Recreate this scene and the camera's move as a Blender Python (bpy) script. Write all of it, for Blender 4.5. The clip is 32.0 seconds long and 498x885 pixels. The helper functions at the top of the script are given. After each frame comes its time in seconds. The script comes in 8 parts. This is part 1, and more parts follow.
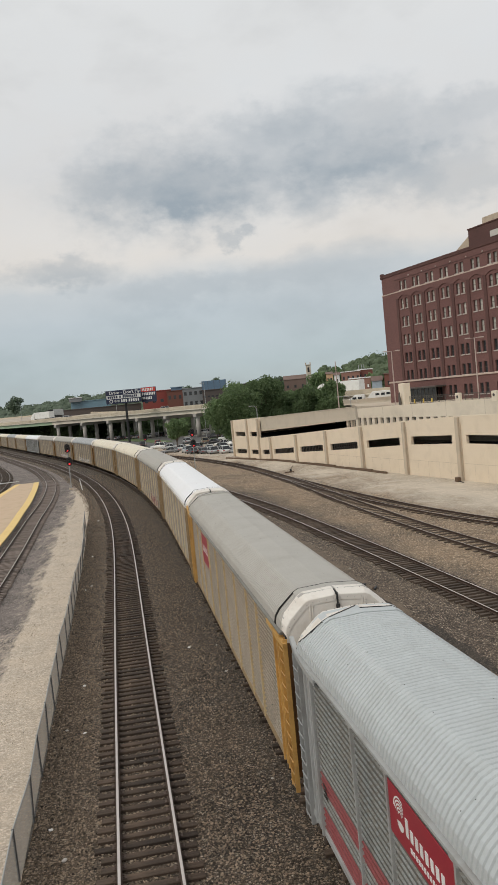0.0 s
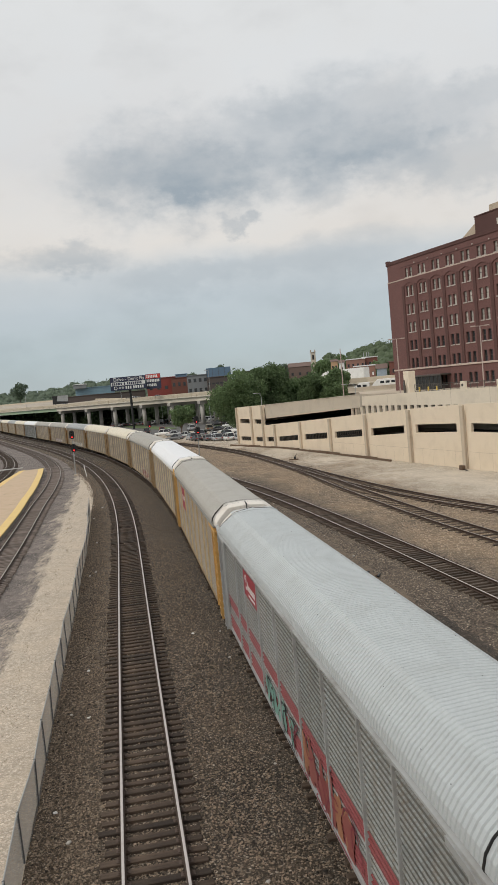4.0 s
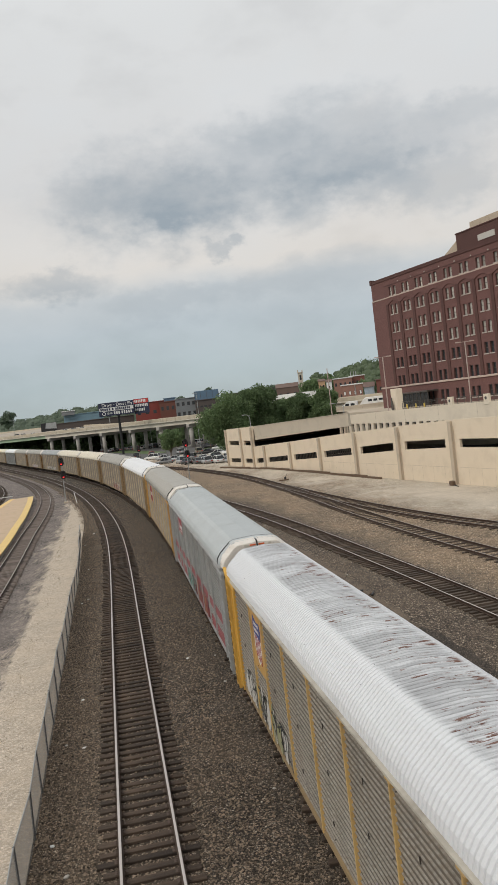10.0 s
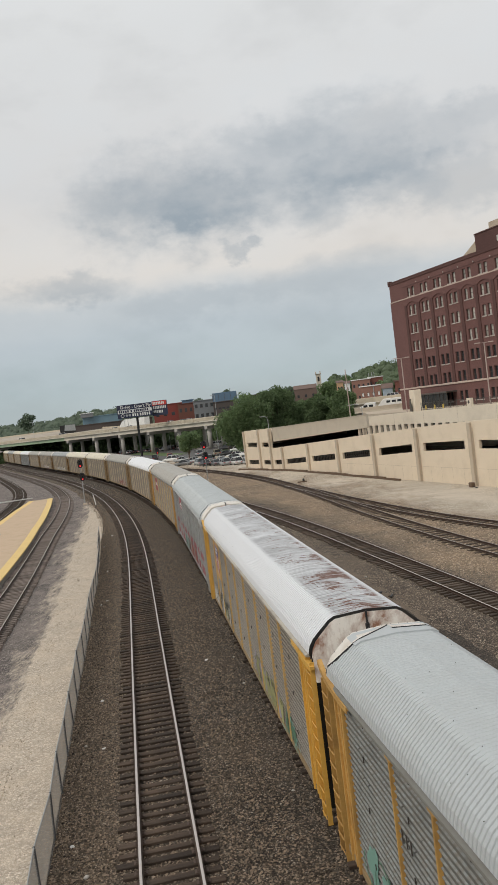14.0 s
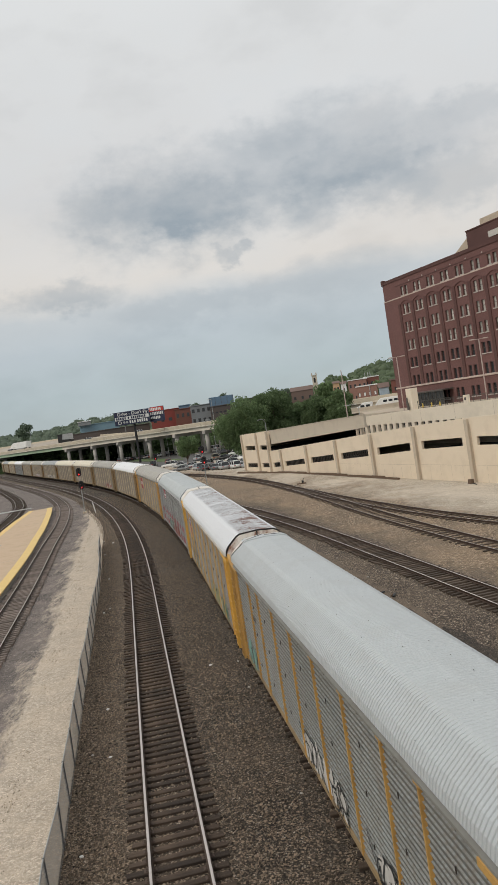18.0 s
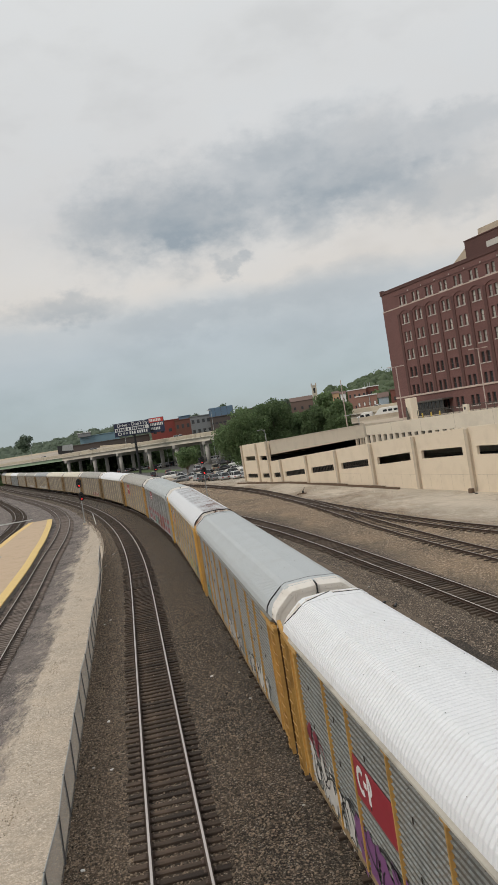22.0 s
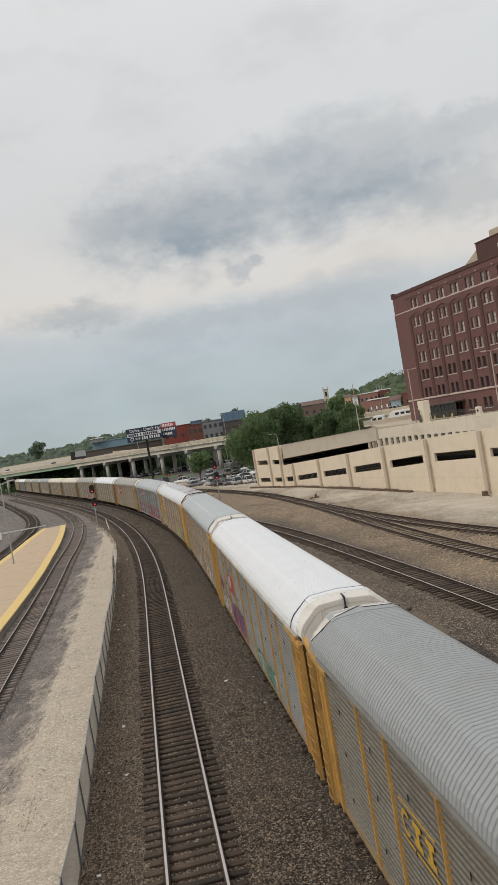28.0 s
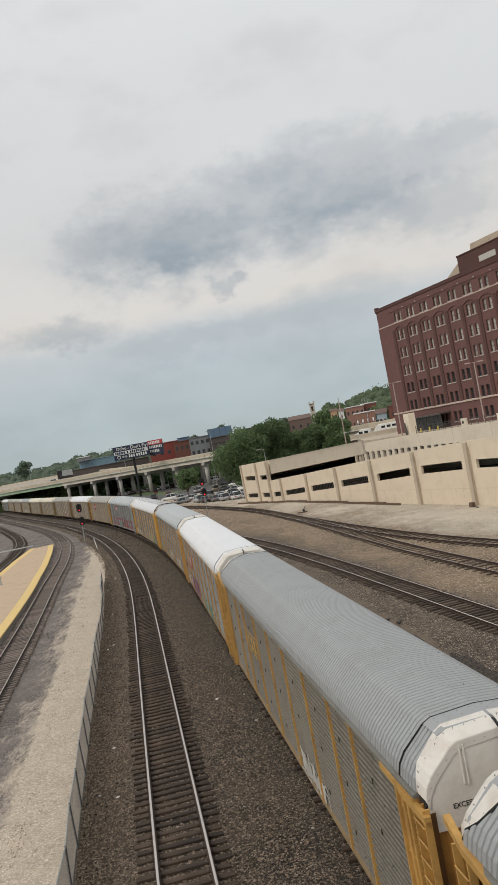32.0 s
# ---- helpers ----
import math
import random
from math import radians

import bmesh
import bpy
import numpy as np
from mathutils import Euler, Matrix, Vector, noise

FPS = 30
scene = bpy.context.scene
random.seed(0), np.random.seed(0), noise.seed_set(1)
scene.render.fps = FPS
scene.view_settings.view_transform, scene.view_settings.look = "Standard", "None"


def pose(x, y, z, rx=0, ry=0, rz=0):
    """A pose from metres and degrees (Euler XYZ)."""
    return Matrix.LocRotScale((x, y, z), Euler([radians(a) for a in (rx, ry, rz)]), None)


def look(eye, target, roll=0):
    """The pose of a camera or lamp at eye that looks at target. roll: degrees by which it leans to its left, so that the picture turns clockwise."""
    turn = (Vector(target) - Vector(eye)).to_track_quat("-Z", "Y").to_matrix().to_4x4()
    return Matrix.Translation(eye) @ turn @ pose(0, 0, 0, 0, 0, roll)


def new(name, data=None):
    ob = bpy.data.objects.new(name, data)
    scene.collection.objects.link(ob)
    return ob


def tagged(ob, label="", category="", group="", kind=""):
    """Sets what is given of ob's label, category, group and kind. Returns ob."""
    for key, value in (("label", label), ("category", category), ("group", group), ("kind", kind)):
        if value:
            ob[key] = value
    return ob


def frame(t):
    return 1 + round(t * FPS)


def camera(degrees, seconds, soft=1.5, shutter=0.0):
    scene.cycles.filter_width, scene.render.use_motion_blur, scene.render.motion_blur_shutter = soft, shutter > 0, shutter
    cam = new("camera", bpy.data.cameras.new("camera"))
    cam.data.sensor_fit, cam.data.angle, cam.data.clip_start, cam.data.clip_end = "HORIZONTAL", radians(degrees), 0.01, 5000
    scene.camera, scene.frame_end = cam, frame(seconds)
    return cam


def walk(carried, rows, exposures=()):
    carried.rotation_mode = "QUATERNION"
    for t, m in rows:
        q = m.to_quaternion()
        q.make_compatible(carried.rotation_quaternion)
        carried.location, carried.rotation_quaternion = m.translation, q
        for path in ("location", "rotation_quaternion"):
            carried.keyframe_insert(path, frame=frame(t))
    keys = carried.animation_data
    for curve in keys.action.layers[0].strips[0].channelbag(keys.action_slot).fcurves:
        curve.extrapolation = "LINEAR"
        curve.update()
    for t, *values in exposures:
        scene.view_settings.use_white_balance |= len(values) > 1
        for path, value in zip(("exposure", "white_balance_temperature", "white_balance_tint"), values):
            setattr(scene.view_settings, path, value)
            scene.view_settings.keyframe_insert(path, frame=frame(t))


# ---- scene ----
cam = camera(33.76, 32.0, soft=0.8)
walk(cam, [
    (0, pose(0.000, 0.000, 11.102, 86.893, 5.432, -0.294)),
    (0.5, pose(0.002, 0.014, 11.095, 86.827, 5.336, -0.273)),
    (1, pose(0.004, -0.011, 11.081, 86.635, 5.213, -0.212)),
    (1.5, pose(-0.005, 0.014, 11.094, 86.298, 5.157, -0.130)),
    (2, pose(-0.016, 0.040, 11.091, 85.997, 5.144, -0.051)),
    (2.5, pose(-0.005, 0.021, 11.085, 85.818, 5.206, 0.005)),
    (3, pose(0.000, 0.030, 11.086, 85.813, 5.250, 0.025)),
    (3.5, pose(-0.012, 0.003, 11.087, 85.889, 5.180, 0.022)),
    (5.5, pose(0.000, 0.026, 11.092, 86.478, 5.229, -0.019)),
    (6, pose(-0.017, 0.010, 11.095, 86.529, 5.341, 0.006)),
    (6.5, pose(-0.007, 0.016, 11.089, 86.615, 5.692, 0.063)),
    (7, pose(0.002, 0.005, 11.102, 86.744, 6.092, 0.089)),
    (7.5, pose(0.014, 0.027, 11.095, 86.965, 6.597, 0.019)),
    (8, pose(0.002, 0.020, 11.073, 87.194, 6.837, -0.173)),
    (8.5, pose(0.005, 0.017, 11.086, 87.352, 6.818, -0.454)),
    (9, pose(0.011, 0.013, 11.092, 87.440, 6.693, -0.715)),
    (9.5, pose(-0.000, 0.022, 11.097, 87.483, 6.678, -0.859)),
    (10, pose(0.018, 0.020, 11.089, 87.467, 6.807, -0.792)),
    (10.5, pose(0.002, 0.030, 11.097, 87.381, 6.964, -0.585)),
    (11, pose(0.014, 0.011, 11.090, 87.290, 7.012, -0.272)),
    (11.5, pose(-0.002, 0.024, 11.094, 87.164, 7.012, -0.006)),
    (12, pose(0.006, 0.029, 11.084, 87.112, 6.948, 0.208)),
    (12.5, pose(-0.010, 0.005, 11.094, 87.140, 6.894, 0.324)),
    (13, pose(-0.008, 0.003, 11.096, 87.294, 6.909, 0.389)),
    (13.5, pose(0.018, 0.028, 11.092, 87.499, 6.952, 0.452)),
    (14, pose(0.008, 0.003, 11.093, 87.738, 6.962, 0.471)),
    (14.5, pose(0.013, -0.005, 11.084, 87.927, 6.958, 0.491)),
    (16.5, pose(0.007, -0.003, 11.098, 87.868, 7.682, 0.444)),
    (17, pose(0.019, 0.014, 11.095, 87.871, 8.085, 0.406)),
    (17.5, pose(0.013, 0.005, 11.088, 87.926, 8.431, 0.344)),
    (18, pose(0.018, 0.023, 11.098, 87.939, 8.668, 0.271)),
    (18.5, pose(0.005, 0.011, 11.100, 87.836, 8.801, 0.124)),
    (19, pose(0.012, 0.028, 11.086, 87.717, 8.958, -0.068)),
    (19.5, pose(0.008, 0.002, 11.091, 87.737, 9.004, -0.293)),
    (20, pose(0.009, 0.035, 11.095, 88.083, 9.069, -0.497)),
    (20.5, pose(0.011, -0.003, 11.094, 88.554, 9.070, -0.576)),
    (21, pose(0.012, 0.025, 11.106, 88.889, 8.925, -0.427)),
    (21.5, pose(0.008, -0.014, 11.091, 88.911, 8.901, -0.157)),
    (22, pose(0.009, 0.022, 11.092, 88.668, 8.956, 0.258)),
    (22.5, pose(0.001, -0.001, 11.078, 88.500, 9.298, 0.620)),
    (23, pose(0.026, 0.016, 11.096, 88.555, 9.716, 0.905)),
    (23.5, pose(0.007, 0.024, 11.107, 88.785, 10.040, 1.054)),
    (24, pose(0.012, 0.028, 11.083, 89.020, 10.067, 1.162)),
    (24.5, pose(-0.017, 0.031, 11.102, 89.114, 9.838, 1.198)),
    (25, pose(-0.007, 0.038, 11.101, 89.117, 9.791, 1.208)),
    (25.5, pose(-0.003, 0.027, 11.088, 89.090, 9.660, 1.207)),
    (27.5, pose(0.013, 0.025, 11.081, 89.030, 9.570, 1.106)),
    (28, pose(-0.003, 0.034, 11.074, 89.112, 9.456, 1.106)),
    (28.5, pose(0.004, 0.006, 11.108, 89.169, 9.401, 1.080)),
    (29, pose(0.004, 0.019, 11.096, 89.233, 9.392, 1.060)),
    (29.5, pose(0.002, 0.044, 11.083, 89.284, 9.430, 1.053)),
    (30, pose(0.013, 0.032, 11.092, 89.342, 9.599, 1.010)),
    (30.5, pose(-0.005, 0.041, 11.100, 89.420, 9.881, 0.905)),
    (31, pose(-0.004, 0.111, 11.113, 89.529, 10.252, 0.697)),
    (31.5, pose(0.034, 0.036, 11.094, 89.710, 10.512, 0.420)),
    (32, pose(0.047, 0.027, 11.102, 90.039, 10.522, 0.192)),
], exposures=[(0, 0.03), (2, 0.06), (9, 0.0), (18, 0.0), (20, 0.03), (21, -0.06), (25, -0.05), (32, -0.02)])

# ---- light ----
SUN_EL, SUN_AZ = radians(46), radians(225)
CLOUD_SEED = 3.55


def node_tree(owner):
    owner.use_nodes = True
    t = owner.node_tree
    t.nodes.clear()
    return t


def link(t, a, b):
    t.links.new(a, b)


def nd(t, kind, **kw):
    n = t.nodes.new(kind)
    for k, v in kw.items():
        if k in ("operation", "blend_type", "data_type", "noise_dimensions", "feature", "distance", "interpolation_type", "sky_type", "sun_disc", "sun_elevation", "sun_rotation", "wave_type", "bands_direction", "clamp", "use_clamp", "wave_profile"):
            if k == "operation":
                n.operation = v
            elif k == "blend_type":
                n.blend_type = v
            elif k == "data_type":
                n.data_type = v
            elif k == "noise_dimensions":
                n.noise_dimensions = v
            elif k == "feature":
                n.feature = v
            elif k == "interpolation_type":
                n.interpolation_type = v
            elif k == "sky_type":
                n.sky_type = v
            elif k == "sun_disc":
                n.sun_disc = v
            elif k == "sun_elevation":
                n.sun_elevation = v
            elif k == "sun_rotation":
                n.sun_rotation = v
            elif k == "wave_type":
                n.wave_type = v
            elif k == "bands_direction":
                n.bands_direction = v
            elif k == "wave_profile":
                n.wave_profile = v
            elif k == "use_clamp":
                n.use_clamp = v
        else:
            n.inputs[k].default_value = v
    return n


def math_node(t, op, a, b=None, c=None, clamp=False):
    n = t.nodes.new("ShaderNodeMath")
    n.operation, n.use_clamp = op, clamp
    for i, v in enumerate((a, b, c)):
        if v is None:
            continue
        if isinstance(v, (int, float)):
            n.inputs[i].default_value = v
        else:
            t.links.new(v, n.inputs[i])
    return n.outputs[0]


def mix_col(t, fac, a, b, mode="MIX"):
    n = t.nodes.new("ShaderNodeMix")
    n.data_type, n.blend_type = "RGBA", mode
    for i, v in ((0, fac), (6, a), (7, b)):
        if isinstance(v, (int, float)):
            n.inputs[i].default_value = v
        elif isinstance(v, tuple):
            n.inputs[i].default_value = (*v, 1) if len(v) == 3 else v
        else:
            t.links.new(v, n.inputs[i])
    return n.outputs[2]


def ramp(t, value, stops):
    n = t.nodes.new("ShaderNodeValToRGB")
    e = n.color_ramp.elements
    while len(e) < len(stops):
        e.new(0.5)
    for el, (p, c) in zip(e, stops):
        el.position = p
        el.color = (c, c, c, 1) if isinstance(c, (int, float)) else (*c, 1)
    t.links.new(value, n.inputs[0])
    return n.outputs[0]


def noise_node(t, vec, scale, detail=4.0, rough=0.55, dist=0.0):
    n = t.nodes.new("ShaderNodeTexNoise")
    n.inputs["Scale"].default_value, n.inputs["Detail"].default_value = scale, detail
    n.inputs["Roughness"].default_value, n.inputs["Distortion"].default_value = rough, dist
    if vec is not None:
        t.links.new(vec, n.inputs["Vector"])
    return n.outputs["Fac"]


def make_world():
    """A cloudy sky: a bright veil, darker puffy clouds below it, a warm gap and blue-grey haze low down."""
    w = bpy.data.worlds.new("cloudy_sky")
    scene.world = w
    t = node_tree(w)
    out, bg = nd(t, "ShaderNodeOutputWorld"), nd(t, "ShaderNodeBackground")
    link(t, bg.outputs[0], out.inputs[0])
    sky = nd(t, "ShaderNodeTexSky", sky_type="NISHITA", sun_disc=False, sun_elevation=SUN_EL, sun_rotation=SUN_AZ)
    clear = mix_col(t, 1.0, sky.outputs[0], (0.11, 0.11, 0.11), "MULTIPLY")
    co = nd(t, "ShaderNodeTexCoord")
    sep = nd(t, "ShaderNodeSeparateXYZ")
    link(t, co.outputs["Generated"], sep.inputs[0])
    x, y, z = sep.outputs
    mp = nd(t, "ShaderNodeMapping")
    mp.inputs["Scale"].default_value = (1.0, 1.0, 1.9)
    mp.inputs["Location"].default_value = (CLOUD_SEED, 0.4, 1.1)
    link(t, co.outputs["Generated"], mp.inputs[0])
    v = mp.outputs[0]
    wide, puff = noise_node(t, v, 3.2, 4, 0.5), noise_node(t, v, 9.0, 7, 0.55)
    az, el = math_node(t, "ARCTAN2", x, y), math_node(t, "ARCSINE", z)

    def drift(value, seed, coarse, fine):
        """Bend a bearing or a height by slow and by quick eddies, so that cloud edges curl and fray."""
        mo = nd(t, "ShaderNodeMapping")
        mo.inputs["Location"].default_value = (seed, seed * 0.7, seed * 1.3)
        mo.inputs["Scale"].default_value = (1.0, 1.0, 1.5)
        link(t, co.outputs["Generated"], mo.inputs[0])
        a, b = noise_node(t, mo.outputs[0], 11.0, 3, 0.5), noise_node(t, mo.outputs[0], 34.0, 6, 0.6)
        value = math_node(t, "ADD", value, math_node(t, "MULTIPLY", math_node(t, "SUBTRACT", a, 0.5), radians(coarse)))
        return math_node(t, "ADD", value, math_node(t, "MULTIPLY", math_node(t, "SUBTRACT", b, 0.5), radians(fine)))

    azw, elw = drift(az, CLOUD_SEED, 5.0, 4.0), drift(el, CLOUD_SEED + 4.1, 3.4, 3.6)
    # large cloud bodies: bearing, height, half width, half height (degrees) and weight
    field = None
    for a0, e0, wd, ht, k in CLOUDS:
        p = math_node(t, "DIVIDE", math_node(t, "SUBTRACT", azw, radians(a0)), radians(wd))
        q = math_node(t, "DIVIDE", math_node(t, "SUBTRACT", elw, radians(e0)), radians(ht))
        r = math_node(t, "SQRT", math_node(t, "ADD", math_node(t, "MULTIPLY", p, p), math_node(t, "MULTIPLY", q, q)))
        mr = nd(t, "ShaderNodeMapRange", interpolation_type="SMOOTHSTEP")
        mr.inputs["From Min"].default_value, mr.inputs["From Max"].default_value = 1.28, 0.30
        mr.inputs["To Max"].default_value = k * 1.05
        link(t, r, mr.inputs["Value"])
        f = mr.outputs[0]
        field = f if field is None else math_node(t, "ADD", field, f)
    body = math_node(t, "MULTIPLY", field, ramp(t, puff, [(0.30, 0.72), (0.70, 1.2)]))
    veil = ramp(t, math_node(t, "ADD", wide, math_node(t, "MULTIPLY", math_node(t, "SUBTRACT", puff, 0.5), 0.7)), [(0.46, 0.0), (0.78, 0.26)])
    shade = math_node(t, "ADD", body, veil, clamp=True)
    up = math_node(t, "MULTIPLY", el, 2.0)
    wob = math_node(t, "ADD", up, math_node(t, "MULTIPLY", math_node(t, "SUBTRACT", puff, 0.5), 0.10))
    base = ramp(t, wob, [(0.0, (0.47, 0.54, 0.56)), (0.10, (0.455, 0.53, 0.56)), (0.21, (0.505, 0.56, 0.595)), (0.29, (0.575, 0.605, 0.62)), (0.345, (0.76, 0.72, 0.67)), (0.42, (0.76, 0.73, 0.69)), (0.56, (0.71, 0.705, 0.695)), (0.75, (0.745, 0.75, 0.745)), (1.0, (0.79, 0.80, 0.795))])
    sheet = ramp(t, math_node(t, "ADD", wide, math_node(t, "MULTIPLY", math_node(t, "SUBTRACT", puff, 0.5), 0.5)), [(0.32, 0.90), (0.62, 1.08)])
    base = mix_col(t, 1.0, base, sheet, "MULTIPLY")
    cloud = mix_col(t, shade, base, (0.335, 0.385, 0.425))
    cover = mix_col(t, 0.93, clear, cloud)
    link(t, cover, bg.inputs[0])
    bg.inputs[1].default_value = 1.0


CLOUDS = [(-4.1, 14.6, 8.0, 3.6, 0.58), (-2.6, 14.0, 5.6, 2.3, 0.26), (-8.9, 14.6, 2.6, 2.0, 0.14), (8.6, 16.0, 6.8, 3.9, 0.46), (7.2, 14.9, 3.6, 2.0, 0.18), (11.6, 14.0, 3.8, 2.3, 0.26), (2.2, 17.8, 3.6, 1.5, 0.18), (6.1, 12.4, 2.4, 1.3, 0.22),
          (16.2, 13.3, 3.8, 2.2, 0.34), (16.8, 16.9, 3.5, 1.7, 0.28), (-11.6, 9.7, 3.8, 1.3, 0.50), (-3.3, 7.7, 5.9, 1.4, 0.28), (5.0, 8.3, 7.0, 1.4, 0.2), (0.3, 11.1, 1.3, 0.7, 0.40),
          (40, 17, 12, 4, 0.6), (-38, 18, 13, 4, 0.6), (80, 24, 16, 7, 0.6), (-90, 22, 16, 6, 0.6), (140, 26, 18, 7, 0.6), (-150, 28, 18, 7, 0.6)]
make_world()
sun = new("sun", bpy.data.lights.new("sun", "SUN"))
sun.data.energy, sun.data.angle, sun.data.color = 1.30, radians(22), (1.0, 0.93, 0.82)
sun.matrix_world = look((-60, -52, 80), (0, 0, 0))

# ---- materials ----
def base_mat(name, rough=0.8, metal=0.0):
    m = bpy.data.materials.new(name)
    t = node_tree(m)
    out, bs = nd(t, "ShaderNodeOutputMaterial"), nd(t, "ShaderNodeBsdfPrincipled")
    bs.inputs["Roughness"].default_value, bs.inputs["Metallic"].default_value = rough, metal
    link(t, bs.outputs[0], out.inputs[0])
    return m, t, bs


def coords(t, kind="Object"):
    return nd(t, "ShaderNodeTexCoord").outputs[kind]


def bump(t, bs, height, strength=0.3, dist=0.02):
    b = nd(t, "ShaderNodeBump", Strength=strength, Distance=dist)
    link(t, height, b.inputs["Height"])
    link(t, b.outputs[0], bs.inputs["Normal"])


def worn(name, col, rough=0.6, metal=0.0, spread=0.14, grain=3.0, dirt=(0.12, 0.09, 0.06), dirt_amount=0.25, relief=0.15, seed=0.0, streak=None, island=0.0, objvar=0.0):
    """A painted or plain surface with mottling, dirt at a larger scale and fine grain."""
    m, t, bs = base_mat(name, rough, metal)
    co = coords(t)
    mp = nd(t, "ShaderNodeMapping")
    mp.inputs["Location"].default_value = (seed, seed * 1.7, seed * 0.3)
    if streak:
        mp.inputs["Scale"].default_value = streak
    link(t, co, mp.inputs[0])
    v = mp.outputs[0]
    fine = noise_node(t, v, grain * 6, 4, 0.6)
    wide = noise_node(t, v, grain * 0.4, 5, 0.6, 0.3)
    c = mix_col(t, fine, tuple(x * (1 - spread) for x in col), tuple(min(1, x * (1 + spread)) for x in col))
    d = ramp(t, wide, [(0.48, 0.0), (0.72, dirt_amount)])
    c = mix_col(t, d, c, dirt)
    if objvar:
        oi = nd(t, "ShaderNodeObjectInfo").outputs["Random"]
        k = math_node(t, "ADD", math_node(t, "MULTIPLY", oi, 2 * objvar), 1 - objvar)
        vv = nd(t, "ShaderNodeHueSaturation")
        link(t, k, vv.inputs["Value"])
        link(t, c, vv.inputs["Color"])
        c = vv.outputs[0]
    if island:
        gi = nd(t, "ShaderNodeNewGeometry").outputs["Random Per Island"]
        k = math_node(t, "ADD", math_node(t, "MULTIPLY", gi, 2 * island), 1 - island)
        vv = nd(t, "ShaderNodeHueSaturation")
        link(t, k, vv.inputs["Value"])
        link(t, c, vv.inputs["Color"])
        c = vv.outputs[0]
    link(t, c, bs.inputs["Base Color"])
    link(t, math_node(t, "ADD", math_node(t, "MULTIPLY", wide, 0.25), rough - 0.12), bs.inputs["Roughness"])
    if relief:
        bump(t, bs, fine, relief, 0.01)
    return m


def gravel_nodes(t, co, dark, mid, light, size, patch, patch_amount, patch_scale, gap_shade=0.12):
    """Colour and height of crushed stone: one shade a stone, gaps darkened to stand for shade, dusty patches."""
    vo = nd(t, "ShaderNodeTexVoronoi", feature="F1", Scale=1 / size)
    link(t, co, vo.inputs["Vector"])
    ve = nd(t, "ShaderNodeTexVoronoi", feature="DISTANCE_TO_EDGE", Scale=1 / size)
    link(t, co, ve.inputs["Vector"])
    sep = nd(t, "ShaderNodeSeparateColor")
    link(t, vo.outputs["Color"], sep.inputs[0])
    c = ramp(t, sep.outputs[0], [(0.0, dark), (0.30, tuple((a + b) / 2 for a, b in zip(dark, mid))), (0.70, mid), (0.93, tuple((a + b) / 2 for a, b in zip(light, mid))), (1.0, light)])
    # shade between the stones, put into the colour
    gap = ramp(t, ve.outputs["Distance"], [(0.02, gap_shade), (0.22, 1.0)])
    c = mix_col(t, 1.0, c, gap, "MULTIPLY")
    wide = noise_node(t, co, patch_scale, 6, 0.62, 0.4)
    mid_n = noise_node(t, co, 1.7, 6, 0.68)
    c = mix_col(t, ramp(t, wide, [(0.40, 0.0), (0.68, patch_amount)]), c, patch)
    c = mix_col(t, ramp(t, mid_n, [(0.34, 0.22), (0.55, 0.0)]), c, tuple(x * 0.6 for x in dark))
    h = math_node(t, "ADD", ve.outputs["Distance"], math_node(t, "MULTIPLY", sep.outputs[1], 0.45))
    return c, h


def gravel_mat(name, *zones, relief=0.9, wander=0.35, soft=0.12, worn_scale=0.22, along=(1, 1, 1)):
    """zones: gravel settings, one for each whole number of the band's across coordinate; their borders wander."""
    m, t, bs = base_mat(name, 0.93)
    co = coords(t)
    u = None
    if len(zones) > 1:
        sep = nd(t, "ShaderNodeSeparateXYZ")
        link(t, coords(t, "UV"), sep.inputs[0])
        mp = nd(t, "ShaderNodeMapping")
        mp.inputs["Scale"].default_value = along
        link(t, co, mp.inputs[0])
        n1, n2 = noise_node(t, mp.outputs[0], worn_scale, 7, 0.68, 0.3), noise_node(t, mp.outputs[0], worn_scale * 7, 4, 0.7)
        w = math_node(t, "ADD", math_node(t, "SUBTRACT", n1, 0.5), math_node(t, "MULTIPLY", math_node(t, "SUBTRACT", n2, 0.5), 0.45))
        u = math_node(t, "ADD", sep.outputs[0], math_node(t, "MULTIPLY", w, wander * 2))
    c = h = None
    for i, z in enumerate(zones):
        ci, hi = gravel_nodes(t, co, *z)
        if c is None:
            c, h = ci, hi
        else:
            k = nd(t, "ShaderNodeMapRange")
            k.inputs["From Min"].default_value, k.inputs["From Max"].default_value = i - soft, i + soft
            link(t, u, k.inputs["Value"])
            f = k.outputs[0]
            c = mix_col(t, f, c, ci)
            h = math_node(t, "ADD", math_node(t, "MULTIPLY", h, math_node(t, "SUBTRACT", 1.0, f)), math_node(t, "MULTIPLY", hi, math_node(t, "MULTIPLY", f, 0.6)))
    link(t, c, bs.inputs["Base Color"])
    bump(t, bs, h, relief, zones[0][3] * 0.5)
    return m


def glow_mat(name, col, strength):
    m, t, bs = base_mat(name, 0.4)
    bs.inputs["Base Color"].default_value = (*col, 1)
    bs.inputs["Emission Color"].default_value = (*col, 1)
    bs.inputs["Emission Strength"].default_value = strength
    return m


def glass_mat(name, tint=(0.03, 0.035, 0.04), rough=0.08):
    m, t, bs = base_mat(name, rough)
    co = coords(t)
    n = noise_node(t, co, 0.7, 3)
    link(t, mix_col(t, n, tuple(x * 0.5 for x in tint), tuple(x * 1.8 for x in tint)), bs.inputs["Base Color"])
    bs.inputs["IOR"].default_value = 1.5
    return m


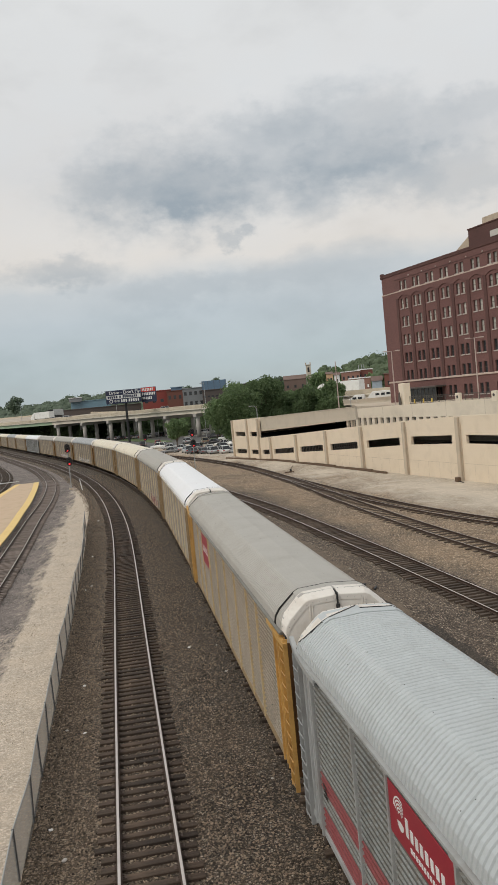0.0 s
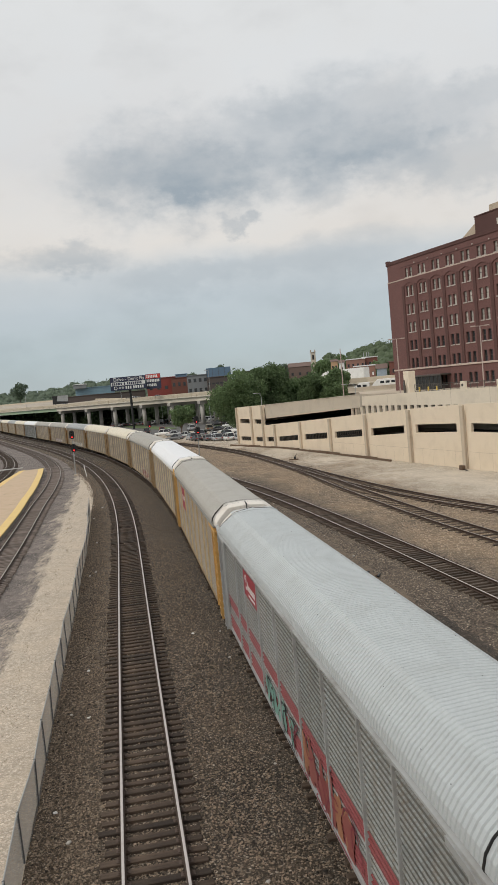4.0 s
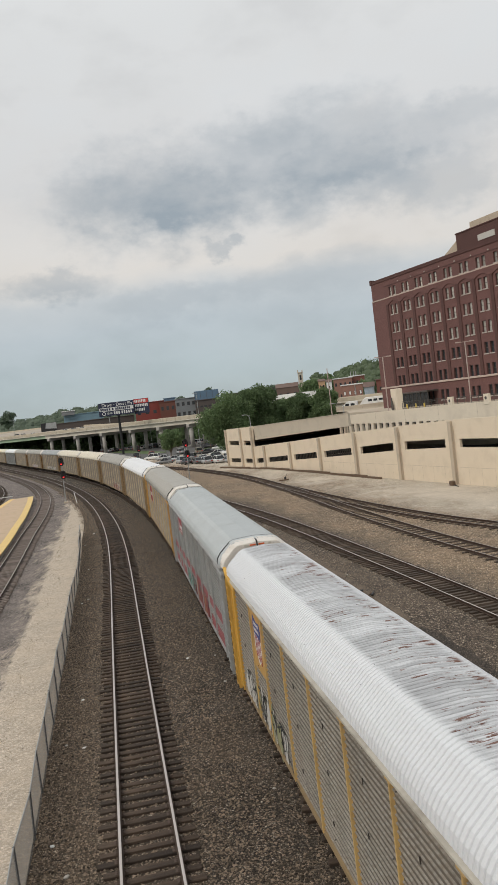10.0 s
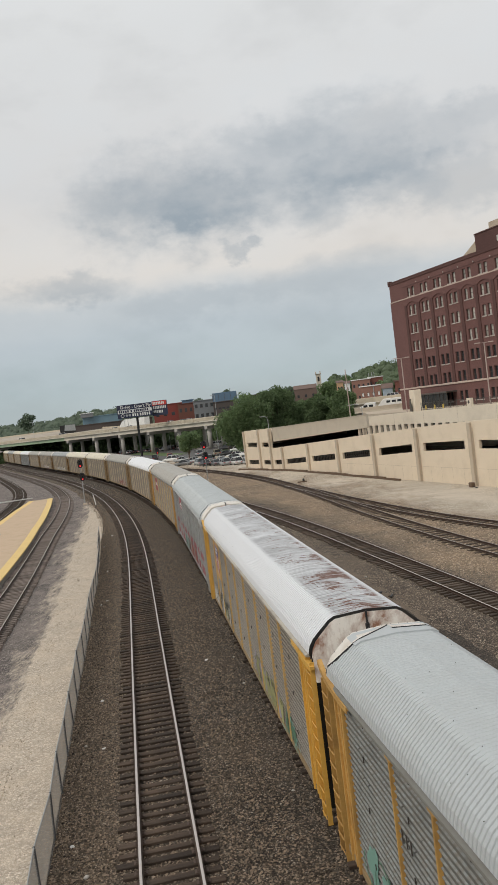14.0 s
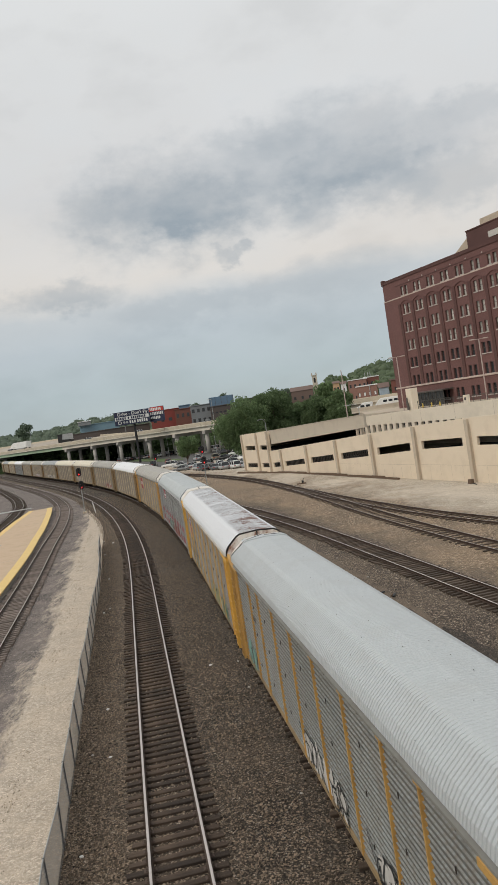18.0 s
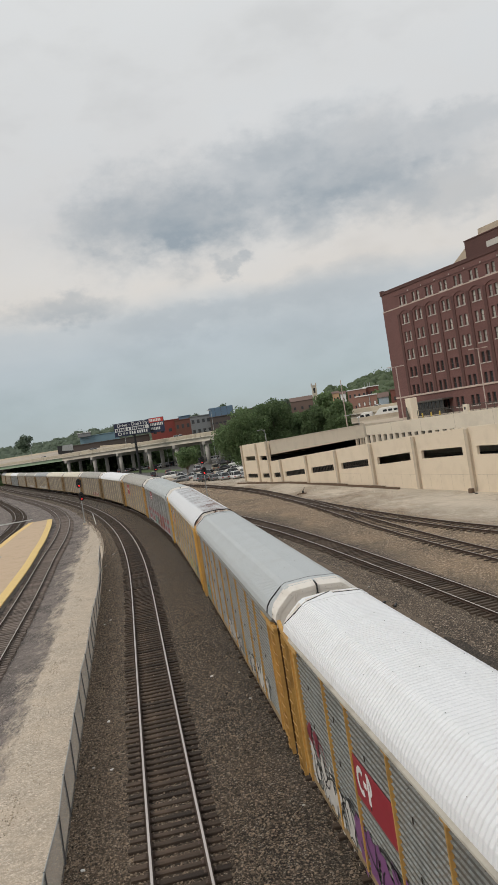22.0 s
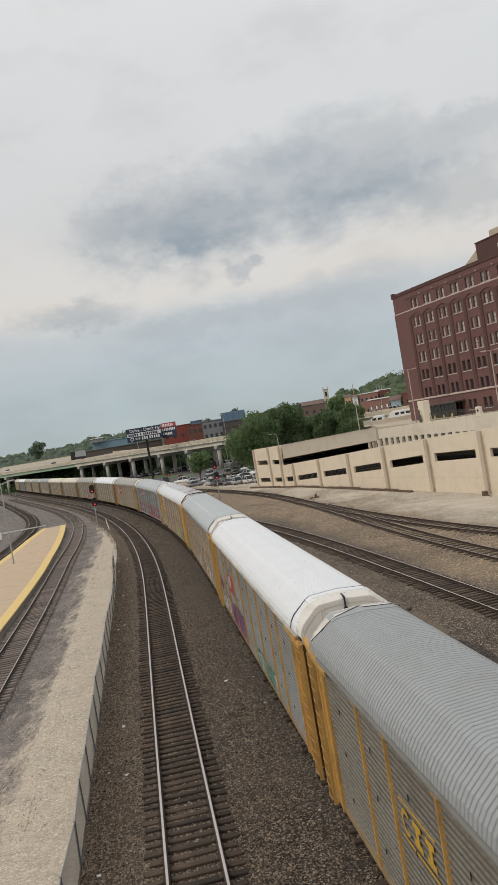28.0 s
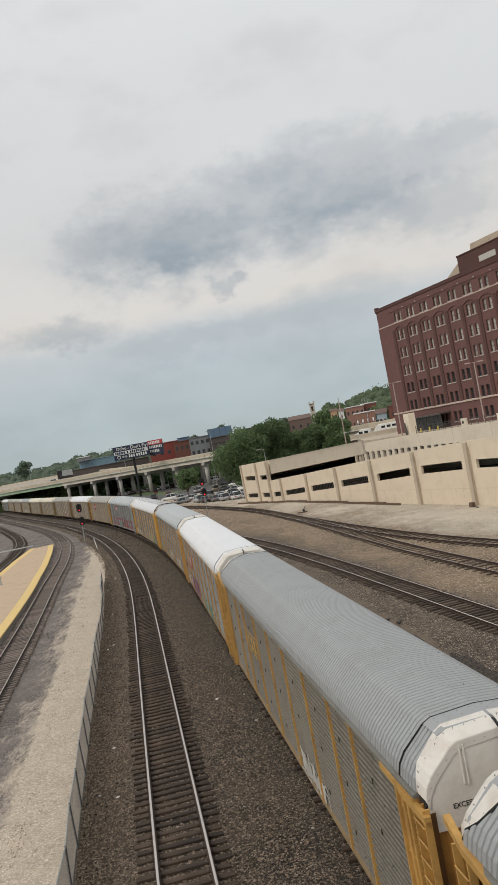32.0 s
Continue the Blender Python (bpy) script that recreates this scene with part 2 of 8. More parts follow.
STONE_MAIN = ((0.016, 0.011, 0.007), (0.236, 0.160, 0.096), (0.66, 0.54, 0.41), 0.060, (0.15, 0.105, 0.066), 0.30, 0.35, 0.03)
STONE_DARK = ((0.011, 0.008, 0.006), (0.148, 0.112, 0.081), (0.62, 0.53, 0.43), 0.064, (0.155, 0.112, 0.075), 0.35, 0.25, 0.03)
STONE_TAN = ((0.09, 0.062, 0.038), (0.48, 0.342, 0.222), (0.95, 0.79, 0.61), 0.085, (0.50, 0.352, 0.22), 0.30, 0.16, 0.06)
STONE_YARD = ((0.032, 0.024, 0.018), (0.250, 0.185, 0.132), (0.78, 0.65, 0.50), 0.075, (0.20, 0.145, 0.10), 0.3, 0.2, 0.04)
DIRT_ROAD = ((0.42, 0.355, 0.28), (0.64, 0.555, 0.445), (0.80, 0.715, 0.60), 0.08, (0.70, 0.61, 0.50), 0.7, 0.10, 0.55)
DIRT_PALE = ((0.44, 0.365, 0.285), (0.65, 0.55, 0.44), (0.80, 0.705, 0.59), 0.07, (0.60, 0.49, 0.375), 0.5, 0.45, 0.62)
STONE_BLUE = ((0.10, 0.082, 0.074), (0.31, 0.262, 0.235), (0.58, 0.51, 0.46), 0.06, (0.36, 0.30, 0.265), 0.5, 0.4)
# Ballast by the train darkened: the train's contact shade put into its colour.
STONE_SHADED = ((0.012, 0.009, 0.007), (0.140, 0.108, 0.080), (0.62, 0.53, 0.43), 0.060, (0.105, 0.078, 0.056), 0.35, 0.3, 0.02)
BALLAST = gravel_mat("ballast_stone", STONE_MAIN, STONE_DARK, STONE_DARK, STONE_SHADED, wander=0.5, soft=0.4)
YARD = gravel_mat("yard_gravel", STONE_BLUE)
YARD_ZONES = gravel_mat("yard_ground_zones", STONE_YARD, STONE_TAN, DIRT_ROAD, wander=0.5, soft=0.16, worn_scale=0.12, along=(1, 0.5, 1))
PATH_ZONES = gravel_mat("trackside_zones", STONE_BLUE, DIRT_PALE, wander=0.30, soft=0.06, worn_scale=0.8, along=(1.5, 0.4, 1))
ASPHALT = worn("asphalt", (0.09, 0.088, 0.085), 0.9, spread=0.3, grain=6, dirt=(0.16, 0.15, 0.14), dirt_amount=0.5)
TIE_WOOD = worn("creosoted_tie", (0.043, 0.028, 0.019), 0.85, spread=0.6, grain=3, dirt=(0.118, 0.083, 0.058), dirt_amount=0.75, relief=0.8, streak=(0.4, 3, 3), objvar=0.42)
TIE_YARD = worn("weathered_yard_tie", (0.086, 0.063, 0.047), 0.9, spread=0.5, grain=3, dirt=(0.07, 0.05, 0.037), dirt_amount=0.7, relief=0.7, streak=(0.4, 3, 3), objvar=0.4)
TIE_YARD_FAR = worn("far_weathered_tie", (0.070, 0.052, 0.039), 0.9, spread=0.4, grain=2, dirt=(0.07, 0.05, 0.037), dirt_amount=0.6, relief=0.4, island=0.35)
TIE_DUSTY = worn("dusty_tie", (0.20, 0.162, 0.140), 0.9, spread=0.35, grain=3, dirt=(0.11, 0.085, 0.07), dirt_amount=0.5, relief=0.5, objvar=0.3)
TIE_FAR = worn("old_tie", (0.057, 0.039, 0.026), 0.85, spread=0.3, grain=2, dirt=(0.12, 0.1, 0.08), dirt_amount=0.5, relief=0.4, island=0.35)
RAIL_SIDE = worn("rusty_rail_side", (0.075, 0.048, 0.035), 0.75, 0.3, spread=0.25, grain=6, dirt=(0.04, 0.03, 0.025), dirt_amount=0.6)
RAIL_TOP = worn("polished_rail_head", (0.60, 0.545, 0.51), 0.42, 0.55, spread=0.06, grain=8, dirt=(0.35, 0.3, 0.28), dirt_amount=0.25, relief=0.03)
RAIL_DULL = worn("dull_rail_head", (0.44, 0.39, 0.35), 0.45, 0.6, spread=0.15, grain=5, dirt=(0.1, 0.06, 0.045), dirt_amount=0.5, relief=0.05)
PLATE_STEEL = worn("rusty_tie_plate", (0.10, 0.07, 0.055), 0.8, 0.2, spread=0.3, grain=8)
GALV = worn("galvanised_steel", (0.40, 0.41, 0.41), 0.5, 0.6, spread=0.12, grain=4, dirt=(0.2, 0.19, 0.18), dirt_amount=0.35)
BLACK_PAINT = worn("black_paint", (0.015, 0.015, 0.016), 0.55, spread=0.3, dirt=(0.06, 0.055, 0.05), dirt_amount=0.3)
BLACK_RUBBER = worn("black_seal", (0.012, 0.012, 0.012), 0.7, spread=0.2)
RED_GLOW = glow_mat("red_signal_light", (1.0, 0.025, 0.03), 2.2)
CONCRETE = worn("tan_concrete", (0.74, 0.63, 0.49), 0.85, spread=0.05, grain=1.2, dirt=(0.56, 0.47, 0.36), dirt_amount=0.4, relief=0.1)
CONCRETE_COL = worn("grey_tan_concrete", (0.52, 0.435, 0.335), 0.85, spread=0.08, grain=1.5, dirt=(0.3, 0.26, 0.21), dirt_amount=0.4, relief=0.1)
CONCRETE_PALE = worn("pale_concrete", (0.80, 0.70, 0.56), 0.85, spread=0.06, grain=0.8, dirt=(0.56, 0.48, 0.38), dirt_amount=0.45, relief=0.1)
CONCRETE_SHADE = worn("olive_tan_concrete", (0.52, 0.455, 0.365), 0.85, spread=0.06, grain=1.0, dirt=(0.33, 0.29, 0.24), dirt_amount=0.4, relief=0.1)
# Near-black colour that stands for shade inside openings and rooms.
INSIDE_SHADE = worn("interior_shade", (0.02, 0.02, 0.021), 0.9, spread=0.2)
PLATFORM = worn("buff_platform_paving", (0.54, 0.40, 0.275), 0.85, spread=0.06, grain=2.0, dirt=(0.40, 0.29, 0.18), dirt_amount=0.4)
PLATFORM_SIDE = worn("platform_side", (0.30, 0.27, 0.23), 0.9)
YELLOW_EDGE = worn("yellow_tactile_edge", (0.74, 0.53, 0.20), 0.7, spread=0.1, grain=3, dirt=(0.6, 0.42, 0.2), dirt_amount=0.4)
WHITE_PAINT = worn("white_paint", (0.72, 0.72, 0.70), 0.55, spread=0.05, dirt=(0.4, 0.38, 0.35), dirt_amount=0.3)

# ---- building helpers ----
class Geo:
    """Vertices and faces of one mesh."""

    def __init__(self):
        self.v, self.f, self.m, self.k = [], [], [], 0

    def add(self, verts, faces):
        n = len(self.v)
        self.v.extend(verts)
        self.f.extend(tuple(i + n for i in f) for f in faces)
        self.m.extend([self.k] * len(faces))
        return self

    def box(self, x0, y0, z0, x1, y1, z1):
        v = [(x, y, z) for z in (z0, z1) for y in (y0, y1) for x in (x0, x1)]
        return self.add(v, [(0, 2, 3, 1), (4, 5, 7, 6), (0, 1, 5, 4), (2, 6, 7, 3), (0, 4, 6, 2), (1, 3, 7, 5)])

    def cbox(self, x0, y0, z0, x1, y1, z1, c=0.01):
        """A box with chamfered edges."""
        xs, ys, zs = (x0, x1), (y0, y1), (z0, z1)
        v, idx = [], {}
        for i in (0, 1):
            for j in (0, 1):
                for k in (0, 1):
                    sx, sy, sz = (1 - 2 * i) * c, (1 - 2 * j) * c, (1 - 2 * k) * c
                    for a, p in enumerate(((xs[i], ys[j] + sy, zs[k] + sz), (xs[i] + sx, ys[j], zs[k] + sz), (xs[i] + sx, ys[j] + sy, zs[k]))):
                        idx[i, j, k, a] = len(v)
                        v.append(p)
        f = []
        for i in (0, 1):
            q = [idx[i, 0, 0, 0], idx[i, 1, 0, 0], idx[i, 1, 1, 0], idx[i, 0, 1, 0]]
            f.append(tuple(q if i else q[::-1]))
            q = [idx[0, i, 0, 1], idx[0, i, 1, 1], idx[1, i, 1, 1], idx[1, i, 0, 1]]
            f.append(tuple(q if i else q[::-1]))
            q = [idx[0, 0, i, 2], idx[1, 0, i, 2], idx[1, 1, i, 2], idx[0, 1, i, 2]]
            f.append(tuple(q if i else q[::-1]))
        for i in (0, 1):
            for j in (0, 1):
                f.append((idx[i, j, 0, 0], idx[i, j, 1, 0], idx[i, j, 1, 1], idx[i, j, 0, 1]))
                f.append((idx[i, 0, j, 0], idx[i, 1, j, 0], idx[i, 1, j, 2], idx[i, 0, j, 2]))
                f.append((idx[0, i, j, 1], idx[1, i, j, 1], idx[1, i, j, 2], idx[0, i, j, 2]))
                for k in (0, 1):
                    f.append((idx[i, j, k, 0], idx[i, j, k, 1], idx[i, j, k, 2]))
        return self.add(v, f)

    def obox(self, a, b, w, z0, z1, shift=0.0):
        """A wall from a to b (plan), w thick to its left, from z0 to z1."""
        a, b = Vector(a[:2]), Vector(b[:2])
        n = Vector((-(b - a).y, (b - a).x)).normalized()
        p = [a + n * shift, b + n * shift, b + n * (shift + w), a + n * (shift + w)]
        v = [(q.x, q.y, z) for z in (z0, z1) for q in p]
        return self.add(v, [(3, 2, 1, 0), (4, 5, 6, 7), (0, 1, 5, 4), (1, 2, 6, 5), (2, 3, 7, 6), (3, 0, 4, 7)])

    def tube(self, a, b, r, r2=None, n=8, caps=True):
        a, b = Vector(a), Vector(b)
        r2 = r if r2 is None else r2
        q = (b - a).to_track_quat("Z", "Y")
        v = []
        for p, rr in ((a, r), (b, r2)):
            for i in range(n):
                v.append(tuple(p + q @ Vector((rr * math.cos(2 * math.pi * i / n), rr * math.sin(2 * math.pi * i / n), 0))))
        f = [(i, (i + 1) % n, n + (i + 1) % n, n + i) for i in range(n)]
        if caps:
            f += [tuple(range(n - 1, -1, -1)), tuple(range(n, 2 * n))]
        return self.add(v, f)

    def loft(self, sections, closed=False, caps=False):
        """Faces between rows of points of equal length."""
        n = len(sections[0])
        v = [p for s in sections for p in s]
        f = []
        for i in range(len(sections) - 1):
            for j in range(n if closed else n - 1):
                k = (j + 1) % n
                f.append((i * n + j, i * n + k, (i + 1) * n + k, (i + 1) * n + j))
        if caps:
            f += [tuple(range(n - 1, -1, -1)), tuple((len(sections) - 1) * n + j for j in range(n))]
        return self.add(v, f)

    def lattice(self, xs, zs, solid, y0, y1):
        """A welded plate of cells in the xz plane, y0 to y1, with the cells left open where solid(i, j) is false."""
        idx = {}

        def vid(i, j, k):
            if (i, j, k) not in idx:
                idx[i, j, k] = len(self.v)
                self.v.append((xs[i], (y0, y1)[k], zs[j]))
            return idx[i, j, k]

        nx, nz = len(xs) - 1, len(zs) - 1
        on = lambda i, j: 0 <= i < nx and 0 <= j < nz and solid(i, j)
        n0 = len(self.f)
        for i in range(nx):
            for j in range(nz):
                if not on(i, j):
                    continue
                self.f.append((vid(i, j, 0), vid(i + 1, j, 0), vid(i + 1, j + 1, 0), vid(i, j + 1, 0)))
                self.f.append((vid(i, j, 1), vid(i, j + 1, 1), vid(i + 1, j + 1, 1), vid(i + 1, j, 1)))
                if not on(i - 1, j):
                    self.f.append((vid(i, j, 0), vid(i, j + 1, 0), vid(i, j + 1, 1), vid(i, j, 1)))
                if not on(i + 1, j):
                    self.f.append((vid(i + 1, j, 0), vid(i + 1, j, 1), vid(i + 1, j + 1, 1), vid(i + 1, j + 1, 0)))
                if not on(i, j - 1):
                    self.f.append((vid(i, j, 0), vid(i, j, 1), vid(i + 1, j, 1), vid(i + 1, j, 0)))
                if not on(i, j + 1):
                    self.f.append((vid(i, j + 1, 0), vid(i + 1, j + 1, 0), vid(i + 1, j + 1, 1), vid(i, j + 1, 1)))
        self.m.extend([self.k] * (len(self.f) - n0))
        return self

    def prism(self, poly, z0, z1):
        """An upright prism over a plan outline (counter-clockwise)."""
        n = len(poly)
        v = [(p[0], p[1], z0) for p in poly] + [(p[0], p[1], z1) for p in poly]
        return self.add(v, [tuple(range(n - 1, -1, -1)), tuple(range(n, 2 * n))] + [(i, (i + 1) % n, n + (i + 1) % n, n + i) for i in range(n)])

    def plate(self, poly, axis, lo, hi):
        """A flat plate: an outline in the two other axes, lo to hi along axis."""
        n = len(poly)
        put = {"x": lambda p, q: (q, p[0], p[1]), "y": lambda p, q: (p[0], q, p[1]), "z": lambda p, q: (p[0], p[1], q)}[axis]
        v = [put(p, lo) for p in poly] + [put(p, hi) for p in poly]
        return self.add(v, [tuple(range(n - 1, -1, -1)), tuple(range(n, 2 * n))] + [(i, (i + 1) % n, n + (i + 1) % n, n + i) for i in range(n)])

    def mesh(self, name, mats, smooth=False):
        me = bpy.data.meshes.new(name)
        me.from_pydata([tuple(p) for p in self.v], [], self.f)
        for m in mats if isinstance(mats, (list, tuple)) else [mats]:
            me.materials.append(m)
        if len(me.materials) > 1:
            me.polygons.foreach_set("material_index", self.m)
        if smooth:
            me.polygons.foreach_set("use_smooth", [True] * len(me.polygons))
        bm = bmesh.new()
        bm.from_mesh(me)
        bmesh.ops.recalc_face_normals(bm, faces=bm.faces)
        bm.to_mesh(me)
        bm.free()
        return me


def part(name, geo, mats, parent, label="", smooth=False, at=None):
    """One mesh object under a thing or a part. geo: a Geo or a mesh made before."""
    me = geo.mesh(name, mats, smooth) if isinstance(geo, Geo) else geo
    ob = new(name, me)
    if at is not None:
        ob.matrix_basis = at
    ob.parent = parent
    return tagged(ob, label)


def thing(name, label, category, geo=None, mats=None, at=None, group="", kind="", smooth=False):
    """A top-level thing: an Empty, or one mesh."""
    ob = new(name, geo.mesh(name, mats, smooth) if geo else None)
    if at is not None:
        ob.matrix_basis = at
    return tagged(ob, label, category, group, kind)


# ---- the line of the railway: curvature along the main track ----
KNOTS = (-40, 20, 50, 80, 120, 180, 260, 398, 420, 442, 640)
BENDS = (-0.00028, -0.00028, -0.00009, 0.0018, 0.00185, 0.00114, -0.0001, -0.0001, -0.0032, 0.0, 0.0)
S_AX = np.arange(-60.0, 640.0, 1.0)


def _line():
    th = np.cumsum(np.interp(S_AX, KNOTS, BENDS))
    i0 = 60
    th = th - th[i0] + 0.16998
    x, y = np.cumsum(-np.sin(th)), np.cumsum(np.cos(th))
    return x - x[i0] - 0.1013, y - y[i0], th


LX, LY, LT = _line()


def on_line(s, off=0.0):
    """Plan position and heading, s metres along the main track and off metres to its right."""
    t = float(np.interp(s, S_AX, LT))
    return float(np.interp(s, S_AX, LX)) + off * math.cos(t), float(np.interp(s, S_AX, LY)) + off * math.sin(t), t


class Track:
    """A track whose offset from the main line changes along it."""

    def __init__(self, s0, s1, stations, offsets):
        self.s = np.arange(s0, s1 + 0.5, 1.0)
        o = np.interp(self.s, stations, offsets)
        for _ in range(40):
            o[1:-1] = (o[:-2] + 2 * o[1:-1] + o[2:]) / 4
        p = np.array([on_line(a, b)[:2] for a, b in zip(self.s, o)])
        d = np.concatenate([[0], np.cumsum(np.hypot(*np.diff(p, axis=0).T))])
        self.length, self.d, self.p = d[-1], d, p

    def at(self, u, off=0.0):
        x, y = np.interp(u, self.d, self.p[:, 0]), np.interp(u, self.d, self.p[:, 1])
        e = 0.8
        dx = np.interp(u + e, self.d, self.p[:, 0]) - np.interp(u - e, self.d, self.p[:, 0])
        dy = np.interp(u + e, self.d, self.p[:, 1]) - np.interp(u - e, self.d, self.p[:, 1])
        h = math.hypot(dx, dy) or 1
        return x + off * dy / h, y - off * dx / h, math.atan2(-dx, dy)

# ---- ground and tracks ----
OFF_T = 5.56
A_TRACK = Track(-30, 420, (-30, 420), (0, 0))
T_TRACK = Track(-30, 440, (-30, 440), (OFF_T, OFF_T))
B_TRACK = Track(-30, 330, (-30, 80, 94, 106, 121, 140, 160, 185, 330), (-9.2, -9.2, -8.9, -8.1, -7.1, -5.9, -5.3, -4.9, -4.8))
C_TRACK = Track(20, 330, (20, 60, 100, 116, 143, 165, 185, 214, 270, 330), (-28.5, -24, -19, -17.2, -14.3, -12.4, -11.6, -11.2, -10.2, -9.6))
D_TRACK = Track(-10, 330, (-10, 20, 38, 50, 65, 80, 96, 130, 200, 330), (19.7, 18.6, 17.8, 17.2, 16.3, 15.3, 13.9, 11.6, 10.4, 10.2))
E_TRACK = Track(-10, 330, (-10, 20, 47, 54, 66, 83, 106, 134, 160, 220, 330), (29.5, 26.0, 23.9, 23.3, 22.8, 22.9, 24.1, 25.3, 24.8, 21, 16))
F_TRACK = Track(10, 112, (10, 30, 45, 58.5, 65, 76, 90, 112), (44, 37.3, 32.4, 28.5, 26.9, 25.3, 24.3, 24.15))
GROUND_Z = -0.42


def band(name, label, mat, stations, edges, heights, cells=6, seed=0.0, lump=0.015):
    """A band of ground along the main line. edges(s): offsets where the across coordinate is 0, 1, 2 ..; heights: one for each edge."""
    rows, uvs = [], []
    for s in stations:
        e = edges(s)
        row, uv = [], []
        for k in range(len(e) - 1):
            for i in range(cells + (k == len(e) - 2)):
                f = i / cells
                x, y, _ = on_line(s, e[k] + (e[k + 1] - e[k]) * f)
                z = heights[k] + (heights[k + 1] - heights[k]) * f
                row.append((x, y, z + lump * noise.noise(Vector((x * 0.5, y * 0.5, seed))) + lump * 0.6 * noise.noise(Vector((x * 2.1, y * 2.1, seed)))))
                uv.append((k + f - 0.0, s * 0.1))
        rows.append(row)
        uvs.append(uv)
    g = Geo()
    g.loft(rows)
    flat = [q for r in uvs for q in r]
    me = bpy.data.meshes.new(name)
    me.from_pydata(g.v, [], g.f)
    me.materials.append(mat)
    lay = me.uv_layers.new(name="UVMap")
    idx = np.empty(len(me.loops), dtype=np.int32)
    me.loops.foreach_get("vertex_index", idx)
    lay.data.foreach_set("uv", np.array(flat, dtype=np.float32)[idx].ravel())
    me.polygons.foreach_set("use_smooth", [True] * len(me.polygons))
    return tagged(new(name, me), label, "ground", kind="structure")


def make_ground():
    g = Geo()
    xs = [-3500, -900, -300, -150, -80, -40, 0, 40, 80, 150, 300, 900, 3500]
    ys = [-400, -60, 0, 60, 120, 200, 300, 450, 700, 1200, 2400, 4200]
    g.loft([[(x, y, GROUND_Z - 0.05 - (0.4 if y > 700 else 0)) for x in xs] for y in ys])
    thing("ground", "wide brown and grey gravel ground of the rail yard", "ground", g, YARD, kind="structure")
    B_off = lambda s: float(np.interp(s, (-30, 80, 94, 106, 121, 140, 160, 185, 330), (-9.2, -9.2, -8.9, -8.1, -7.1, -5.9, -5.3, -4.9, -4.8)))
    D_off = lambda s: float(np.interp(s, (-10, 20, 38, 50, 65, 80, 96, 130, 200, 330), (19.7, 18.6, 17.8, 17.2, 16.3, 15.3, 13.9, 11.6, 10.4, 10.2)))
    # blue-grey stone by the platform track, pale dirt towards the fence, narrowing to nothing past the fence's end
    edge = lambda s: float(np.interp(s, (0, 84, 100, 125, 150), (-6.0, -5.9, -4.9, -3.2, -1.3)))
    right = lambda s: float(np.interp(s, (0, 84, 100, 118, 150, 330), (-3.2, -3.2, -2.6, -2.2, -1.9, -1.9)))
    band("trackside_ground", "blue-grey stone and pale trodden dirt beside the fence", PATH_ZONES, list(np.arange(-20, 330, 0.8)), lambda s: (B_off(s) - 9.5, edge(s), max(right(s), edge(s) + 0.4)), (GROUND_Z + 0.06, GROUND_Z + 0.05, GROUND_Z + 0.07), 10, 3.0)
    band("ballast_bed", "bed of brown crushed-stone ballast under the two main tracks", BALLAST, list(np.arange(-20, 420, 1.0)), lambda s: (-3.35 if s < 88 else -2.9, -1.7, 1.5, 4.0, 7.3, 9.2), (GROUND_Z + 0.02, -0.265, -0.26, -0.285, -0.27, GROUND_Z + 0.09), 5, 1.0, 0.02)
    road = lambda s: float(np.interp(s, (-10, 10, 40, 60, 80, 110, 140, 175, 230), (50, 42, 33.5, 29.6, 27.6, 27.0, 27.6, 28, 30)))
    wall = lambda s: float(np.interp(s, (-10, 175, 230), (80, 48, 42)))
    band("yard_ground", "dark ballast, tan gravel and pale dusty road of the yard", YARD_ZONES, list(np.arange(-10, 230, 1.0)), lambda s: (9.1, max(D_off(s) + 2.6, 10.2), road(s), wall(s)), (GROUND_Z + 0.09, -0.31, -0.33, -0.35), 10, 12.0, 0.025)


def make_stains():
    """A trodden lane of brown dirt between the two beds, and dark oily soil on it, with torn edges."""
    spots = [("dirt_lane", "smooth brown dirt lane between two ballast beds", LANE_DIRT, 18.0, 78.0, 13.1, 0.85, 2.0, 0.0), ("oily_soil", "dark oily soil on the dirt lane", OILY_SOIL, 29.0, 37.0, 13.75, 0.42, 5.0, 0.007),
             ("oily_soil", "dark oily soil on the dirt lane", OILY_SOIL, 37.6, 43.0, 13.35, 0.22, 8.0, 0.007), ("oily_soil", "dark oily soil on the dirt lane", OILY_SOIL, 20.0, 27.5, 13.9, 0.22, 11.0, 0.007)]
    for name, label, mat, s0, s1, mid, half, seed, up in spots:
        def edges(s):
            f = math.sin(math.pi * min(1, max(0, (s - s0) / (s1 - s0)))) ** 0.5
            a, b = (noise.noise(Vector((s * 0.7, k, seed))) * 0.55 + noise.noise(Vector((s * 2.3, k, seed))) * 0.35 for k in (1.0, 7.0))
            return (mid - half * f * (1 + a), mid + half * f * (1 + b) + 0.01)
        band(name, label, mat, list(np.arange(s0, s1 + 0.01, 0.2)), edges, (-0.316 + up, -0.311 + up), 4, 12.0, 0.025)


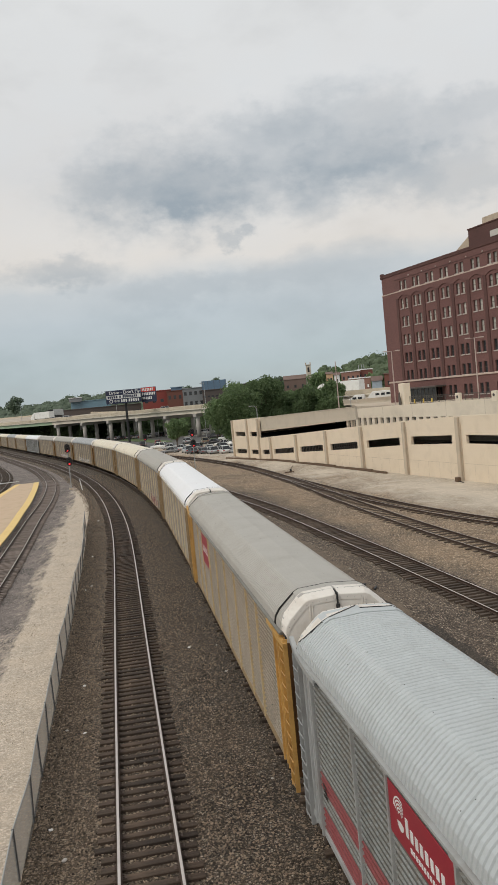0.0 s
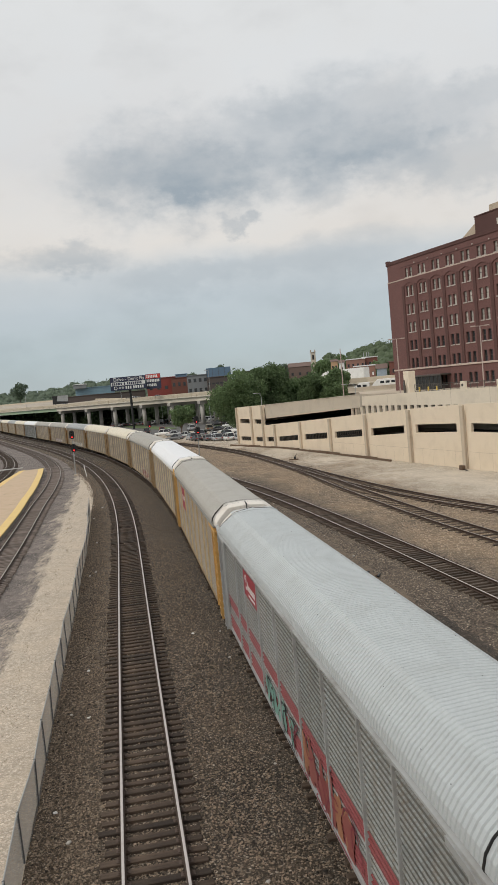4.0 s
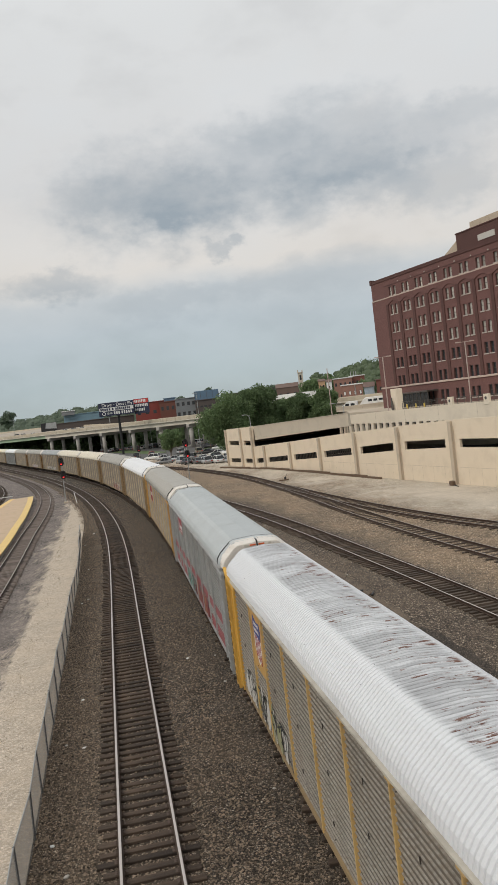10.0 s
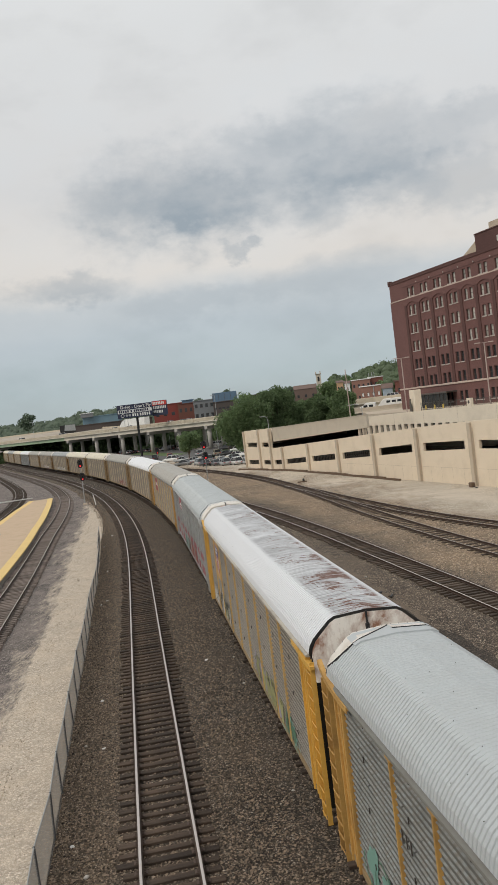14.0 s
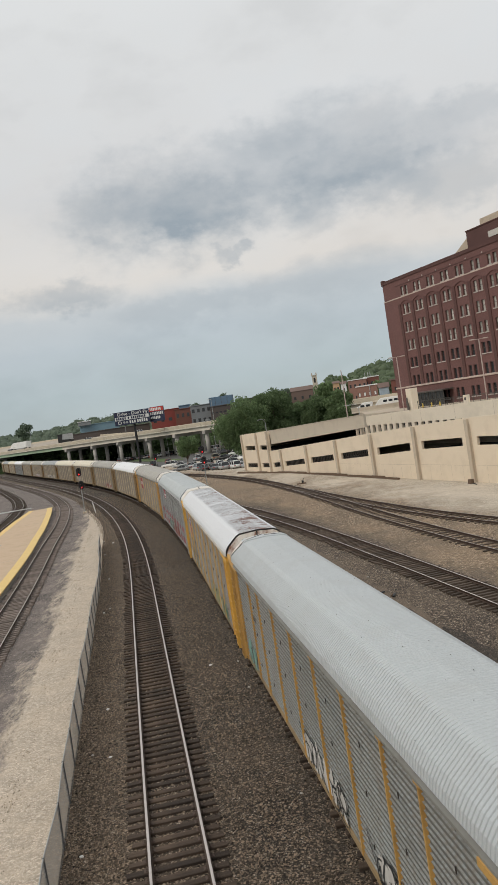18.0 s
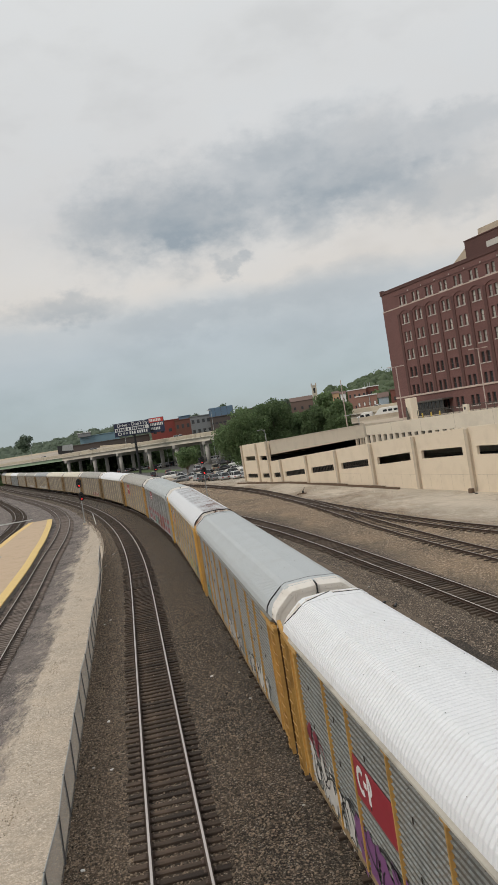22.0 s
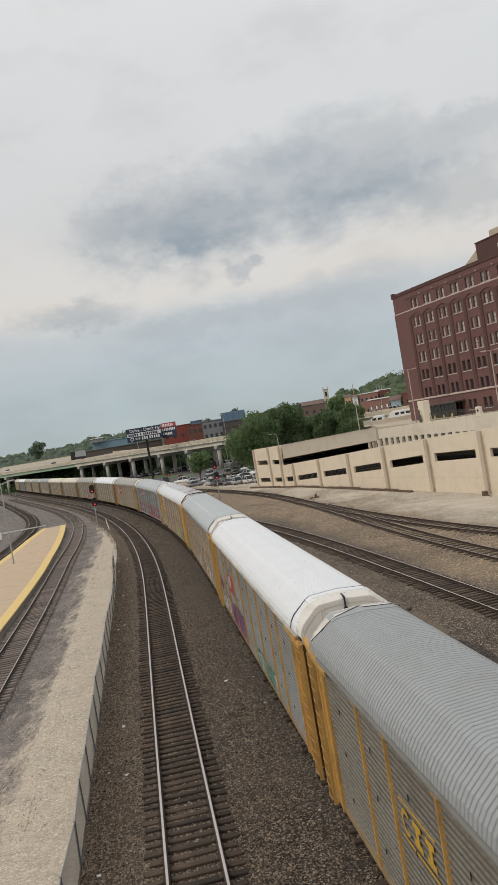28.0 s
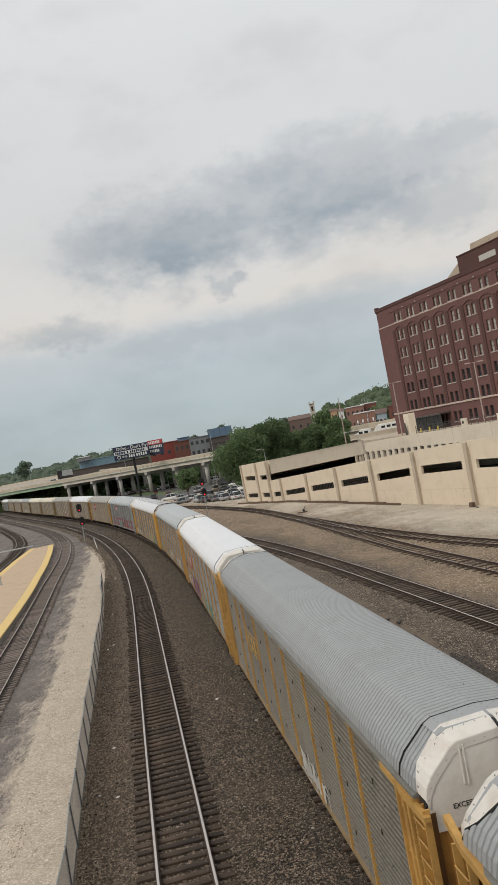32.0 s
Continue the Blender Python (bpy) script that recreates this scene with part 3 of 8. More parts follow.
def make_tufts():
    """Dry weeds and clods on the trodden dirt, thickest where it meets the grey stone."""
    rnd = random.Random(17)
    edge = lambda s: float(np.interp(s, (0, 84, 100, 125, 150), (-6.0, -5.9, -4.9, -3.2, -1.3)))
    g = Geo()
    for i in range(4200):
        s = 9 + 95 * rnd.random() ** 1.4
        o = edge(s) + rnd.gauss(0.75, 0.16) if i % 5 < 2 else rnd.uniform(edge(s) - 0.2, -3.4)
        if noise.noise(Vector((s * 0.45, o * 1.2, 3.0))) < (-0.05 if i % 5 < 2 else 0.0):
            continue
        x, y, _ = on_line(s, o)
        r = rnd.uniform(0.014, 0.045)
        n = rnd.randint(3, 5)
        ring = [(x + r * math.cos(6.28 * k / n + i) * rnd.uniform(0.6, 1.4), y + r * math.sin(6.28 * k / n + i) * rnd.uniform(0.6, 1.8), GROUND_Z + 0.03) for k in range(n)]
        g.add(ring + [(x, y, GROUND_Z + 0.062 + r * rnd.uniform(0.6, 1.3))], [(k, (k + 1) % n, n) for k in range(n)])
    thing("dry_weeds", "small dry weeds and clods on the dirt path", "weeds", g, DRY_WEED, kind="stuff")


def rail_geo(track, off, u0, u1, step=1.5):
    """A rail: foot, web and head."""
    prof = [(-0.07, -0.17), (-0.07, -0.155), (-0.012, -0.135), (-0.012, -0.05), (-0.037, -0.035), (-0.036, -0.004), (-0.024, 0.0), (0.024, 0.0), (0.036, -0.004), (0.037, -0.035), (0.012, -0.05), (0.012, -0.135), (0.07, -0.155), (0.07, -0.17)]
    rows = []
    for u in np.append(np.arange(u0, u1, step), u1):
        x, y, th = track.at(u, off)
        c, s = math.cos(th), math.sin(th)
        rows.append([(x + a * c, y + a * s, b) for a, b in prof])
    g = Geo()
    g.loft(rows)
    n = len(prof) - 1
    g.m = [1 if (i % n) in (5, 6, 7) else 0 for i in range(len(g.f))]
    return g


def tie_mesh(seed, half=1.3):
    rnd = random.Random(seed)
    g = Geo()
    g.cbox(-half + rnd.uniform(-0.11, 0.09), -0.112, -0.36, half + rnd.uniform(-0.06, 0.06), 0.112, -0.182, 0.014)
    g.v = [(x + rnd.uniform(-0.012, 0.012), y + rnd.uniform(-0.01, 0.01), z + rnd.uniform(-0.006, 0.004)) for x, y, z in g.v]
    return g


def plate_mesh():
    g = Geo()
    for sx in (-0.7525, 0.7525):
        g.box(sx - 0.17, -0.09, -0.186, sx + 0.17, 0.09, -0.165)
        for dx in (-0.1, 0.1):
            for dy in (-0.05, 0.05):
                g.box(sx + dx - 0.018, dy - 0.018, -0.166, sx + dx + 0.018, dy + 0.018, -0.135)
    return g


def lay_track(track, name, label, u0, u1, single, head, spacing=0.5, seed=1, plates=True, sink=0.0, half=1.3, wood=(TIE_WOOD, TIE_FAR)):
    """A track: two rails, the nearest ties one by one, the rest joined."""
    rnd = random.Random(seed)
    root = thing(name, label, "railway track", kind="structure", at=pose(0, 0, -sink))
    for off, side in ((-0.7525, "left"), (0.7525, "right")):
        part("rail", rail_geo(track, off, u0, u1), [RAIL_SIDE, head], root, "steel rail with a worn head")
    kinds = [tie_mesh(seed * 10 + i, half).mesh("tie", wood[0]) for i in range(6)] if single else []
    pm = plate_mesh().mesh("tie_plate", PLATE_STEEL) if single and plates else None
    rest = Geo()
    us = np.arange(u0 + 0.2, u1, spacing)
    count = 0
    for u in us:
        x, y, th = track.at(u + rnd.uniform(-0.03, 0.03))
        a = math.degrees(th) + rnd.uniform(-1.3, 1.3)
        if single and single[0] <= u <= single[1] and count < 290:
            count += 1
            part("tie", rnd.choice(kinds), None, root, at=pose(x, y, rnd.uniform(-0.012, 0.006), 0, 0, a))
            if pm and count <= 140:
                part("tie_plate", pm, None, root, at=pose(x, y, 0, 0, 0, a))
        else:
            c, s = math.cos(math.radians(a)), math.sin(math.radians(a))
            l, r = -half + rnd.uniform(-0.08, 0.08), half + rnd.uniform(-0.08, 0.08)
            n = len(rest.v)
            v = [(p, q, z) for z in (-0.36, -0.185 + rnd.uniform(-0.012, 0.006)) for p, q in ((l, -0.11), (r, -0.11), (r, 0.11), (l, 0.11))]
            rest.add([(x + p * c - q * s, y + p * s + q * c, z) for p, q, z in v], [(4, 5, 6, 7), (0, 1, 5, 4), (1, 2, 6, 5), (2, 3, 7, 6), (3, 0, 4, 7)])
    tagged(part("far_ties", rest, wood[1], root), kind="stuff")
    return root


LANE_DIRT = gravel_mat("lane_dirt", ((0.07, 0.05, 0.036), (0.185, 0.14, 0.10), (0.34, 0.27, 0.20), 0.05, (0.20, 0.15, 0.108), 0.6, 0.5, 0.5), relief=0.4)
OILY_SOIL = gravel_mat("oily_soil", ((0.018, 0.014, 0.011), (0.105, 0.080, 0.060), (0.32, 0.26, 0.20), 0.06, (0.075, 0.058, 0.045), 0.6, 0.8, 0.1))
DRY_WEED = worn("dry_weed", (0.30, 0.245, 0.175), 0.95, spread=0.4, grain=6, island=0.5)
STONE_LOOSE = worn("loose_ballast_stone", (0.180, 0.136, 0.098), 0.9, spread=0.3, grain=9, dirt=(0.04, 0.03, 0.022), dirt_amount=0.35, relief=0.3, island=0.95)


def scatter_stones():
    """Loose angular stones over the ballast near the bridge."""
    rng = np.random.default_rng(5)
    n = 190000
    s = 13 + 140 * rng.random(n) ** 2.1
    off = -3.1 + 12.0 * rng.random(n)
    keep = ~((off > 3.0 + 0.8 * rng.random(n)) & (rng.random(n) < 0.35)) & ~((np.abs(np.abs(off) - 0.7525) < 0.09))
    s, off = s[keep], off[keep]
    th = np.interp(s, S_AX, LT)
    x, y = np.interp(s, S_AX, LX) + off * np.cos(th), np.interp(s, S_AX, LY) + off * np.sin(th)
    z = np.interp(off, (-3.35, -1.7, 1.5, 4.0, 7.3, 9.2), (GROUND_Z + 0.02, -0.265, -0.26, -0.285, -0.27, GROUND_Z + 0.09)) + 0.010
    r = 0.015 + 0.026 * rng.random(len(s)) ** 2
    octa = np.array([(1, 0, 0), (-1, 0, 0), (0, 1, 0), (0, -1, 0), (0, 0, 1), (0, 0, -1)], float)
    v = octa[None] * (0.6 + 0.8 * rng.random((len(s), 6, 1))) + 0.25 * rng.standard_normal((len(s), 6, 3))
    v = v * r[:, None, None] * np.array([1.15, 1.15, 0.8]) + np.stack([x, y, z], -1)[:, None]
    tri = np.array([(0, 2, 4), (2, 1, 4), (1, 3, 4), (3, 0, 4), (2, 0, 5), (1, 2, 5), (3, 1, 5), (0, 3, 5)])
    f = (tri[None] + 6 * np.arange(len(s))[:, None, None]).reshape(-1, 3)
    me = bpy.data.meshes.new("ballast_stones")
    me.from_pydata(v.reshape(-1, 3).tolist(), [], f.tolist())
    me.materials.append(STONE_LOOSE)
    tagged(new("ballast_stones", me), "loose brown and grey stones on the ballast bed", "gravel", kind="stuff")


make_ground()
make_stains()
make_tufts()
scatter_stones()
lay_track(A_TRACK, "track_main", "empty main track with polished rails on dark wooden ties", 6, A_TRACK.length - 2, (44, 150), RAIL_TOP, 0.5, 1)
lay_track(T_TRACK, "track_train", "main track under the freight train", 6, T_TRACK.length - 2, (44, 130), RAIL_TOP, 0.55, 2, False, half=1.24)
lay_track(B_TRACK, "track_platform", "dull track curving past the platform", 6, B_TRACK.length - 2, (70, 180), RAIL_DULL, 0.55, 3, False, wood=(TIE_DUSTY, TIE_DUSTY))
lay_track(C_TRACK, "track_bay", "dull track on the far side of the platform", 6, C_TRACK.length - 2, None, RAIL_DULL, 0.55, 4)
lay_track(D_TRACK, "track_yard", "yard track on weathered ties beyond the train", 6, D_TRACK.length - 2, (42, 150), RAIL_TOP, 0.55, 5, False, sink=0.025, wood=(TIE_YARD, TIE_YARD_FAR))
lay_track(E_TRACK, "track_siding", "rusty siding on sparse weathered ties", 6, E_TRACK.length - 2, (40, 150), RAIL_DULL, 1.0, 6, False, sink=0.07, half=1.12, wood=(TIE_YARD, TIE_YARD_FAR))
lay_track(F_TRACK, "track_spur", "rusty spur leaving the siding at a switch", 6, F_TRACK.length - 1, (30, 112), RAIL_DULL, 1.0, 7, False, sink=0.07, half=1.12, wood=(TIE_YARD, TIE_YARD_FAR))

# ---- platform, fence, signals ----
def band_poly(s0, s1, lo, hi, step=2.0):
    a = [on_line(s, lo(s))[:2] for s in np.append(np.arange(s0, s1, step), s1)]
    b = [on_line(s, hi(s))[:2] for s in np.append(np.arange(s0, s1, step), s1)]
    return a, b


def slab(g, a, b, z0, z1):
    """A solid band between two rows of plan points."""
    rows = [[(p[0], p[1], z0), (p[0], p[1], z1), (q[0], q[1], z1), (q[0], q[1], z0)] for p, q in zip(a, b)]
    g.loft(rows, closed=True, caps=True)
    return g


def make_platform():
    right = lambda s: float(np.interp(s, (-10, 60, 77, 100, 123, 146), (-11.0, -10.85, -10.6, -10.1, -9.0, -7.6)))
    left = lambda s: max(float(np.interp(s, (-10, 60, 100, 116, 129, 146), (-29.6, -21.8, -17.2, -15.6, -14.2, -11.5))), -23.0)
    root = thing("platform", "low buff passenger platform with yellow edge strips", "platform", kind="structure")
    a, b = band_poly(-10, 146, lambda s: left(s) + 0.1, lambda s: right(s) - 0.1)
    part("platform_body", slab(Geo(), a, b, -0.5, 0.12), PLATFORM_SIDE, root)
    a, b = band_poly(-10, 145.4, lambda s: left(s) + 0.85, lambda s: right(s) - 0.85)
    part("paving", slab(Geo(), a, b, 0.10, 0.20), PLATFORM, root, "smooth buff paving")
    a, b = band_poly(-10, 145.6, lambda s: right(s) - 0.85, right)
    part("edge_strip", slab(Geo(), a, b, 0.10, 0.205), YELLOW_EDGE, root, "worn yellow edge strip")
    a, b = band_poly(-10, 145.6, left, lambda s: left(s) + 0.85)
    part("edge_strip", slab(Geo(), a, b, 0.10, 0.205), YELLOW_EDGE, root, "worn yellow edge strip")
    # joints of the paving
    for s in range(24, 146, 12):
        p, q = on_line(s, left(s) + 0.9), on_line(s, right(s) - 0.9)
        part("paving_joint", Geo().obox(p[:2], q[:2], 0.03, 0.195, 0.203), PLATFORM_SIDE, root)
    # lamp post that stands on the platform
    x, y, _ = on_line(99.7, -14.6)
    lp = thing("lamp_post", "tall slim grey lamp post on the platform", "lamp post", at=pose(x, y, 0.2))
    part("base_plate", Geo().cbox(-0.2, -0.2, 0, 0.2, 0.2, 0.06, 0.02), GALV, lp)
    part("pole", Geo().tube((0, 0, 0.05), (0, 0, 9.5), 0.085, 0.06, 10), GALV, lp, smooth=False)
    part("arm", Geo().tube((0, 0, 9.3), (1.2, 0, 9.6), 0.04, n=8), GALV, lp)
    part("lamp_head", Geo().cbox(1.0, -0.15, 9.5, 1.7, 0.15, 9.68, 0.04), GALV, lp)
    # barrier arm across the bay track
    p, q = on_line(146.5, -18.6), on_line(146.5, -10.9)
    root = thing("barrier_gate", "lowered white barrier arm over the bay track", "barrier", at=pose(p[0], p[1], -0.45, 0, 0, math.degrees(math.atan2(q[1] - p[1], q[0] - p[0]))))
    L = math.hypot(q[0] - p[0], q[1] - p[1])
    part("cabinet", Geo().cbox(-0.4, -0.3, 0, 0.3, 0.3, 1.25, 0.03), WHITE_PAINT, root)
    g = Geo()
    g.loft([[(x, -0.03, 1.05 - h), (x, 0.03, 1.05 - h), (x, 0.03, 1.05 + h), (x, -0.03, 1.05 + h)] for x, h in ((-0.2, 0.11), (0.4, 0.11), (L, 0.06))], closed=True, caps=True)
    part("arm", g, WHITE_PAINT, root, "long tapered white arm")
    part("rest_post", Geo().tube((L - 0.3, 0, 0), (L - 0.3, 0, 1.0), 0.05), GALV, root)


def mesh_mat():
    """Woven wire: a lattice of thin wires with open gaps."""
    m, t, bs = base_mat("woven_wire", 0.55, 0.4)
    bs.inputs["Base Color"].default_value = (0.36, 0.37, 0.38, 1)
    co = coords(t)
    n = noise_node(t, co, 1.2, 3)
    link(t, mix_col(t, n, (0.27, 0.28, 0.29), (0.42, 0.43, 0.44)), bs.inputs["Base Color"])
    sep = nd(t, "ShaderNodeSeparateXYZ")
    link(t, co, sep.inputs[0])
    a = math_node(t, "FRACT", math_node(t, "MULTIPLY", math_node(t, "ADD", sep.outputs[1], sep.outputs[2]), 14.0))
    b = math_node(t, "FRACT", math_node(t, "MULTIPLY", math_node(t, "SUBTRACT", sep.outputs[1], sep.outputs[2]), 14.0))
    wire = math_node(t, "MAXIMUM", math_node(t, "LESS_THAN", a, 0.40), math_node(t, "LESS_THAN", b, 0.40))
    link(t, wire, bs.inputs["Alpha"])
    return m


WIRE = mesh_mat()
# Post colour darkened to stand for the posts' shadow side.
POST_SHADED = worn("shaded_fence_post", (0.15, 0.155, 0.16), 0.6, 0.4, spread=0.15, grain=4)


def make_fence():
    root = thing("chain_link_fence", "waist-high galvanised chain-link fence along the dirt path", "fence")
    st = [8.7 + 3.0 * i for i in range(27)]
    rnd = random.Random(4)
    tops = []
    for s in st:
        x, y, th = on_line(s, -3.2 + rnd.uniform(-0.05, 0.05) - max(0, s - 60) * 0.004)
        lean = rnd.uniform(-0.04, 0.04) + (0.22 if 55 < s < 70 else 0) * rnd.uniform(0.2, 1)
        tops.append((x, y, th, lean))
    post = Geo().tube((0, 0, -0.05), (0, 0, 1.42), 0.034, n=8).mesh("fence_post", POST_SHADED)
    for (x, y, th, lean) in tops:
        part("fence_post", post, None, root, at=pose(x, y, GROUND_Z, 0, math.degrees(lean * 0.8), math.degrees(th)))
    for i in range(len(tops) - 1):
        (x, y, th, l0), (x2, y2, th2, l1) = tops[i], tops[i + 1]
        h = 1.4
        dx, dx2 = l0 * h * 0.8, l1 * h * 0.8
        d = math.hypot(x2 - x, y2 - y)
        an = math.degrees(math.atan2(-(x2 - x), y2 - y))
        g = Geo()
        n = 4
        g.loft([[(dx * 0.0 + (0.02 if 0 < k < n else 0), d * k / n, 0.03), ((dx + (dx2 - dx) * k / n), d * k / n, h - (0.03 if 0 < k < n else 0))] for k in range(n + 1)])
        part("wire_panel", g, WIRE, root, at=pose(x, y, GROUND_Z, 0, 0, an))
        part("top_rail", Geo().tube((dx, 0, h), (dx2, d, h), 0.022, n=6), GALV, root, at=pose(x, y, GROUND_Z, 0, 0, an))


LENS_DARK = glass_mat("dark_signal_lens", (0.02, 0.02, 0.02), 0.2)


def signal_mast(label, x, y, z0, heads, top, rz=0.0, pole_low=0.0):
    """A colour-light signal: mast, and heads on black oval backboards facing the camera's side."""
    root = thing("railway_signal", label, "railway signal", at=pose(x, y, z0, 0, 0, rz), group="signals beside the tracks")
    part("footing", Geo().cbox(-0.3, -0.3, 0, 0.3, 0.3, 0.35, 0.03), CONCRETE_COL, root)
    part("mast", Geo().tube((0, 0, 0.3), (0, 0, top), 0.075, 0.065, 10), GALV, root)
    for z in (1.0, 2.2, 3.4):
        if z < top - 1:
            part("rung", Geo().tube((-0.25, 0.0, z), (0.25, 0.0, z), 0.02, n=6), GALV, root)
    for z, sx in heads:
        poly = []
        for i in range(20):
            a = math.pi * 2 * i / 20
            poly.append((sx + 0.40 * math.cos(a), z + (0.27 if math.sin(a) > 0 else -0.27) + 0.40 * math.sin(a)))
        hd = part("backboard", Geo().plate(poly, "y", -0.16, -0.12), BLACK_PAINT, root, "black oval backboard")
        for k, dz in enumerate((0.36, 0.0, -0.36)):
            lit = k == 2
            part("lens", Geo().tube((sx, -0.20, z + dz), (sx, -0.17, z + dz), 0.10, n=14), RED_GLOW if lit else LENS_DARK, hd, "lit red lens" if lit else "dark lens")
            g = Geo()
            ring = [[(sx + r * math.cos(a), yy, z + dz + r * math.sin(a)) for a in [math.pi * (0.0 + j / 10) for j in range(11)]] for r, yy in ((0.17, -0.16), (0.17, -0.45), (0.155, -0.45), (0.155, -0.16))]
            g.loft(ring)
            part("visor", g, BLACK_PAINT, hd)
        part("housing", Geo().cbox(sx - 0.2, -0.12, z - 0.65, sx + 0.2, 0.14, z + 0.65, 0.03), BLACK_PAINT, root)
    return root


make_platform()
make_fence()
signal_mast("two-headed signal showing red beside the main track", -27.9, 126.0, -0.45, [(6.5, 0.0), (4.45, 0.1)], 7.0, 12)
signal_mast("two-headed signal showing red behind the train", -9.3, 136.4, -0.45, [(6.7, 0.0), (4.9, 0.1)], 7.1, 4)
signal_mast("single-headed signal showing red behind the train", -21.8, 173.6, -0.45, [(5.3, 0.0)], 5.8, 7)
x, y = -25.6, 123.0
mk = thing("marker_post", "leaning white marker post in the ballast", "post", at=pose(x, y, -0.45, 0, -9, 0))
part("post", Geo().cbox(-0.06, -0.04, 0, 0.06, 0.04, 1.75, 0.01), WHITE_PAINT, mk)
part("tip", Geo().cbox(-0.065, -0.045, 1.75, 0.065, 0.045, 1.9, 0.01), GALV, mk)


# ---- small lineside things ----
PALE_ROCK = worn("pale_rock", (0.45, 0.42, 0.38), 0.9)
OLD_TIMBER = worn("old_brown_timber", (0.13, 0.085, 0.055), 0.9, spread=0.3, relief=0.6)
root = thing("timber_edge", "row of old brown timbers along the garage side of the yard", "timbers")
pts = [(-4.8, 161.0), (4.6, 143.0), (11.0, 124.8), (17.3, 105.6)]
for i in range(len(pts) - 1):
    for k in range(5):
        a = Vector(pts[i]).lerp(Vector(pts[i + 1]), k / 5)
        b = Vector(pts[i]).lerp(Vector(pts[i + 1]), (k + 0.96) / 5)
        part("timber", Geo().obox(a, b, 0.28, -0.45, -0.08 + 0.05 * ((k * 7 + i) % 3)), OLD_TIMBER, root)
root = thing("switch_stand", "small dark switch stand beside the spur", "switch stand", at=pose(5.7, 119.8, -0.32))
part("base", Geo().cbox(-0.9, -0.15, 0, 0.5, 0.15, 0.16, 0.02), OLD_TIMBER, root)
part("stand", Geo().cbox(-0.15, -0.12, 0.16, 0.15, 0.12, 0.5, 0.03), BLACK_PAINT, root)
part("lever", Geo().tube((0, 0, 0.45), (0.35, 0, 0.95), 0.03), BLACK_PAINT, root)
rnd = random.Random(17)
for x, y, lab in ((5.75, 46.8, "dark scrap of rail steel beside the yard track"), (6.35, 45.9, "dark scrap of old timber on the ballast")):
    root = thing("scrap", lab, "scrap", at=pose(x, y, -0.28, 0, 0, rnd.uniform(0, 90)))
    part("piece", Geo().cbox(-0.32, -0.06, 0, 0.3, 0.07, 0.08, 0.02), BLACK_PAINT, root)
    part("piece", Geo().cbox(-0.1, 0.12, 0, 0.35, 0.2, 0.06, 0.02), OLD_TIMBER, root)
root = thing("dirt_mound", "low pale heap of dumped dirt by the garage wall", "dirt mound", at=pose(20.6, 93.4, -0.36, 0, 0, -70))
g = Geo()
rows = []
for i in range(9):
    u = -2.2 + 4.4 * i / 8
    rows.append([(u, v * (1 - 0.12 * abs(u)), max(-0.05, 0.36 * (1 - (u / 2.3) ** 2) * (1 - (v / 1.1) ** 2)) * (1 + 0.4 * noise.noise(Vector((u * 2, v * 2, 3))))) for v in np.linspace(-1.1, 1.1, 9)])
g.loft(rows)
part("soil", g, gravel_mat("mound_gravel", DIRT_ROAD), root, smooth=True)
root = thing("pump_box", "small rusty pump box at the foot of a garage column", "utility box", at=pose(22.7, 90.6, -0.36, 0, 0, -70))
part("case", Geo().cbox(-0.3, -0.25, 0, 0.3, 0.25, 0.55, 0.06), OLD_TIMBER, root)
part("hose", Geo().tube((0.3, 0, 0.1), (1.5, -0.3, 0.06), 0.05), BLACK_PAINT, root)
for i in range(26):
    s, o = rnd.uniform(14, 90), rnd.choice((rnd.uniform(-2.9, -1.6), rnd.uniform(1.7, 4.0), rnd.uniform(10, 15)))
    x, y, _ = on_line(s, o)
    q = rnd.uniform(0.05, 0.10)
    g = Geo().cbox(-q, -q * 0.7, 0, q, q * 0.7, q * 0.8, q * 0.3)
    thing("pale_stone", "single pale stone lying on the ballast", "stone", g, WHITE_PAINT if i % 3 == 0 else PALE_ROCK, at=pose(x, y, -0.30 if o < 9 else -0.31, rnd.uniform(-15, 15), 10, rnd.uniform(0, 180)), group="pale stones on the ballast")

# ---- freight train ----
def paint(name, col, **kw):
    kw = {**dict(rough=0.55, spread=0.08, grain=2.0, dirt=(0.16, 0.12, 0.09), dirt_amount=0.35, relief=0.06), **kw}
    return worn(name, col, **kw)


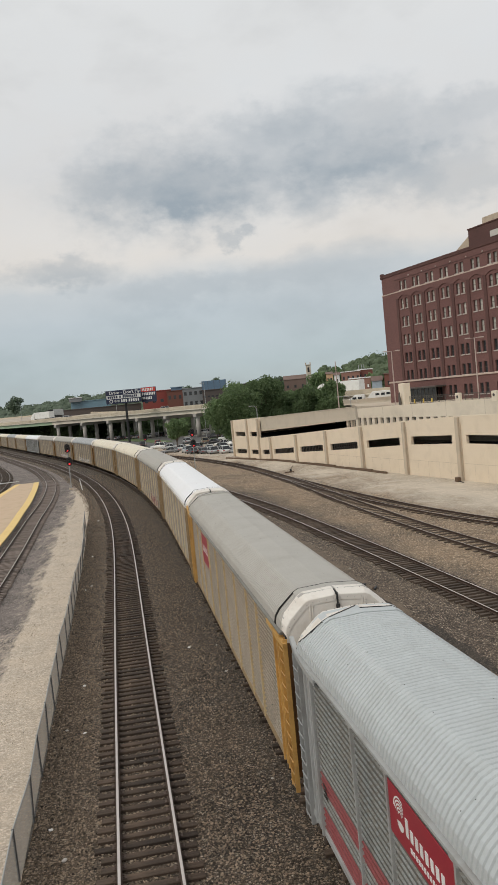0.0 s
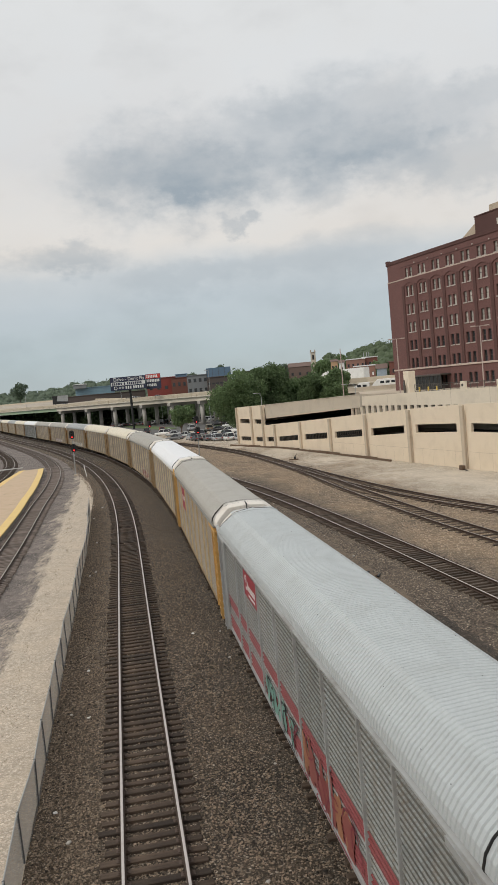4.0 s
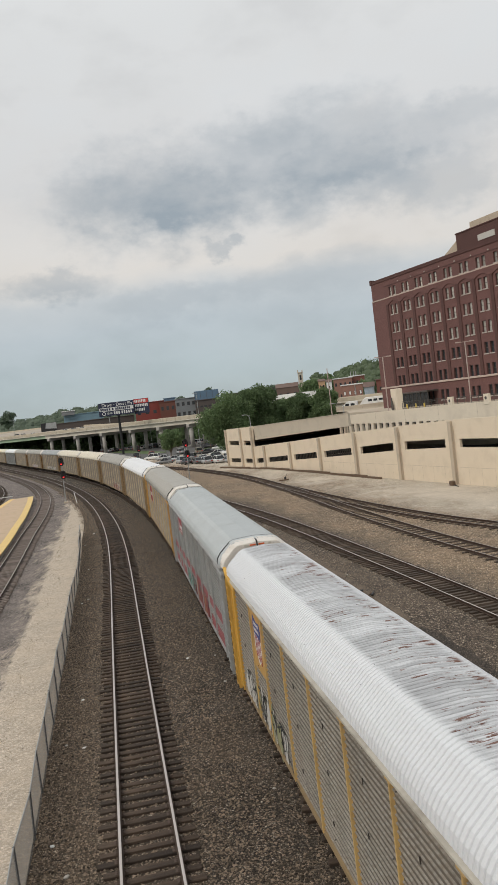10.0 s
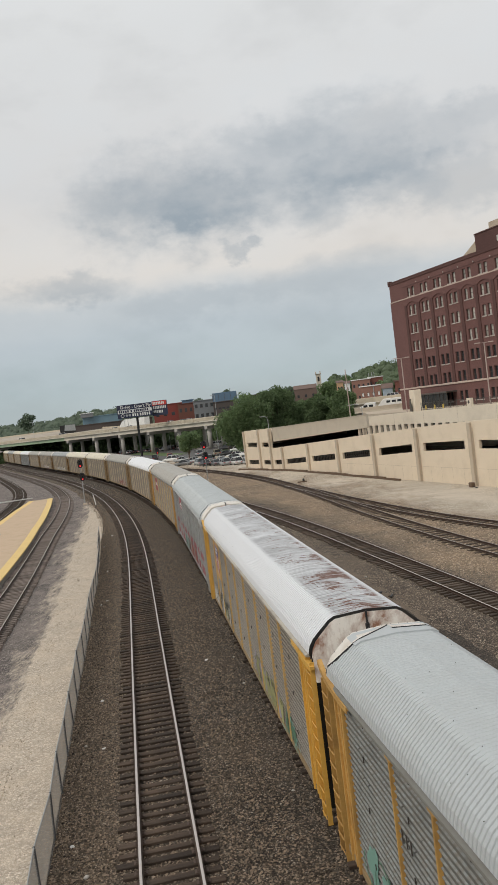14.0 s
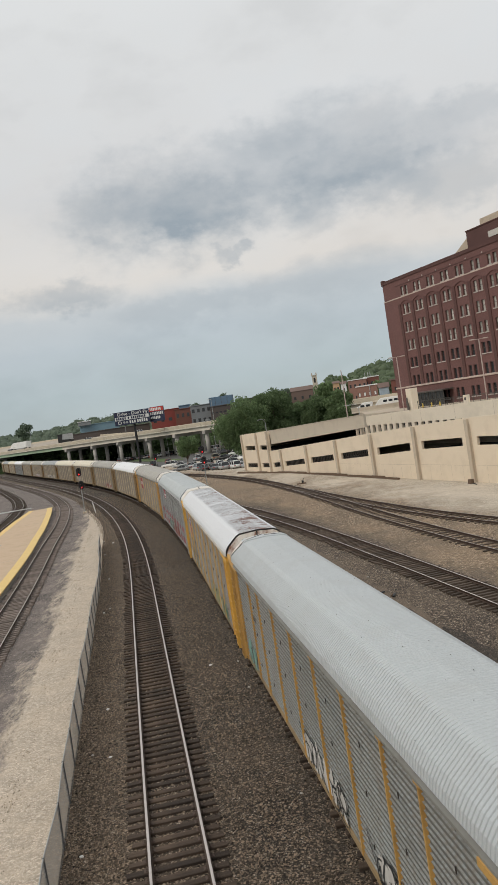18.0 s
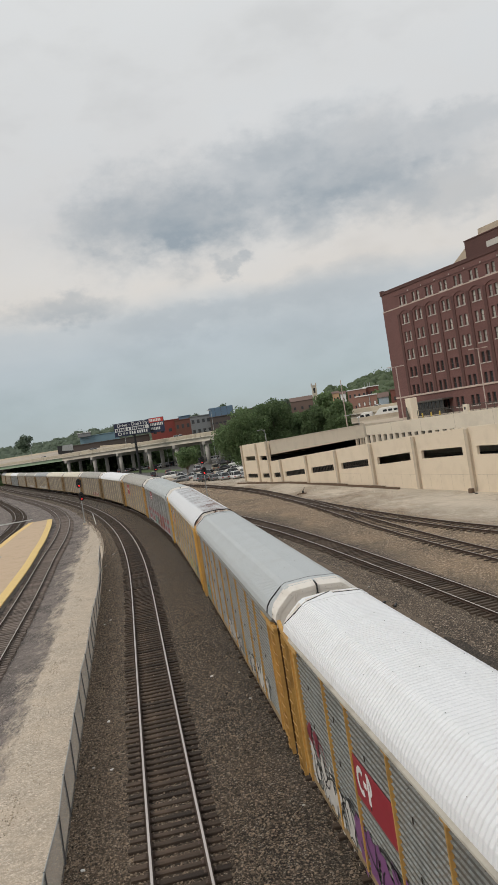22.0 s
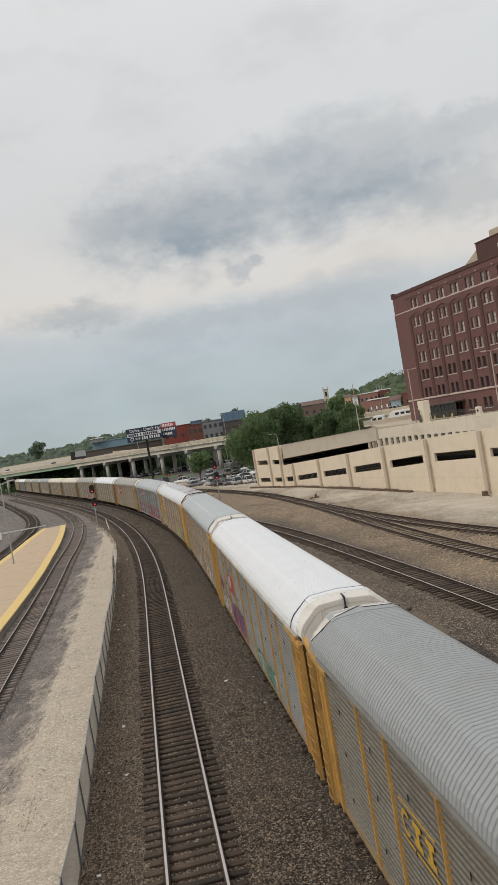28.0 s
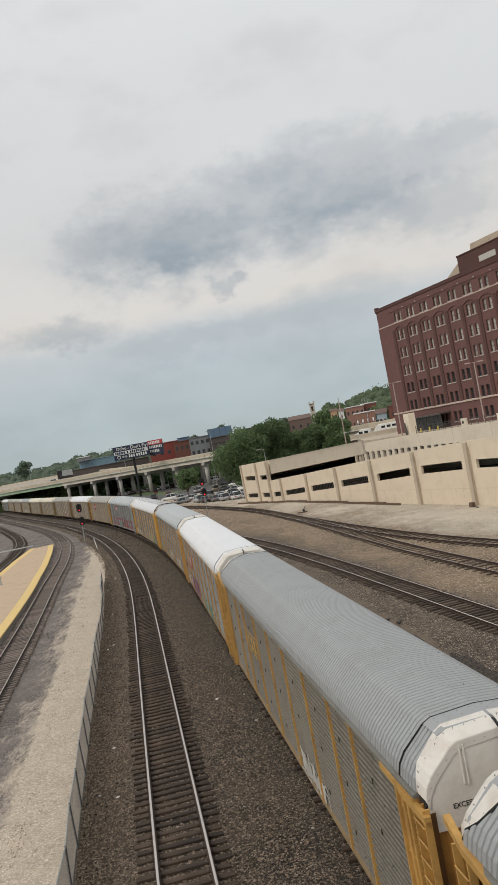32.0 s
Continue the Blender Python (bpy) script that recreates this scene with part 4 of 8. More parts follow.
def rusty_roof(name, col, rust=0.5, seed=0.0, rear=1.0):
    """White paint worn to grey in streaks across the flat, rust spots at one edge and towards the rear."""
    m, t, bs = base_mat(name, 0.5)
    co = coords(t)
    sep = nd(t, "ShaderNodeSeparateXYZ")
    link(t, co, sep.inputs[0])
    mp = nd(t, "ShaderNodeMapping")
    mp.inputs["Location"].default_value = (seed, seed, 0)
    mp.inputs["Scale"].default_value = (0.55, 5.0, 0.2)
    link(t, co, mp.inputs[0])
    a = noise_node(t, mp.outputs[0], 1.3, 7, 0.72, 0.1)
    ms = nd(t, "ShaderNodeMapping")
    ms.inputs["Location"].default_value = (seed, seed, 0)
    ms.inputs["Scale"].default_value = (0.75, 5.2, 0.2)
    link(t, co, ms.inputs[0])
    spot = noise_node(t, ms.outputs[0], 2.2, 6, 0.72, 0.12)
    wide = noise_node(t, co, 0.35, 3, 0.5)
    edge = ramp(t, math_node(t, "ABSOLUTE", sep.outputs[0]), [(0.68, 1.0), (0.84, 0.0)])
    grey = math_node(t, "MULTIPLY", ramp(t, math_node(t, "ADD", a, math_node(t, "MULTIPLY", math_node(t, "SUBTRACT", wide, 0.5), 0.4)), [(0.36, 0.12), (0.60, 1.0)]), edge)
    back = math_node(t, "MULTIPLY", ramp(t, math_node(t, "MULTIPLY", math_node(t, "ADD", sep.outputs[1], 13.0), 0.04), [(0.02, 1.0), (0.22, 0.55), (0.45, 0.20), (0.9, 0.0)]), 0.245 * rear)
    right = ramp(t, math_node(t, "ADD", math_node(t, "MULTIPLY", sep.outputs[0], 0.5), 0.5), [(0.30, 0.0), (0.55, 0.11), (0.9, 0.19)])
    mb = nd(t, "ShaderNodeMapping")
    mb.inputs["Location"].default_value = (seed * 2, seed, 0)
    mb.inputs["Scale"].default_value = (0.85, 0.62, 0.2)
    link(t, co, mb.inputs[0])
    sheet = math_node(t, "MULTIPLY", math_node(t, "SUBTRACT", noise_node(t, mb.outputs[0], 1.5, 3, 0.5), 0.52), 0.85)
    k = math_node(t, "ADD", math_node(t, "ADD", math_node(t, "ADD", math_node(t, "MULTIPLY", math_node(t, "SUBTRACT", spot, 0.22), 1.8), back), right), sheet)
    rst = math_node(t, "MULTIPLY", math_node(t, "MULTIPLY", ramp(t, k, [(0.78, 0.0), (0.86, rust)]), ramp(t, math_node(t, "ABSOLUTE", sep.outputs[0]), [(0.70, 1.0), (0.80, 0.0)])), 1.0)
    fine = noise_node(t, co, 25, 3)
    c = mix_col(t, fine, tuple(x * 0.92 for x in col), tuple(min(1, x * 1.06) for x in col))
    c = mix_col(t, math_node(t, "MULTIPLY", grey, 0.75), c, (0.27, 0.27, 0.28))
    c = mix_col(t, rst, c, (0.145, 0.058, 0.032))
    link(t, c, bs.inputs["Base Color"])
    bump(t, bs, fine, 0.05, 0.01)
    return m


def blotched(name, col, stain, scale, seed):
    """Paint eaten by broad rust blotches that run down."""
    m, t, bs = base_mat(name, 0.6)
    mp = nd(t, "ShaderNodeMapping")
    mp.inputs["Location"].default_value = (seed, seed, seed)
    mp.inputs["Scale"].default_value = (1.0, 1.0, 0.6)
    link(t, coords(t), mp.inputs[0])
    a, fine = noise_node(t, mp.outputs[0], scale, 7, 0.68, 0.3), noise_node(t, mp.outputs[0], 14, 4)
    c = mix_col(t, fine, tuple(x * 0.9 for x in col), tuple(min(1, x * 1.06) for x in col))
    c = mix_col(t, ramp(t, a, [(0.43, 0.0), (0.53, 0.45), (0.60, 0.95)]), c, stain)
    link(t, c, bs.inputs["Base Color"])
    bump(t, bs, fine, 0.06, 0.01)
    return m


def panel_mat(name, col, metal=0.25, dirt=(0.17, 0.125, 0.085)):
    """Galvanised side sheets with dust streaks, stains and rows of small holes."""
    m, t, bs = base_mat(name, 0.55, metal)
    co = coords(t)
    oi = nd(t, "ShaderNodeObjectInfo").outputs["Random"]
    mv = nd(t, "ShaderNodeVectorMath")
    mv.operation = "ADD"
    off = nd(t, "ShaderNodeCombineXYZ")
    link(t, math_node(t, "MULTIPLY", oi, 60.0), off.inputs[1])
    link(t, co, mv.inputs[0])
    link(t, off.outputs[0], mv.inputs[1])
    v = mv.outputs[0]
    mp = nd(t, "ShaderNodeMapping")
    mp.inputs["Scale"].default_value = (1, 2.6, 0.22)
    link(t, v, mp.inputs[0])
    st = noise_node(t, mp.outputs[0], 3.0, 7, 0.7)
    blot = noise_node(t, v, 1.1, 6, 0.7, 0.5)
    fine = noise_node(t, v, 40, 3)
    c = mix_col(t, fine, tuple(x * 0.8 for x in col), tuple(x * 1.16 for x in col))
    c = mix_col(t, ramp(t, st, [(0.40, 0.0), (0.66, 0.65)]), c, dirt)
    c = mix_col(t, ramp(t, blot, [(0.50, 0.0), (0.72, 0.6)]), c, tuple(x * 0.45 for x in col))
    vo = nd(t, "ShaderNodeTexVoronoi", feature="F1", Scale=2.4, Randomness=0.75)
    link(t, v, vo.inputs["Vector"])
    hole = ramp(t, vo.outputs["Distance"], [(0.055, 0.9), (0.085, 0.0)])
    c = mix_col(t, hole, c, (0.03, 0.027, 0.024))
    k = math_node(t, "ADD", math_node(t, "MULTIPLY", oi, 0.22), 0.89)
    hs = nd(t, "ShaderNodeHueSaturation")
    link(t, k, hs.inputs["Value"])
    link(t, c, hs.inputs["Color"])
    link(t, hs.outputs[0], bs.inputs["Base Color"])
    bump(t, bs, blot, 0.12, 0.03)
    return m


CAR_LEN, CAR_HALF = 28.45, 13.28
SIDE_X, EAVE_Z, SILL_Z = 1.50, 4.86, 1.02
POSTS = (-9.02, -7.0, -4.2, -1.4, 1.4, 4.2, 7.0, 9.02)
BAYS = (-12.10,) + POSTS + (12.10,)
ROOF_END = 12.54
YEL = paint("railcar_yellow", (0.53, 0.305, 0.088), spread=0.2, dirt=(0.17, 0.085, 0.035), dirt_amount=0.6)
YEL_BRIGHT = paint("fresh_railcar_yellow", (0.68, 0.39, 0.075), spread=0.15, dirt=(0.24, 0.13, 0.05), dirt_amount=0.4)
POST_WORN = paint("worn_tan_post", (0.56, 0.43, 0.25), spread=0.15, dirt=(0.28, 0.19, 0.11), dirt_amount=0.5)
POST_PALE = paint("faded_yellow_post", (0.60, 0.40, 0.16), spread=0.15, dirt=(0.26, 0.16, 0.08), dirt_amount=0.5)
YEL_DULL = paint("railcar_dull_yellow", (0.31, 0.215, 0.11), dirt=(0.20, 0.14, 0.085), dirt_amount=0.7)
POST_TAN = paint("dusty_cream_post", (0.60, 0.50, 0.35), dirt=(0.36, 0.25, 0.14))
SILVER = paint("railcar_silver", (0.42, 0.425, 0.42), metal=0.3, dirt=(0.2, 0.17, 0.14), dirt_amount=0.5)
RUSTBROWN = paint("railcar_brown", (0.13, 0.075, 0.05))
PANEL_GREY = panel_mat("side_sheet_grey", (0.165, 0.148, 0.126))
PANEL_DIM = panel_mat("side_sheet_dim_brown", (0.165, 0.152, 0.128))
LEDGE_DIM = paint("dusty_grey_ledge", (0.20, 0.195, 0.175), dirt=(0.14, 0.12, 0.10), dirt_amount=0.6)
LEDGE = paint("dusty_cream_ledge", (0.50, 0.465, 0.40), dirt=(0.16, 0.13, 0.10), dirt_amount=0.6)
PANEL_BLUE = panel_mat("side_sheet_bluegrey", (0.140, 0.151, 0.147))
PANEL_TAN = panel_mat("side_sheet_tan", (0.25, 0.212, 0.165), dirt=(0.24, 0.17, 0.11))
# Paler rib colours: skylight on crests and upper faces put into the colour.
RIBS_SKYLIT = {"side_sheet_dim_brown": panel_mat("rib_dim_brown", (0.27, 0.25, 0.215)), "side_sheet_grey": panel_mat("rib_grey", (0.37, 0.34, 0.295)), "side_sheet_bluegrey": panel_mat("rib_bluegrey", (0.33, 0.345, 0.335)), "side_sheet_tan": panel_mat("rib_tan", (0.40, 0.345, 0.275))}
RED_BAND = paint("faded_red_band", (0.235, 0.055, 0.057), spread=0.3, dirt=(0.17, 0.11, 0.10), dirt_amount=0.75)
ROOFS = {
    "silver": paint("roof_silver", (0.475, 0.502, 0.508), rough=0.45, metal=0.15, dirt=(0.35, 0.36, 0.35), dirt_amount=0.3),
    "tan": paint("roof_dull_tan", (0.38, 0.362, 0.328), spread=0.05, dirt=(0.30, 0.275, 0.24), dirt_amount=0.35),
    "white": paint("roof_white", (0.765, 0.772, 0.79), spread=0.03, relief=0.01, dirt=(0.64, 0.625, 0.605), dirt_amount=0.2),
    "rust": rusty_roof("roof_white_rusted", (0.69, 0.70, 0.72), 0.95, 3.0),
    "smooth": paint("roof_pale_grey", (0.47, 0.495, 0.505), rough=0.5, metal=0.1, dirt=(0.42, 0.42, 0.41), dirt_amount=0.3),
    "grey": paint("roof_grey", (0.36, 0.37, 0.375), rough=0.5, metal=0.2, dirt=(0.3, 0.29, 0.28), dirt_amount=0.3),
    "cream": paint("roof_cream", (0.70, 0.64, 0.52), dirt=(0.45, 0.4, 0.32)),
}
CAP_WHITE = paint("end_white", (0.70, 0.66, 0.605), dirt=(0.40, 0.31, 0.22), dirt_amount=0.6)
CAP_RUST = blotched("end_rusted", (0.76, 0.72, 0.66), (0.24, 0.10, 0.05), 1.3, 4.6)
END_GREY = paint("end_door_grey", (0.23, 0.23, 0.235))
STEEL_DARK = worn("bogie_steel", (0.05, 0.042, 0.036), 0.8, 0.2, spread=0.3, dirt=(0.12, 0.09, 0.07), dirt_amount=0.6)

ROOF_HALF = [(1.50, 4.86), (1.515, 4.90), (1.472, 5.09), (1.36, 5.27), (0.95, 5.66), (0.80, 5.74), (0.0, 5.80)]
ROOF_PROF = ROOF_HALF + [(-x, z) for x, z in ROOF_HALF[-2::-1]]
_cache = {}


def shared(key, make, mats, smooth=False):
    if key not in _cache:
        _cache[key] = make().mesh(key[0], mats, smooth)
    return _cache[key]


def roof_geo(pitch, depth, top, narrow, y0, y1):
    """A roof of rounded transverse ribs, bent over the two shoulders; top: how deep the ribs are on the flat."""
    g = Geo()
    rows = []
    n = int((y1 - y0) / pitch)
    step = (y1 - y0) / n
    shape = ((0.0, 0.0), (0.10, 0.0), (0.22, 0.9), (0.45, 1.0), (0.85, 0.9)) if narrow else ((0.0, 0.0), (0.16, 0.0), (0.24, 0.88), (0.40, 1.0), (0.72, 1.0), (0.90, 0.88))
    for i in range(n):
        for f, h in shape:
            y = y0 + (i + f) * step
            row = []
            for x, z in ROOF_PROF:
                if z > 5.7:
                    row.append((x, y, z + top * h))
                elif z < 4.88:
                    row.append((x, y, z))
                else:
                    row.append((x + math.copysign(depth * h * 0.8, x), y, z + depth * h * 0.6))
            rows.append(row)
    rows.append([(x, y1, z) for x, z in ROOF_PROF])
    g.loft(rows)
    return g


def band_geo(y0, y1, grow, prof=ROOF_PROF):
    """A closed strap or cap over the roof profile."""
    g = Geo()
    rows = [[(x * (1 + grow / 1.5), y, z + grow) for x, z in prof] for y in (y0, y1)]
    inner = [[(x * 0.985, y, z - 0.03) for x, z in prof] for y in (y0, y1)]
    g.loft([inner[0], rows[0], rows[1], inner[1]])
    return g


def panel_geo(width, ribs, bandrows=None):
    """One side sheet with lengthwise ribs, facing +x, at x = 0."""
    g = Geo()
    z0, z1 = SILL_Z + 0.05, EAVE_Z - 0.08
    step = (z1 - z0) / ribs
    prof, mat = [(0.0, z0)], []
    for i in range(ribs):
        z = z0 + i * step
        k = 1 if bandrows and any(a <= i < b for a, b in bandrows) else 0
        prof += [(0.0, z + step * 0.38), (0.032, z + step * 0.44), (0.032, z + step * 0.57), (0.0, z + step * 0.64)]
        # crest and upper slope get the paler rib colour, undersides do not
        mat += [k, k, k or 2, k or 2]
    prof.append((0.0, z1))
    mat.append(0)
    g.loft([[(x, -width / 2, q) for x, q in prof], [(x, width / 2, q) for x, q in prof]])
    g.m = mat
    return g


def post_geo(w=0.06, d=0.045):
    g = Geo()
    g.cbox(-d, -w / 2, SILL_Z - 0.02, 0.05, w / 2, EAVE_Z - 0.12, 0.006)
    g.cbox(-d - 0.012, -0.15, EAVE_Z - 0.17, 0.0, 0.15, EAVE_Z - 0.08, 0.008)
    return g


def clip_geo():
    """A small dark latch that holds the side sheet."""
    g = Geo()
    g.cbox(-0.024, -0.010, -0.065, 0.0, 0.010, 0.055, 0.003)
    g.cbox(-0.020, -0.028, -0.010, 0.0, 0.028, 0.006, 0.002)
    g.cbox(-0.018, 0.006, -0.078, 0.0, 0.026, -0.055, 0.002)
    return g


def ladder_geo(s):
    """Two stiles and twelve bent rungs, standing clear at the very end."""
    g = Geo()
    for y in (13.12, 13.62):
        g.box(-0.09, s * y - 0.022, SILL_Z - 0.35, 0.03, s * y + 0.022, EAVE_Z - 0.1)
    for i in range(12):
        z = SILL_Z - 0.2 + i * 0.33
        g.tube((-0.10, s * 13.13, z), (-0.10, s * 13.61, z), 0.014, n=5)
        for y in (13.13, 13.61):
            g.tube((-0.10, s * y, z), (-0.02, s * y, z), 0.014, n=5)
    return g


def endpost_geo(s):
    """The wide yellow end plate with its upright flanges."""
    g = Geo()
    a, b = sorted((s * 12.08, s * 12.72))
    g.cbox(-0.005, a, SILL_Z - 0.05, 0.05, b, EAVE_Z - 0.10, 0.01)
    for y, w, d in ((12.11, 0.07, 0.07), (12.40, 0.05, 0.04), (12.69, 0.06, 0.06)):
        g.cbox(-d, s * y - w / 2, SILL_Z - 0.1, 0.0, s * y + w / 2, EAVE_Z - 0.06, 0.008)
    for z in (1.6, 2.5, 3.4, 4.2):
        a, b = sorted((s * 12.14, s * 12.66))
        g.cbox(-0.02, a, z, 0.0, b, z + 0.05, 0.006)
    return g


def recess_geo(s):
    """The deep recess behind the ladder; its plates are coloured dark to stand for shade."""
    g = Geo()
    a, b = sorted((s * 12.68, s * 12.715))
    g.box(0.045, a, SILL_Z - 0.05, 0.42, b, EAVE_Z - 0.10)
    a, b = sorted((s * 12.715, s * 13.2))
    g.box(0.38, a, SILL_Z - 0.05, 0.42, b, EAVE_Z - 0.10)
    return g


def ladder_plate_geo(s):
    """The upright plate that carries the ladder, with a folded edge."""
    g = Geo()
    a, b = sorted((s * 12.76, s * 13.40))
    g.cbox(0.03, a, SILL_Z - 0.25, 0.05, b, EAVE_Z - 0.10, 0.006)
    for y, w, d in ((12.80, 0.05, 0.03), (13.38, 0.05, 0.05)):
        g.cbox(0.03 - d, s * y - w / 2, SILL_Z - 0.25, 0.035, s * y + w / 2, EAVE_Z - 0.10, 0.006)
    return g


def bracket_geo(s, end):
    """The top plank over ladder and end plate: it drops at the rear end of the car and kicks up at the front end."""
    g = Geo()
    ends = ((11.45, -0.06), (12.35, -0.10), (12.60, -0.16), (13.74, -0.17)) if end < 0 else ((11.45, -0.06), (12.30, -0.05), (13.20, 0.05), (13.72, 0.30))
    for x0, x1, dz in ((-0.10, 0.0, 0.0), (-0.112, -0.096, -0.05)):
        g.plate([(s * y, EAVE_Z + z) for y, z in ends] + [(s * y, EAVE_Z + z - 0.075 + dz) for y, z in reversed(ends)], "x", x0, x1)
    return g


END_PROF = [(x * 0.955, z - 0.10) for x, z in ROOF_PROF]


def cap_geo(s, snug):
    """The upper end wall; snug: it fills the roof's outline, where no hood covers it."""
    prof = [(x * 0.985, z - 0.03) for x, z in ROOF_PROF] if snug else END_PROF
    poly = [(prof[-1][0], 4.28)] + list(reversed(prof)) + [(prof[0][0], 4.28)]
    lo, hi = sorted((s * 13.44, s * 13.50))
    g = Geo().plate(poly, "y", lo, hi)
    if snug:  # it leans out towards its foot
        g.v = [(x, y + s * 0.16 * max(0.0, 5.74 - z), z) for x, y, z in g.v]
    return g


HOOD_BACK = (0.16, 0.24, 0.40, 0.50, 0.53, 0.50)
HOOD_SLANT = (0.20, 0.30, 0.55, 0.78, 0.80, 0.34)
HOOD_STRAIGHT = (0.20, 0.30, 0.50, 0.60, 0.61, 0.58)


def hood_geo(s, sx, back):
    """One leaf of the folded hood over the end; back: how far it reaches over the roof, from the eave to the middle."""
    g = Geo()
    rows = []
    for (x, z), b in zip(ROOF_HALF[1:], back):
        x = max(x, 0.03)
        rows.append([(sx * x * 0.99, s * (13.5 - b), z + 0.03), (sx * x * 1.012, s * (13.5 - b), z + 0.058), (sx * x * 1.008, s * 13.30, z + 0.036), (sx * x * 0.972, s * 13.515, z - 0.055),
                     (sx * x * 0.965, s * 13.525, z - 0.075), (sx * x * 0.93, s * 13.518, z - 0.215), (sx * x * 0.93, s * 13.49, z - 0.22)])
    g.loft(rows)
    return g


def hood_seal_geo(s, sx, back):
    """Black rubber along the edge of a hood leaf."""
    g = Geo()
    rows = []
    for (x, z), b in zip(ROOF_HALF[1:], back):
        x, y = max(x, 0.02), 13.5 - b
        rows.append([(sx * x * 1.0, s * (y - 0.03), z + 0.03), (sx * x * 1.012, s * (y - 0.014), z + 0.062), (sx * x * 1.012, s * (y + 0.002), z + 0.064), (sx * x * 1.010, s * (y + 0.006), z + 0.05)])
    g.loft(rows)
    return g


def hood_bolts_geo(s, sx, back):
    """Two rows of bolt heads along the edge of a leaf, and one on its skirt."""
    g = Geo()
    pts = list(zip(ROOF_HALF[1:], back))
    for ((xa, za), ba), ((xb, zb), bb) in zip(pts, pts[1:]):
        n = max(1, int(math.hypot(xb - xa, zb - za) / 0.19))
        for k in range(n):
            f = (k + 0.5) / n
            x, z, b = xa + (xb - xa) * f, za + (zb - za) * f, ba + (bb - ba) * f
            for d in (0.06, b - 0.24 if b > 0.36 else 0.1):
                g.box(sx * x * 1.012 - 0.006, s * (13.5 - b + d) - 0.006, z + 0.040, sx * x * 1.012 + 0.006, s * (13.5 - b + d) + 0.006, z + 0.060)
            g.box(sx * x * 0.95 - 0.006, s * 13.522 - 0.008, z - 0.152, sx * x * 0.95 + 0.006, s * 13.522 + 0.008, z - 0.140)
    return g


def flap_geo(s, sx):
    """A small black rubber flap under the hood's lower corner."""
    g = Geo()
    a, b = sorted((sx * 1.42, sx * 1.475))
    g.plate([(s * 13.20, 4.70), (s * 13.46, 4.64), (s * 13.48, 4.74), (s * 13.40, 4.86), (s * 13.24, 4.84)], "x", a, b)
    return g


def corner_gap_geo(s, sx):
    """A solid upright strip, coloured dark for the shaded gap between the side and the end doors."""
    a, b = sorted((sx * 1.34, sx * 1.46))
    c, d = sorted((s * 13.20, s * 13.515))
    return Geo().box(a, c, SILL_Z, b, d, 4.62)


def door_geo(y, s, sx):
    """One leaf of the ribbed end doors."""
    g = Geo()
    xs, prof = (0.05, 0.35, 0.38, 0.44, 0.47, 0.72, 0.75, 0.81, 0.84, 1.08, 1.11, 1.17, 1.20, 1.40), (0, 0, 1, 1, 0, 0, 1, 1, 0, 0, 1, 1, 0, 0)
    front = [(sx * x, y - s * (0.06 - 0.05 * p)) for x, p in zip(xs, prof)]
    back = [(sx * 1.40, y - s * 0.12), (sx * 0.05, y - s * 0.12)]
    g.prism(front + back, SILL_Z, 4.29)
    return g


def rivets_geo(pts, axis, r=0.02):
    g = Geo()
    for p in pts:
        x, y, z = p
        g.box(x - r, y - r, z - r * 0.8, x + r, y + r, z + r * 0.8)
    return g


def bogie_geo():
    g = Geo()
    for sx in (-0.95, 0.95):
        g.plate([(-1.25, 0.40), (-1.1, 0.62), (-0.45, 0.72), (0.45, 0.72), (1.1, 0.62), (1.25, 0.40), (0.9, 0.36), (0.35, 0.22), (-0.35, 0.22), (-0.9, 0.36)], "x", sx - 0.07, sx + 0.07)
        for y in (-0.88, 0.88):
            g.cbox(sx - 0.11, y - 0.14, 0.28, sx + 0.11, y + 0.14, 0.58, 0.03)
    g.cbox(-1.1, -0.2, 0.45, 1.1, 0.2, 0.85, 0.03)
    return g


def wheelset_geo():
    g = Geo()
    g.tube((-0.9, 0, 0.42), (0.9, 0, 0.42), 0.08, n=10)
    for sx in (-0.75, 0.75):
        g.tube((sx - 0.06, 0, 0.42), (sx + 0.06, 0, 0.42), 0.42, 0.415, n=24)
        w = -0.09 if sx > 0 else 0.09
        g.tube((sx + w - 0.02, 0, 0.42), (sx + w + 0.02, 0, 0.42), 0.445, n=24)
    return g


def frame_geo():
    g = Geo()
    g.cbox(-1.35, -13.2, 0.86, 1.35, 13.2, SILL_Z + 0.02, 0.02)
    g.cbox(-0.35, -13.9, 0.62, 0.35, 13.9, 0.9, 0.02)
    for y in (-6, -2, 2, 6):
        g.cbox(-1.2, y - 0.1, 0.55, 1.2, y + 0.1, 0.9, 0.02)
    return g


def coupler_geo(s):
    g = Geo()
    a, b = sorted((s * 13.5, s * 14.22))
    g.cbox(-0.12, a, 0.62, 0.12, b, 0.88, 0.03)
    a, b = sorted((s * 14.0, s * 14.3))
    g.cbox(-0.2, a, 0.58, 0.16, b, 0.92, 0.05)
    return g


def text_mesh(words, size, mat):
    cu = bpy.data.curves.new("lettering", "FONT")
    cu.body, cu.size, cu.extrude, cu.align_x, cu.offset = words, size, 0.003, "CENTER", size * 0.012
    ob = new("lettering", cu)
    me = bpy.data.meshes.new_from_object(ob)
    me.materials.clear()
    me.materials.append(mat)
    bpy.data.objects.remove(ob)
    bpy.data.curves.remove(cu)
    return me


